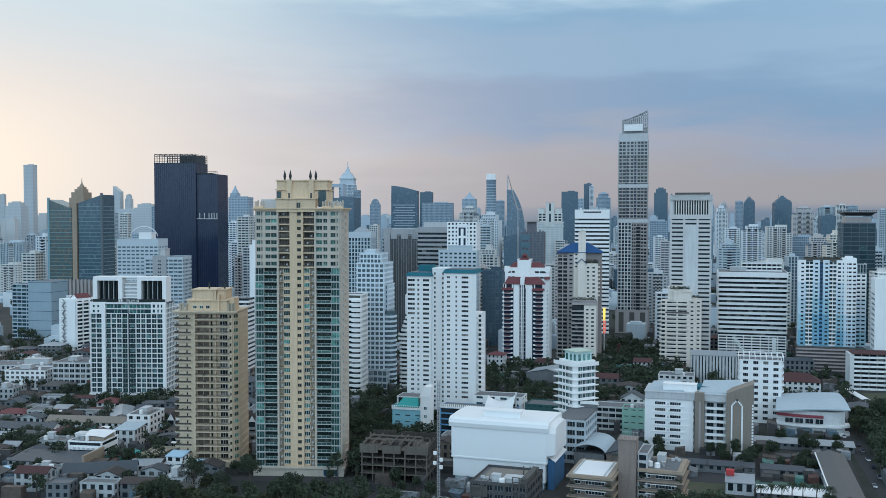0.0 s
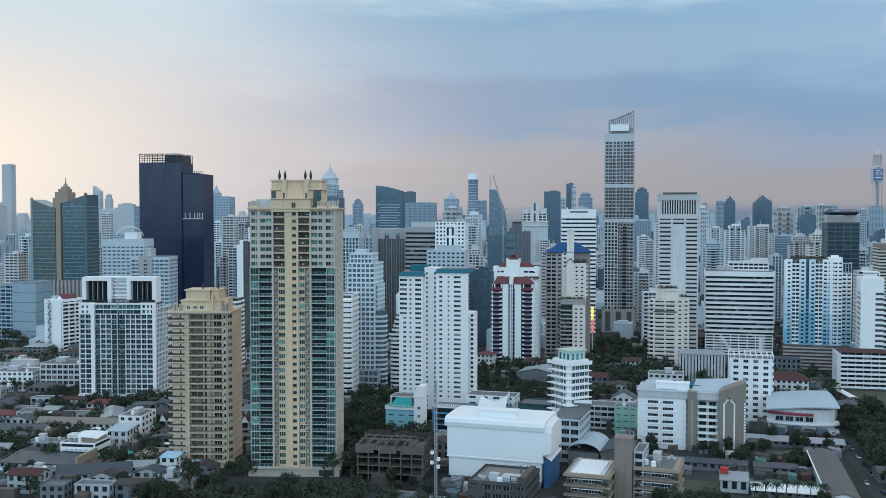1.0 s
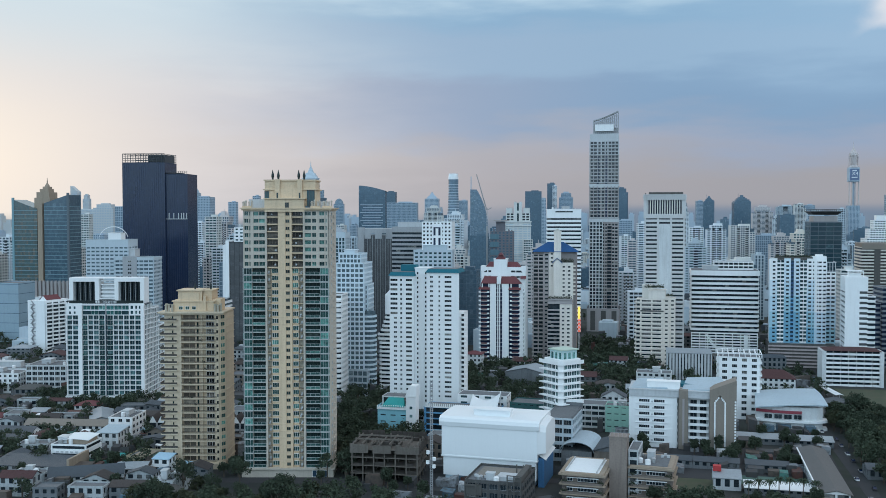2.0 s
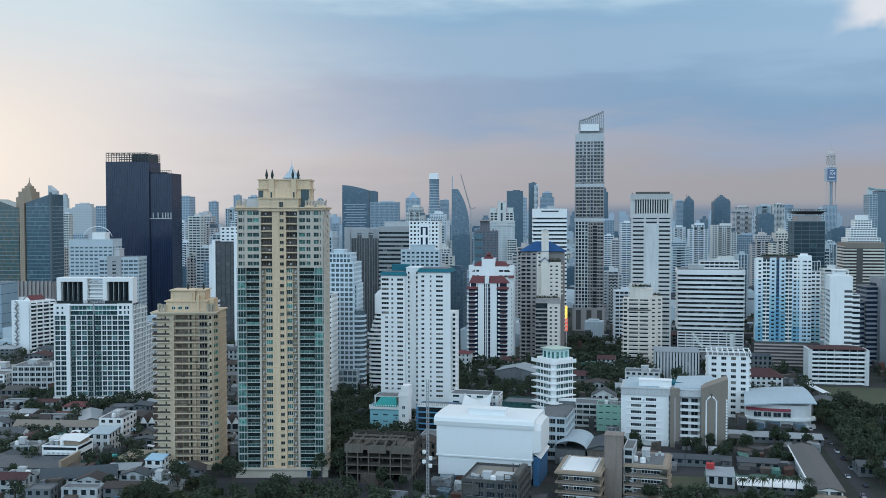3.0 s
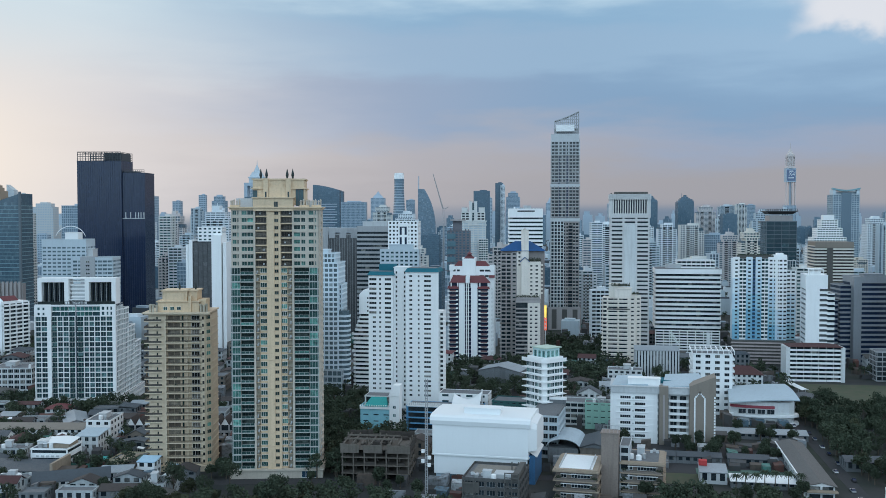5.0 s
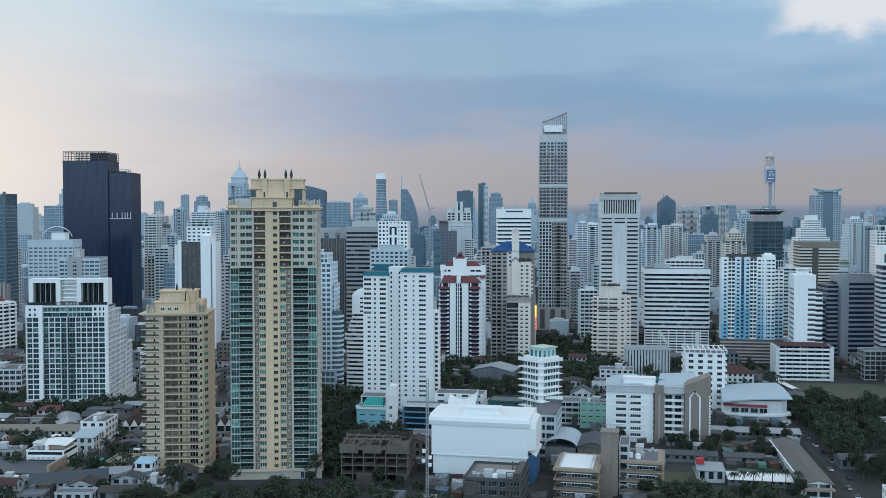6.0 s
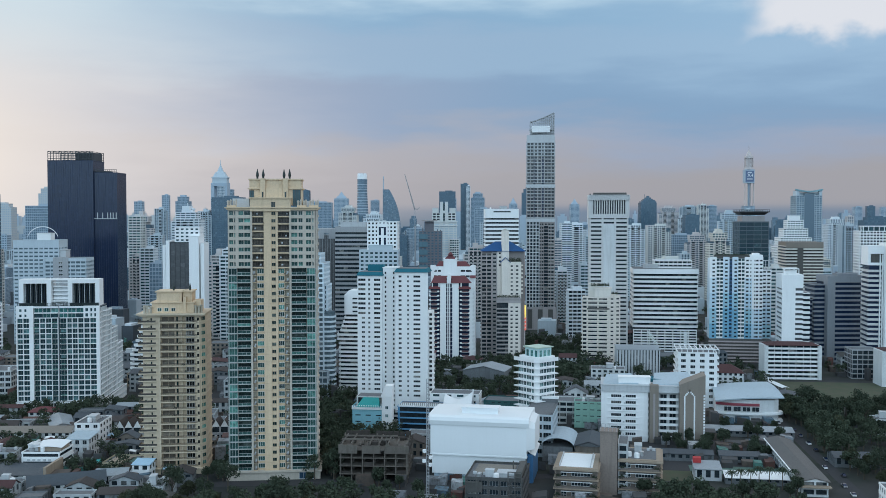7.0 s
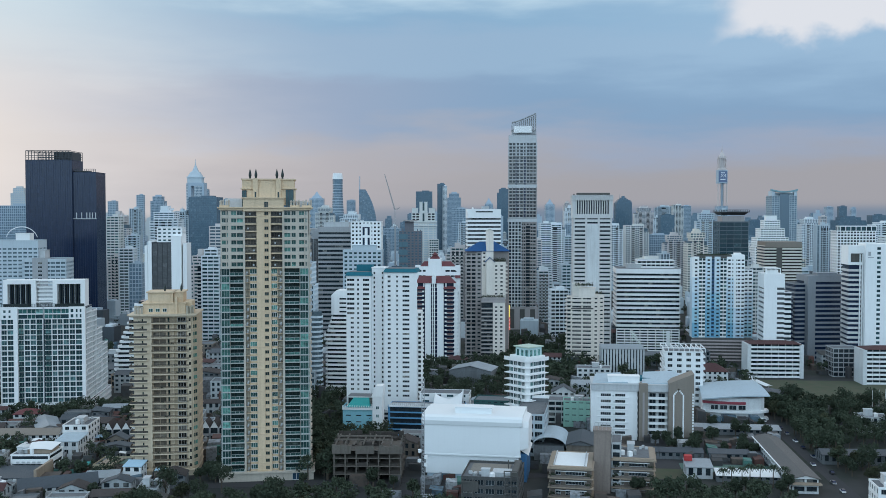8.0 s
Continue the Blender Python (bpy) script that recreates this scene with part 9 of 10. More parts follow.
# ---- woods between the houses ----
wood(-226, -158, 324, 358, 24, 1, 1.0)
wood(-215, -205, 380, 420, 8, 31, 0.5, kinds=(3,))
wood(-200, -160, 396, 520, 46, 2, 1.5)
wood(60, 150, 400, 450, 44, 8, 2.0)
wood(64, 160, 500, 588, 64, 7, 2.0)
wood(-40, 34, 460, 484, 12, 9, 1.0, kinds=(3,))
wood(48, 62, 540, 600, 8, 11, 1.0, kinds=(1, 3))
wood(-172, -118, 372, 388, 7, 15, 1.0, kinds=(3,))
wood(-330, -240, 335, 380, 7, 16, 1.0, kinds=(3,))
wood(64, 170, 450, 588, 130, 27, 2.0, single=False)
wood(-205, -160, 396, 530, 60, 22, 1.5, single=False)
wood(-250, -185, 500, 660, 90, 3, 2.0, single=False)
wood(-190, -110, 550, 720, 150, 4, 2.0, single=False)
wood(-110, -40, 585, 860, 260, 5, 2.0, single=False)
wood(-40, 70, 600, 740, 60, 6, 2.5, single=False)
wood(-400, -290, 480, 524, 60, 12, 2.0, single=False)
wood(-420, -270, 395, 480, 30, 13, 1.5, single=False)
wood(-640, -430, 500, 760, 170, 14, 2.5, single=False)
wood(-420, -200, 640, 950, 120, 17, 3.0, single=False)
wood(-20, 300, 700, 980, 120, 18, 3.0, single=False)
wood(-900, 500, 950, 1500, 300, 19, 4.0, single=False)
wood(60, 76, 440, 600, 54, 41, 1.0, single=False)
wood(-228, -150, 326, 344, 16, 42, 0.6, single=False)
wood(-172, -126, 336, 360, 22, 43, 1.0, single=False)
wood(-178, -148, 392, 470, 85, 44, 0.8, single=False)
wood(-30, 36, 384, 400, 12, 45, 1.0, kinds=(3,))
wood(-46, 36, 458, 484, 12, 46, 0.8, kinds=(3,))
wood(10, 53, 492, 526, 7, 47, 1.0, kinds=(3,))
wood(-345, -315, 384, 412, 22, 48, 0.3, single=False)
wood(-400, -240, 330, 520, 60, 49, 0.6, single=False)
wood(-24, 26, 360, 384, 22, 71, 1.0, single=False)
wood(-125, -98, 338, 352, 12, 73, 0.8, single=False)
tagged(new("tree_canopy", CANOPY.mesh("tree_canopy", LEAF)), "dark green crowns of many city trees", "trees", kind="stuff")
tagged(new("tree_trunks", TRUNKS.mesh("tree_trunks", BARK)), "brown trunks under the joined tree crowns", "trees", kind="stuff")
# ---- the far city: distance haze is put into its colours ----
HAZED = plaster("haze_blue_cladding", (0.38, 0.46, 0.53), 0.15, 0.85)
# For towers in bright haze near the sun: the glow is in the colour.
BRIGHTHAZE = plaster("bright_haze_cladding", (0.52, 0.54, 0.54), 0.1, 0.85)
PALEWHITE = plaster("haze_blued_white_paint", (0.70, 0.75, 0.78), 0.3)
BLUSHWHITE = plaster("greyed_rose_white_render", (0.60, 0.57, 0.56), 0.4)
GLASSCITY = panes("haze_greyed_glass", (0.07, 0.11, 0.145), (0.10, 0.155, 0.195), (0.20, 0.27, 0.32), 0.35, 0.2)
GLASSDEEP = panes("haze_lightened_blue_glass", (0.08, 0.14, 0.19), (0.10, 0.17, 0.225), (0.15, 0.23, 0.29), 0.3, 0.2)
# x and g carry haze in wall and glass; b, w, d, p partly.
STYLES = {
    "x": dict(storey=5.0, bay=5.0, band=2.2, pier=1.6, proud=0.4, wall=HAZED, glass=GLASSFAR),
    # y: sunlit haze put into wall and glass
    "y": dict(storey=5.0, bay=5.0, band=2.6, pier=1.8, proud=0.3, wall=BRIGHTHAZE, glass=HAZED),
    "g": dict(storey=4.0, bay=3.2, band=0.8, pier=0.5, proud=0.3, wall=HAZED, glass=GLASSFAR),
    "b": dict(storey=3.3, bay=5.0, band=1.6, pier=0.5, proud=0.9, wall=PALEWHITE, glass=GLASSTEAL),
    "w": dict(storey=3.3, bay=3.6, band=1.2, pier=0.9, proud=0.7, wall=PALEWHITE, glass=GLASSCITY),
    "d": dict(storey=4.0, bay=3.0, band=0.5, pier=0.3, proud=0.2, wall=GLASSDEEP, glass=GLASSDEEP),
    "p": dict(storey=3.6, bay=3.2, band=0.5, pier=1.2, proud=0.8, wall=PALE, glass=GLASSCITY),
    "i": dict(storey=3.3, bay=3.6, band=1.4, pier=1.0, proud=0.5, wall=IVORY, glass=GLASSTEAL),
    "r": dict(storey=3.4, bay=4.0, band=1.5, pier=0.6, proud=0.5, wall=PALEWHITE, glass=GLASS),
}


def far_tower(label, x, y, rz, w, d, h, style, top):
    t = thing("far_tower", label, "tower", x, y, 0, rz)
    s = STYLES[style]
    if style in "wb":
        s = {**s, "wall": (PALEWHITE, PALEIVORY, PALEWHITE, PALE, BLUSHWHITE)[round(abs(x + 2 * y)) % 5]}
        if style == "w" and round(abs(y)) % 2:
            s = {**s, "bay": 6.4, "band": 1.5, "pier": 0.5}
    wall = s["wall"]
    body = h if top in ("flat", "frame") else h * 0.90 if top == "step" else h * 0.86 if top == "spire" else h * 0.9
    if style in "wbip" and w > 16:
        cut = 0.28 + 0.04 * (round(x) % 4)
        wing = w * cut / 2
        block(t, 0, 0, w - 2 * wing - 2.2, d, 0, body, far=True, **s)
        for e, drop in ((-1, 3.5 * (round(y) % 3)), (1, 3.5 * (round(x) % 4))):
            block(t, e * (w / 2 - wing / 2), 1.2 + 0.6 * (round(y) % 3), wing, d - 3, 0, body - drop, far=True, **{**s, "bay": wing / max(1, round(wing / 4.2)), "band": s["band"] * 1.25})
        slot = Boxes()
        slot.box(-w / 2 + 1, w / 2 - 1, 3.0, d - 2, 0, body - 4, 0, None, (3.5, s["storey"]))
        part("recess", slot, GLASSCITY, t)
        mark = round(abs(3 * x + y)) % 4
        stack = Boxes()
        half = w / 2 - wing - 1.1
        strips = ((-0.62, 0.22), (0.62, 0.22)) if mark < 2 else ((0.0, 0.34),) if mark == 2 else ((-0.7, 0.16), (0.0, 0.2), (0.7, 0.16))
        for u, k in strips:
            stack.box(half * (u - k), half * (u + k), -s["proud"] - 0.12, 0, 4, body - 3, 1)
            for i in range(int((body - 7) / 3.4)):
                stack.box(half * (u - k) - 0.2, half * (u + k) + 0.2, -s["proud"] - 1.3, 0, 4 + i * 3.4, 5.25 + i * 3.4, 0)
        part("balcony_bay", stack, [wall, GLASS], t, stuff=True)
        crown = Boxes()
        crown.box(-half * 0.5, half * 0.35, 0.25 * d, 0.7 * d, h, h + 2.5 + mark)
        crown.box(half * 0.5, half * 0.75, 0.4 * d, 0.6 * d, h, h + 2.2)
        if mark % 2:
            crown.box(-half * 0.1, -half * 0.1 + 0.5, 0.5 * d, 0.5 * d + 0.5, h, h + 9)
        part("roof_plant", crown, wall, t)
    else:
        block(t, 0, 0, w, d, 0, body, far=True, **s)
    if top == "flat":
        plain(t, "roof_house", 0.1 * w, 0.3 * d, 0.45 * w, 0.4 * d, h, h + 3.5, wall, cap=0.2)
    elif top == "step":
        block(t, 0, 0.12 * d, 0.72 * w, 0.72 * d, body, h - 0.03 * h, far=True, **s)
        plain(t, "roof_house", 0, 0.3 * d, 0.4 * w, 0.4 * d, h * 0.97, h, wall)
    elif top == "spire":
        b = Boxes()
        q = [(-0.4 * w, 0.1 * d), (0.4 * w, 0.1 * d), (0.4 * w, 0.9 * d), (-0.4 * w, 0.9 * d)]
        b.prism(q, body, body + 0.06 * h, 0, [(0.6 * a, 0.5 * d + 0.6 * (c - 0.5 * d)) for a, c in q])
        b.prism([(0.5 * a, 0.5 * d + 0.5 * (c - 0.5 * d)) for a, c in q], body + 0.06 * h, h, 0, [(0.02 * a, 0.5 * d + 0.02 * (c - 0.5 * d)) for a, c in q])
        part("spire", b, wall, t)
    elif top == "slope":
        b = Boxes()
        b.prism([(-w / 2, 0), (w / 2, 0), (w / 2, d), (-w / 2, d)], body, h, 0, [(-w / 2, 0), (-w / 2 + 0.8, 0), (-w / 2 + 0.8, d), (-w / 2, d)])
        part("slanted_top", b, wall, t)
    elif top == "dome":
        b = Boxes()
        n = 6
        for k in range(n):
            a0, a1 = math.pi / 2 * k / n, math.pi / 2 * (k + 1) / n
            cylinder(b, 0, d / 2, 0.46 * w * math.cos(a0), body + (h - body) * math.sin(a0), body + (h - body) * math.sin(a1), 14, 0, max(0.05, 0.46 * w * math.cos(a1)))
        part("dome", b, s["glass"], t)
    elif top == "crag":
        b = Boxes()
        for i, (l, r, k) in enumerate(((-0.46, 0.5, 0.93), (-0.36, 0.44, 0.955), (-0.3, 0.30, 0.975), (-0.2, 0.2, 1.0), (-0.08, 0.1, 1.03))):
            b.box(l * w, r * w, (0.1 + 0.07 * i) * d, (0.9 - 0.07 * i) * d, body, h * k, 0, None, (3.0, 4.0))
        b.box(-0.2 * w, -0.2 * w + 0.9, 0.5 * d, 0.5 * d + 0.9, h, h * 1.06)
        part("ragged_crown", b, s["glass"], t)
    elif top == "frame":
        b = Boxes()
        b.box(-w / 2, -w / 2 + 0.2 * w, 0, d, h, h + 0.16 * h), b.box(w / 2 - 0.12 * w, w / 2, 0, d, h, h + 0.16 * h), b.box(-w / 2, w / 2, 0, d, h + 0.16 * h, h + 0.2 * h)
        part("roof_portal", b, wall, t)
    return t


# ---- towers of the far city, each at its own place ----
far_tower("far tower in pale sun-haze colours with flat roof", -2519, 2989, 4, 38.1, 26, 297.3, "y", "flat")
far_tower("far tower in pale sun-haze colours with flat roof", -2759, 3125, 14, 20.4, 15, 192.8, "y", "flat")
far_tower("far tower in pale sun-haze colours with stepped top", -2431, 2807, 4, 63.2, 40, 161.1, "y", "step")
far_tower("far tower in pale sun-haze colours with slanted top", -2393, 3342, 0, 31.7, 23, 228.7, "y", "slope")
far_tower("far tower in pale sun-haze colours with stepped top", -2350, 3355, 6, 24.6, 21, 197.1, "y", "step")
far_tower("far tower in pale sun-haze colours with flat roof", -2011, 2832, 0, 111.4, 40, 131.1, "y", "flat")
far_tower("far tower in pale sun-haze colours with stepped top", -1761, 2595, 10, 62.0, 40, 150.6, "y", "step")
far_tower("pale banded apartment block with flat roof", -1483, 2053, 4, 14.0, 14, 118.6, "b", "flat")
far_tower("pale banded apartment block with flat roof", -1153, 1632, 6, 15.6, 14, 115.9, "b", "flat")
far_tower("far tower in haze-blue colours with pointed spire", -1796, 3212, 0, 28.1, 24, 224.2, "x", "spire")
far_tower("far tower in haze-blue colours with flat roof", -1483, 2681, 6, 64.7, 40, 168.0, "x", "flat")
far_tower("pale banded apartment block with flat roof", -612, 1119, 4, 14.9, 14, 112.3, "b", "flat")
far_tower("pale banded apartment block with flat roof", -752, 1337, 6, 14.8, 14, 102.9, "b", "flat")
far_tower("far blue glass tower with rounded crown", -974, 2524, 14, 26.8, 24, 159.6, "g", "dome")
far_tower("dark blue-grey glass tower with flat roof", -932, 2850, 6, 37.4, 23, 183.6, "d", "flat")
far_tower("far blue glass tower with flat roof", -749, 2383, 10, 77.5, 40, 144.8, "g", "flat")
far_tower("far tower in haze-blue colours with pointed spire", -1047, 3756, 8, 54.7, 40, 206.1, "x", "spire")
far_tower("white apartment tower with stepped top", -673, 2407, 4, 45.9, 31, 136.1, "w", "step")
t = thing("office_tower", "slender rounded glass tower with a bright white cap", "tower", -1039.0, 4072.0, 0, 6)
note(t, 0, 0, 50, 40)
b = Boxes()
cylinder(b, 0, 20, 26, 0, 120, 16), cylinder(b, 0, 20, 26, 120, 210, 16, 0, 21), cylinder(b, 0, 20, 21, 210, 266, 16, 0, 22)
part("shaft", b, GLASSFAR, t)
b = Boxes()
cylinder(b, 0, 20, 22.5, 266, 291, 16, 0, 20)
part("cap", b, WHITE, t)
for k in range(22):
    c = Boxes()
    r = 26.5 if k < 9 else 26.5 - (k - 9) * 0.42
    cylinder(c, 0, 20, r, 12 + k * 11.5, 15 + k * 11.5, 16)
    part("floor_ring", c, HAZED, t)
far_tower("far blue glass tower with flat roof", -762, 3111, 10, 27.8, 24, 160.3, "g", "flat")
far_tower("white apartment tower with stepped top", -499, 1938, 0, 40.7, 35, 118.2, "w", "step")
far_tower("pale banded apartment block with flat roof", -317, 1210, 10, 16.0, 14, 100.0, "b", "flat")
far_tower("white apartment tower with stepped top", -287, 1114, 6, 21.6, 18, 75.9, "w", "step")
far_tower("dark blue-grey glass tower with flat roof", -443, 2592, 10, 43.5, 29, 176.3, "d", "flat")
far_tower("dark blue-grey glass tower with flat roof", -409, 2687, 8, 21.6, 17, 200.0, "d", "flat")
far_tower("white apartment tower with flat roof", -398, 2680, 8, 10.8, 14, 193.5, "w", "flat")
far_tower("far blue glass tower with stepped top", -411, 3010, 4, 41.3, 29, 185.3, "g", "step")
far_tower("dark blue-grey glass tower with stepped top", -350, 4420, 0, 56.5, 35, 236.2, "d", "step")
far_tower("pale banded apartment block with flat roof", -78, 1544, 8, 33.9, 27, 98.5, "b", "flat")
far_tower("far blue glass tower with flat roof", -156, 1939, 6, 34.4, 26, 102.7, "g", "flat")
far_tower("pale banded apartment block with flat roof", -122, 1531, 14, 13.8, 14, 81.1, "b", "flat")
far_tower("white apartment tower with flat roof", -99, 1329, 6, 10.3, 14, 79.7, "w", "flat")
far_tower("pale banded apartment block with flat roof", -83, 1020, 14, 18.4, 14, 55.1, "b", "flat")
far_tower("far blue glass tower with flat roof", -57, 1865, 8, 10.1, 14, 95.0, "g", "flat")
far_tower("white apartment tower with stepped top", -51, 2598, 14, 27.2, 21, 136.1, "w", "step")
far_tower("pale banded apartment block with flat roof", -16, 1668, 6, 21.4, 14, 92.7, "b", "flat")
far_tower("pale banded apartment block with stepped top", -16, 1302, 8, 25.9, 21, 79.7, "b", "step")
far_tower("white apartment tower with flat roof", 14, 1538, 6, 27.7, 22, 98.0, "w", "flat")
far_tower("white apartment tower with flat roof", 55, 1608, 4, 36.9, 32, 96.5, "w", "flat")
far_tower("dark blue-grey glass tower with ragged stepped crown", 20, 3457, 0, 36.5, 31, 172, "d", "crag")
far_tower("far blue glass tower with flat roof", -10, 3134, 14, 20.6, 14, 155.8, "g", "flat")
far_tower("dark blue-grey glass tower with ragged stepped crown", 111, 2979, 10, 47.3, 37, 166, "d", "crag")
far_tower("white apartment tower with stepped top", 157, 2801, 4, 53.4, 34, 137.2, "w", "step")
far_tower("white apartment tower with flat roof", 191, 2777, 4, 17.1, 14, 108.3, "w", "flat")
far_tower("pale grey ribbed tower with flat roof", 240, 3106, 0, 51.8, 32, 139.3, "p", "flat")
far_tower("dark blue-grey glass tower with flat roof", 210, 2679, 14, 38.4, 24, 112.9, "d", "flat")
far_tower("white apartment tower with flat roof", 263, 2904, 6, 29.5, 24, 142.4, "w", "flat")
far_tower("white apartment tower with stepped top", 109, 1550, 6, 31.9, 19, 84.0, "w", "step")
far_tower("pale banded apartment block with flat roof", 129, 1451, 6, 11.8, 14, 76.8, "b", "flat")
far_tower("white apartment tower with flat roof", 247, 1958, 4, 12.6, 14, 124.2, "w", "flat")
far_tower("pale banded apartment block with flat roof", 31, 1055, 8, 33.4, 29, 66.7, "b", "flat")
far_tower("pale grey ribbed tower with flat roof", 52, 1114, 10, 10.0, 14, 70.3, "p", "flat")
far_tower("pale banded apartment block with flat roof", -936, 1071, 0, 27.4, 19, 48.1, "b", "flat")
far_tower("pale banded apartment block with flat roof", -770, 913, 4, 16.0, 14, 71.3, "b", "flat")
far_tower("white apartment tower with flat roof", -790, 960, 6, 17.0, 14, 89.3, "w", "flat")
far_tower("pale banded apartment block with flat roof", -715, 983, 8, 12.9, 14, 75.9, "b", "flat")
t = simple("office_block", "blue-grey blank-walled hall with faint panel joints", -621, 750, 4, 24, 25, 53, storey=9, bay=8, band=8.4, pier=0, proud=0.2, wall=plaster("grey_blue_panel", (0.30, 0.40, 0.46), 0.4), glass=GLASSDEEP)
block(t, -22, 4, 20, 20, 0, 50, 3.6, 5, 1.2, 0.4, 0.4, PALER, GLASSTEAL)
far_tower("pale grey ribbed tower with flat roof", -710, 827, 0, 17.5, 14, 34.8, "p", "flat")
far_tower("pale grey ribbed tower with flat roof", -1363, 1567, 8, 48.0, 31, 60.8, "p", "flat")
far_tower("white apartment tower with flat roof", -698, 1249, 6, 17.3, 16, 75.3, "w", "flat")
far_tower("pale banded apartment block with flat roof", -532, 986, 10, 14.5, 14, 77.7, "b", "flat")
far_tower("white apartment tower with flat roof", -615, 1588, 4, 13.4, 14, 96.2, "w", "flat")
far_tower("pale banded apartment block with flat roof", -268, 1277, 4, 12.1, 14, 74.5, "b", "flat")
far_tower("dark blue-grey glass tower with flat roof", -211, 834, 0, 18.0, 14, 66.1, "d", "flat")
far_tower("pale banded apartment block with flat roof", -205, 1087, 4, 16.0, 14, 58.5, "b", "flat")
far_tower("pale banded apartment block with flat roof", -231, 870, 4, 6.9, 14, 66.4, "b", "flat")
far_tower("far tower in pale sun-haze colours with stepped top", -1455, 2324, 10, 37.0, 28, 187.3, "y", "step")
far_tower("far blue glass tower with flat roof", -903, 1387, 4, 44.7, 31, 128.3, "g", "flat")
far_tower("far tower in haze-blue colours with flat roof", -1402, 2733, 0, 24.8, 16, 153.3, "x", "flat")
far_tower("pale grey ribbed tower with flat roof", -1070, 2172, 10, 26.3, 18, 128.3, "p", "flat")
far_tower("far tower in haze-blue colours with flat roof", -1145, 2363, 8, 17.3, 14, 164.1, "x", "flat")
far_tower("far blue glass tower with stepped top", -1060, 2273, 4, 32.6, 24, 163.6, "g", "step")
far_tower("white apartment tower with stepped top", -737, 1388, 4, 29.8, 22, 115.3, "w", "step")
far_tower("pale banded apartment block with flat roof", -656, 1267, 8, 18.7, 14, 85.6, "b", "flat")
far_tower("pale banded apartment block with flat roof", -565, 1027, 8, 16.5, 14, 67.6, "b", "flat")
far_tower("far blue glass tower with flat roof", -498, 935, 14, 12.4, 14, 64.5, "g", "flat")
far_tower("white apartment tower with stepped top", -572, 1177, 4, 35.4, 27, 121.2, "w", "step")
far_tower("pale grey ribbed tower with flat roof", -726, 1611, 0, 23.7, 14, 120.1, "p", "flat")
far_tower("far blue glass tower with open frame on top", -719, 1662, 6, 29.6, 20, 143.6, "g", "frame")
far_tower("dark blue-grey glass tower with flat roof", -689, 1616, 4, 49.1, 40, 144.8, "d", "flat")
far_tower("pale banded apartment block with stepped top", -395, 847, 8, 18.2, 16, 79.0, "b", "step")
far_tower("white apartment tower with flat roof", -416, 945, 4, 11.8, 14, 102.7, "w", "flat")
far_tower("pale banded apartment block with stepped top", -378, 830, 6, 15.4, 14, 86.0, "b", "step")
far_tower("far tower in haze-blue colours with flat roof", -550, 3447, 14, 20.4, 17, 171.2, "x", "flat")
far_tower("far tower in haze-blue colours with pointed spire", -379, 3973, 8, 32.5, 23, 183.8, "x", "spire")
far_tower("far blue glass tower with flat roof", -300, 2169, 8, 33.2, 22, 127.7, "g", "flat")
far_tower("white apartment tower with flat roof", -248, 1773, 10, 18.8, 16, 99.5, "w", "flat")
far_tower("pale banded apartment block with flat roof", -170, 977, 4, 23.2, 16, 80.7, "b", "flat")
far_tower("white apartment tower with flat roof", -90, 1441, 14, 15.4, 14, 101.9, "w", "flat")
far_tower("far tower in haze-blue colours with pointed spire", -133, 4206, 14, 37.3, 26, 182.3, "x", "spire")
far_tower("pale grey ribbed tower with flat roof", -72, 1594, 8, 12.1, 14, 92.1, "p", "flat")
far_tower("white apartment tower with stepped top", -59, 3309, 14, 23.5, 20, 156.6, "w", "step")
far_tower("pale banded apartment block with flat roof", -57, 1395, 6, 9.7, 14, 82.9, "b", "flat")
far_tower("ivory apartment block with stepped top", 115, 1316, 8, 27.2, 24, 92.8, "i", "step")
far_tower("white apartment tower with stepped top", 154, 1522, 0, 30.5, 26, 119.6, "w", "step")
far_tower("far blue glass tower with flat roof", 303, 3053, 6, 29.4, 26, 140.7, "g", "flat")
far_tower("white apartment tower with stepped top", 438, 2062, 14, 39.1, 26, 108.1, "w", "step")
far_tower("white apartment tower with flat roof", 489, 2170, 8, 12.2, 14, 110.2, "w", "flat")
far_tower("pale grey ribbed tower with flat roof", 334, 1545, 4, 22.2, 18, 97.9, "p", "flat")
far_tower("dark blue-grey glass tower with stepped top", 634, 2491, 6, 71.7, 40, 110.7, "d", "step")
far_tower("dark blue-grey glass tower with flat roof", 753, 3010, 0, 22.6, 19, 138.2, "d", "flat")
far_tower("far tower in haze-blue colours with flat roof", 1061, 4359, 14, 30.9, 24, 145.8, "x", "flat")
far_tower("far tower in haze-blue colours with flat roof", 1163, 4372, 10, 19.9, 15, 143.4, "x", "flat")
far_tower("dark blue-grey glass tower with flat roof", 576, 2080, 8, 29.2, 26, 112.7, "d", "flat")
far_tower("white apartment tower with flat roof", 434, 1558, 4, 42.4, 36, 102.2, "w", "flat")
far_tower("pale banded apartment block with flat roof", 131, 1066, 4, 16.2, 14, 79.0, "b", "flat")
far_tower("pale banded apartment block with flat roof", 206, 1126, 0, 22.1, 17, 51.7, "b", "flat")
far_tower("pale banded apartment block with flat roof", 115, 913, 6, 12.4, 14, 66.0, "b", "flat")
far_tower("pale banded apartment block with flat roof", -59, 991, 8, 8.7, 14, 63.3, "b", "flat")
far_tower("white low block with red roof with flat roof", -65, 890, 10, 15.8, 14, 45.1, "r", "flat")
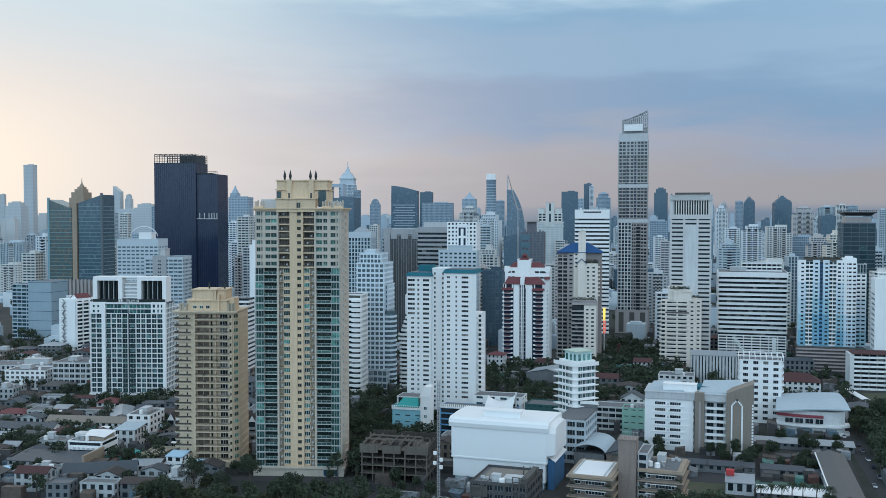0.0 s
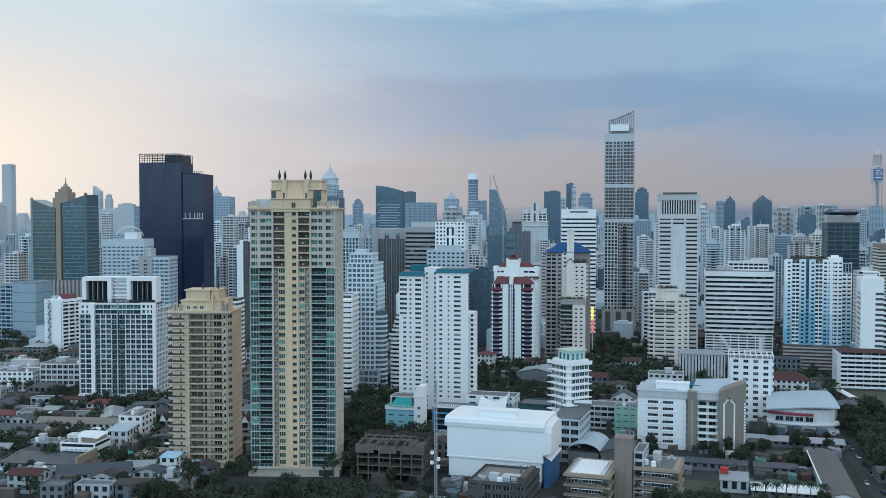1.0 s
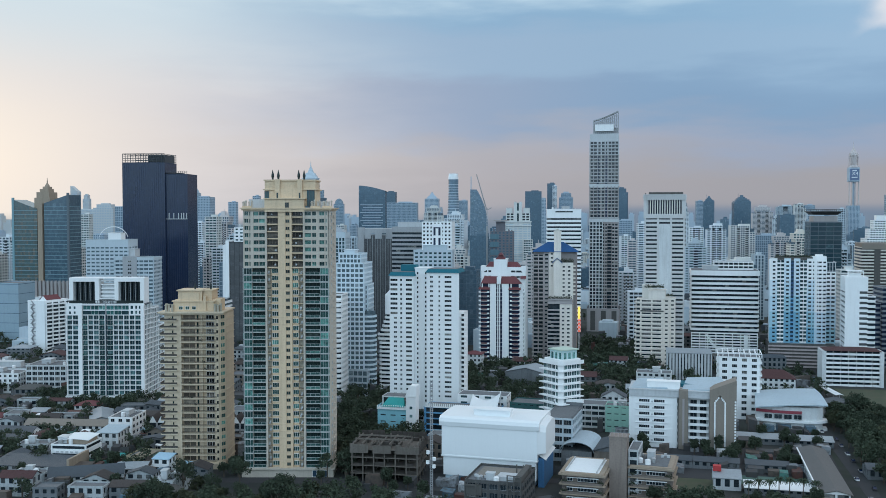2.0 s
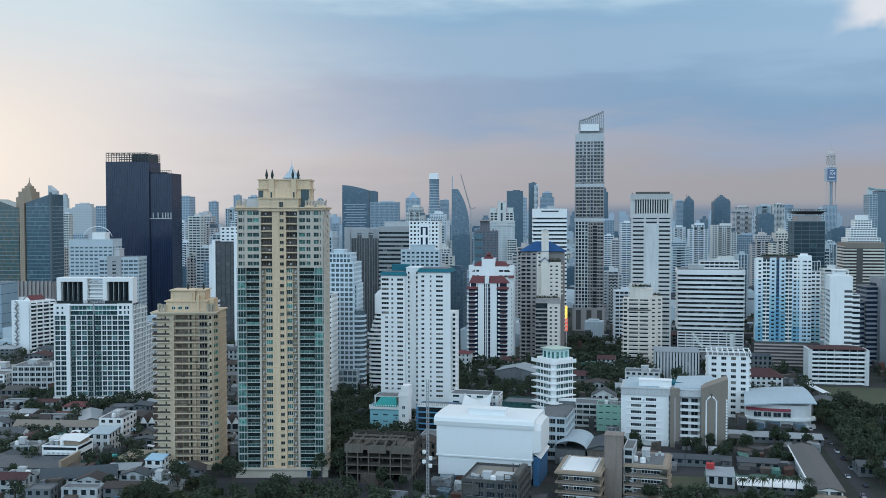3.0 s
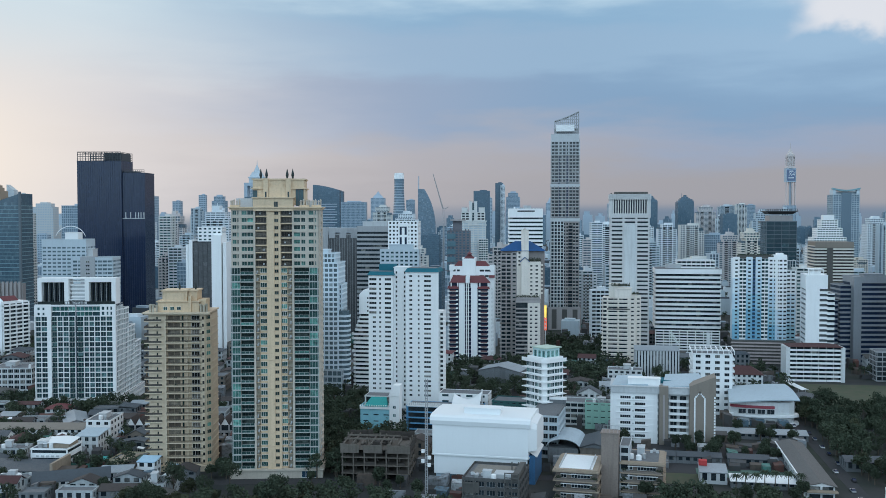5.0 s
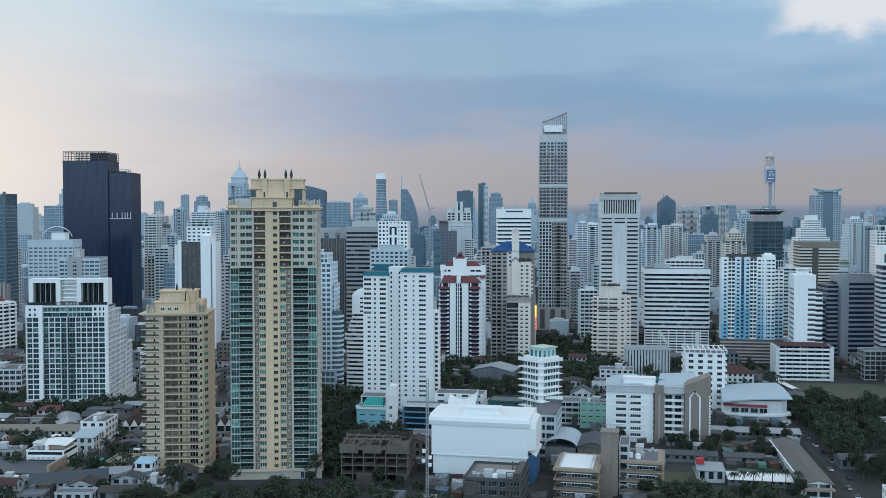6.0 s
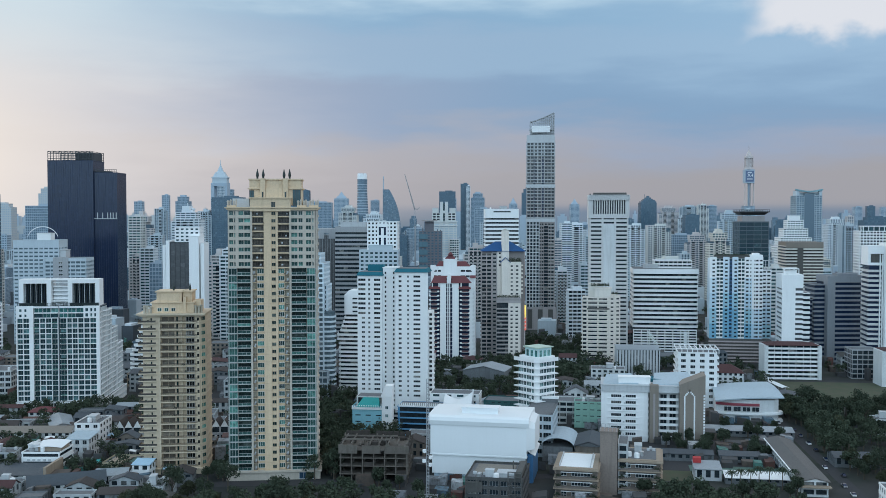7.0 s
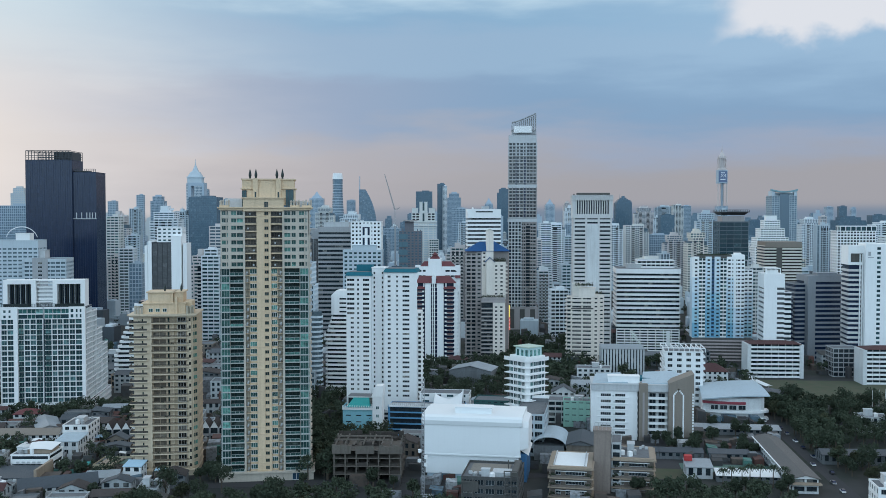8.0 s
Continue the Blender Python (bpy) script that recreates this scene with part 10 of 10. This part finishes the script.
far_tower("white apartment tower with flat roof", 563, 1776, 4, 38.4, 25, 105.3, "w", "flat")
far_tower("white apartment tower with flat roof", 350, 1245, 10, 35.6, 25, 87.6, "w", "flat")

# curved dark glass block and the needle behind it
t = thing("office_tower", "dark blue glass tower with gently curved roofline", "tower", -502.0, 1428.0, 0, 10)
W = 41.0
block(t, 0, 0, W, 16, 0, 150, 4.0, 3.0, 0.6, 0.25, 0.2, GLASSDEEP, GLASSDEEP, roof=False)
b = Boxes()
for i in range(10):
    x0, x1 = -W / 2 + W * i / 10, -W / 2 + W * (i + 1) / 10
    z0, z1 = (151 + 9.5 * math.cos((i + k) / 10 * 1.35 + 0.1) for k in (0, 1))
    b.poly([(x0, 0, 150), (x1, 0, 150), (x1, 0, z1), (x0, 0, z0)]), b.poly([(x0, 0, z0), (x1, 0, z1), (x1, 16, z1), (x0, 16, z0)]), b.poly([(x1, 16, 150), (x0, 16, 150), (x0, 16, z0), (x1, 16, z1)])
part("curved_crown", b, GLASSDEEP, t)
for k in range(30):
    c = Boxes()
    c.box(-16 + 2.5 * math.sin(k * 2.1), 17 - 3 * (k % 3 == 0), -0.9, -0.2, 14 + k * 4.0, 15.1 + k * 4.0)
    part("bright_band", c, HAZED, t)

# sail-shaped tower with a crane beside it
t = thing("office_tower", "blue glass tower with a sail-shaped curved top", "tower", -667.0, 2930.0, 0, 10)
edge = [(-28, 0)] + [(max(-15.5, 26 - 40 * max(0.0, (z - 70) / 130) ** 2.2), z) for z in (0, 40, 70, 90, 105, 120, 135, 150, 162, 174, 184, 192)] + [(-28, 192)]
b = Boxes()
n = len(edge)
b.v = [(x, 0, z) for x, z in edge] + [(x, 26, z) for x, z in edge]
b.f = [tuple(range(n)), tuple(range(2 * n - 1, n - 1, -1))] + [(i, n + i, n + (i + 1) % n, (i + 1) % n) for i in range(n)]
b.mi = [0] * len(b.f)
b.uv = [(b.v[i][0] / 4, b.v[i][2] / 4) for f in b.f for i in f]
part("sail", b, GLASSFAR, t)
b = Boxes()
b.prism([(-30, -1), (-26, -1), (-26, 27), (-30, 27)], 0, 232, 0, [(-27, 8), (-25, 8), (-25, 18), (-27, 18)])
part("mast_fin", b, HAZED, t)

t = thing("tower_crane", "slender luffing tower crane above a building site", "crane", -290.5, 1290.0, 0, 10)
b = Boxes()
lattice(b, -1.0, 1.0, -1, 100, 124, 1, 12, 0.3), lattice(b, -1.0, 1.0, 1, 100, 124, 1, 12, 0.3)
b.box(-1.2, 1.2, -1.2, 1.2, 0, 100)
part("mast", b, GREY, t)
b = Boxes()
b.prism([(-1.6, -0.8), (0.4, -0.8), (0.4, 0.8), (-1.6, 0.8)], 122, 170, 0, [(-14.8, -0.5), (-13.8, -0.5), (-13.8, 0.5), (-14.8, 0.5)])
b.prism([(0, -0.8), (3, -0.8), (3, 0.8), (0, 0.8)], 122, 125, 0, [(5.5, -0.5), (7, -0.5), (7, 0.5), (5.5, 0.5)])
part("jib", b, PINKY, t)
t = thing("building_site", "raw concrete tower under construction with dark safety nets", "building", -262.0, 1270.0, 0, 8)
SITE = plaster("raw_mauve_concrete", (0.17, 0.17, 0.19), 0.8)
block(t, -4, 0, 30, 26, 0, 92, 3.6, 5, 1.6, 2.4, 0.4, SITE, GLASSDEEP)
plain(t, "core_shaft", -6, 6, 12, 10, 92, 106, SITE, cap=0.3), plain(t, "site_deck", -5, 1, 20, 14, 106.4, 108, PINKY)
for u, z in ((-15, 97), (-9, 101), (-2, 99), (5, 96), (9, 95)):
    c = Boxes()
    c.box(u - 0.5, u + 0.5, 1, 2, 92.3, z), c.box(u - 0.5, u + 0.5, 22, 23, 92.3, z - 1)
    part("column", c, SITE, t)
c = Boxes()
for k in range(7):
    c.box(-19.4, -8, -1.4, -0.9, 20 + k * 10.4, 27 + k * 10.4)
part("safety_net", c, plaster("dusty_teal_net", (0.10, 0.19, 0.23), 0.6), t, "dusty teal safety nets")

# blue-white tower with a tiered pointed cap
t = thing("office_tower", "pale blue glass tower with tiered pointed cap", "tower", -1138.0, 2713.0, 0, 10)
block(t, 0, 0, 46, 40, 0, 205, 4.5, 4, 0.8, 0.6, 0.4, PALEWHITE, GLASSFAR, far=True)
block(t, 30, 6, 14, 28, 0, 188, 4.5, 4, 0.8, 0.6, 0.4, HAZED, GLASSFAR, far=True)
b = Boxes()
for w0, w1, z0, z1 in ((42, 42, 205, 222), (46, 46, 222, 225), (40, 24, 225, 240), (18, 3, 240, 260), (2.4, 0.6, 260, 276)):
    b.prism([(-w0 / 2, 20 - w0 / 2.4), (w0 / 2, 20 - w0 / 2.4), (w0 / 2, 20 + w0 / 2.4), (-w0 / 2, 20 + w0 / 2.4)], z0, z1, 0, [(-w1 / 2, 20 - w1 / 2.4), (w1 / 2, 20 - w1 / 2.4), (w1 / 2, 20 + w1 / 2.4), (-w1 / 2, 20 + w1 / 2.4)])
part("cap", b, PALE, t)

# slender observation tower with a screen near its top
PINKSTONE = plaster("pale_rose_stone", (0.56, 0.50, 0.48), 0.2)
t = thing("observation_tower", "slender tall tower with bright screen and tapering gold crown", "tower", 623.0, 4434.0, 0, 8)
block(t, 0, 0, 46, 40, 0, 150, 5, 6, 1.6, 2.0, 0.5, HAZED, GLASSFAR)
for q in (-19, -7, 7, 19):
    plain(t, "shaft_column", q, 4, 2.8, 8, 150, 252, PINKSTONE)
plain(t, "shaft_core", 0, 12, 9, 10, 150, 252, HAZED)
plain(t, "screen_box", 0, 0, 42, 34, 252, 312, HAZED)
b = Boxes()
b.box(-18, 18, -1.2, -0.4, 258, 306)
scr, sn, sl, sp = material("lit_screen")
sp.inputs["Base Color"].default_value = (0.05, 0.09, 0.17, 1)
sp.inputs["Emission Color"].default_value, sp.inputs["Emission Strength"].default_value = (0.12, 0.17, 0.27, 1), 0.3
part("screen", b, scr, t, "blue lit screen")
b = Boxes()
b.box(-9, 9, -1.8, -1.2, 297, 301), b.box(-12, 12, -1.8, -1.2, 268, 272)
part("screen_mark", b, PALEWHITE, t)
cu = bpy.data.curves.new("screen_letters", "FONT")
cu.body, cu.size, cu.align_x, cu.extrude = "X4", 22, "CENTER", 0.3
letters = new("screen_letters", cu)
letters.parent = t
letters.location, letters.rotation_euler = (2, -1.6, 279), (radians(90), 0, 0)
letters.data.materials.append(PALEWHITE)
b = Boxes()
for k, (r0, r1, z0, z1) in enumerate(((21, 19, 312, 322), (15, 15, 322, 362), (20, 19, 362, 372), (15, 7, 372, 388), (6, 2, 388, 398), (1.6, 0.4, 398, 424))):
    cylinder(b, 0, 17, r0, z0, z1, 12, 0, r1)
for i in range(8):
    a = math.pi * i / 4 + 0.2
    cylinder(b, 19 * math.cos(a), 17 + 19 * math.sin(a), 1.5, 322, 362, 6)
part("crown", b, PINKSTONE, t)

# filling of the far city: repeated blocks of different build
rnd = random.Random(11)
kinds = []
for i, (st, w, d, h, top) in enumerate((("b", 34, 18, 60, "flat"), ("w", 26, 22, 70, "step"), ("g", 38, 28, 80, "flat"), ("p", 24, 20, 75, "flat"), ("w", 44, 16, 42, "flat"), ("d", 36, 30, 72, "flat"), ("b", 22, 20, 66, "step"), ("i", 30, 18, 48, "flat"), ("x", 30, 24, 85, "step"), ("x", 36, 20, 70, "flat"))):
    a, r = radians(-14 + 5.4 * i), 1500 + 90 * i
    o = far_tower("pale block of the crowded city", -r * math.sin(a), r * math.cos(a), 6, w, d, h, st, top)
    o.name = "city_block"
    tagged(o, "", "building", "blocks of the crowded city")
    kinds.append(o)
for i in range(300):
    r = 1050 + 3500 * rnd.random() ** 0.75
    a = radians(rnd.uniform(-20, 44))
    x, y = -r * math.sin(a), r * math.cos(a)
    k = rnd.choice(kinds[:8] if r < 2400 else kinds)
    tall = (0.38 + 0.55 * rnd.random() ** 2) * (0.75 if r < 1500 else 1.0 if r < 2600 else 1.25)
    if free(x, y, 14) and free(x + 15, y + 15, 10):
        m = pose(x, y, 0, 0, 0, rnd.choice((0, 5, 8, 14, 96, 100))) @ Matrix.Diagonal((rnd.uniform(0.7, 1.25), rnd.uniform(0.7, 1.2), tall, 1))
        copy_thing(k, m)
# blocks out to the horizon in haze colours, paled for glow towards the sun
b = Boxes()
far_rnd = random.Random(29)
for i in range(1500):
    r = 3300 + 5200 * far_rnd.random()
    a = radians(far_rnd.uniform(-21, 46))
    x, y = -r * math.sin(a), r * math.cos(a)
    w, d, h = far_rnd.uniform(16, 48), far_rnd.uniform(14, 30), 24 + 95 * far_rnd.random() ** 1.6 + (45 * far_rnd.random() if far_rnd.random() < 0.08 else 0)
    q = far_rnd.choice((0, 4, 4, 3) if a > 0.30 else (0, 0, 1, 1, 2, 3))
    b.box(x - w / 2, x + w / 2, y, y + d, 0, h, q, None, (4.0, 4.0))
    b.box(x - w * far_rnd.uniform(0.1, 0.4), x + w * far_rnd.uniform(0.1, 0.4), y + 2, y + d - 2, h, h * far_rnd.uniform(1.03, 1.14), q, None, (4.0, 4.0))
tagged(new("horizon_blocks", b.mesh("horizon_blocks", [HAZED, GLASSFAR, GLASSDEEP, PALER, BRIGHTHAZE])), "far blocks crowding the horizon, coloured blue-grey for haze", "buildings", kind="stuff")
# carpet of low roofs between the towers; the pale ones carry painted haze
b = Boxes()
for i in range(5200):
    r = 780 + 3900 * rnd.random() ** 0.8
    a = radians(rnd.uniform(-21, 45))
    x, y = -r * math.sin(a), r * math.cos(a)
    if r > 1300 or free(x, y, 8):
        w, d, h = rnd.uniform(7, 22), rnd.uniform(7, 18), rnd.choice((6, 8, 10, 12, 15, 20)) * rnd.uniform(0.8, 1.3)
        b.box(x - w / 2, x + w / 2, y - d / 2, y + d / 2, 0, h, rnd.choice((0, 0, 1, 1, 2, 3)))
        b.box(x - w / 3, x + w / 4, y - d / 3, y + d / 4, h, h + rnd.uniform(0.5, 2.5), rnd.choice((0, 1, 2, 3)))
tagged(new("low_roofs", b.mesh("low_roofs", [PALE, HAZED, SHEETDK, PALEWHITE])), "low roofs of the far city, dark or paled for haze", "roofs", kind="stuff")
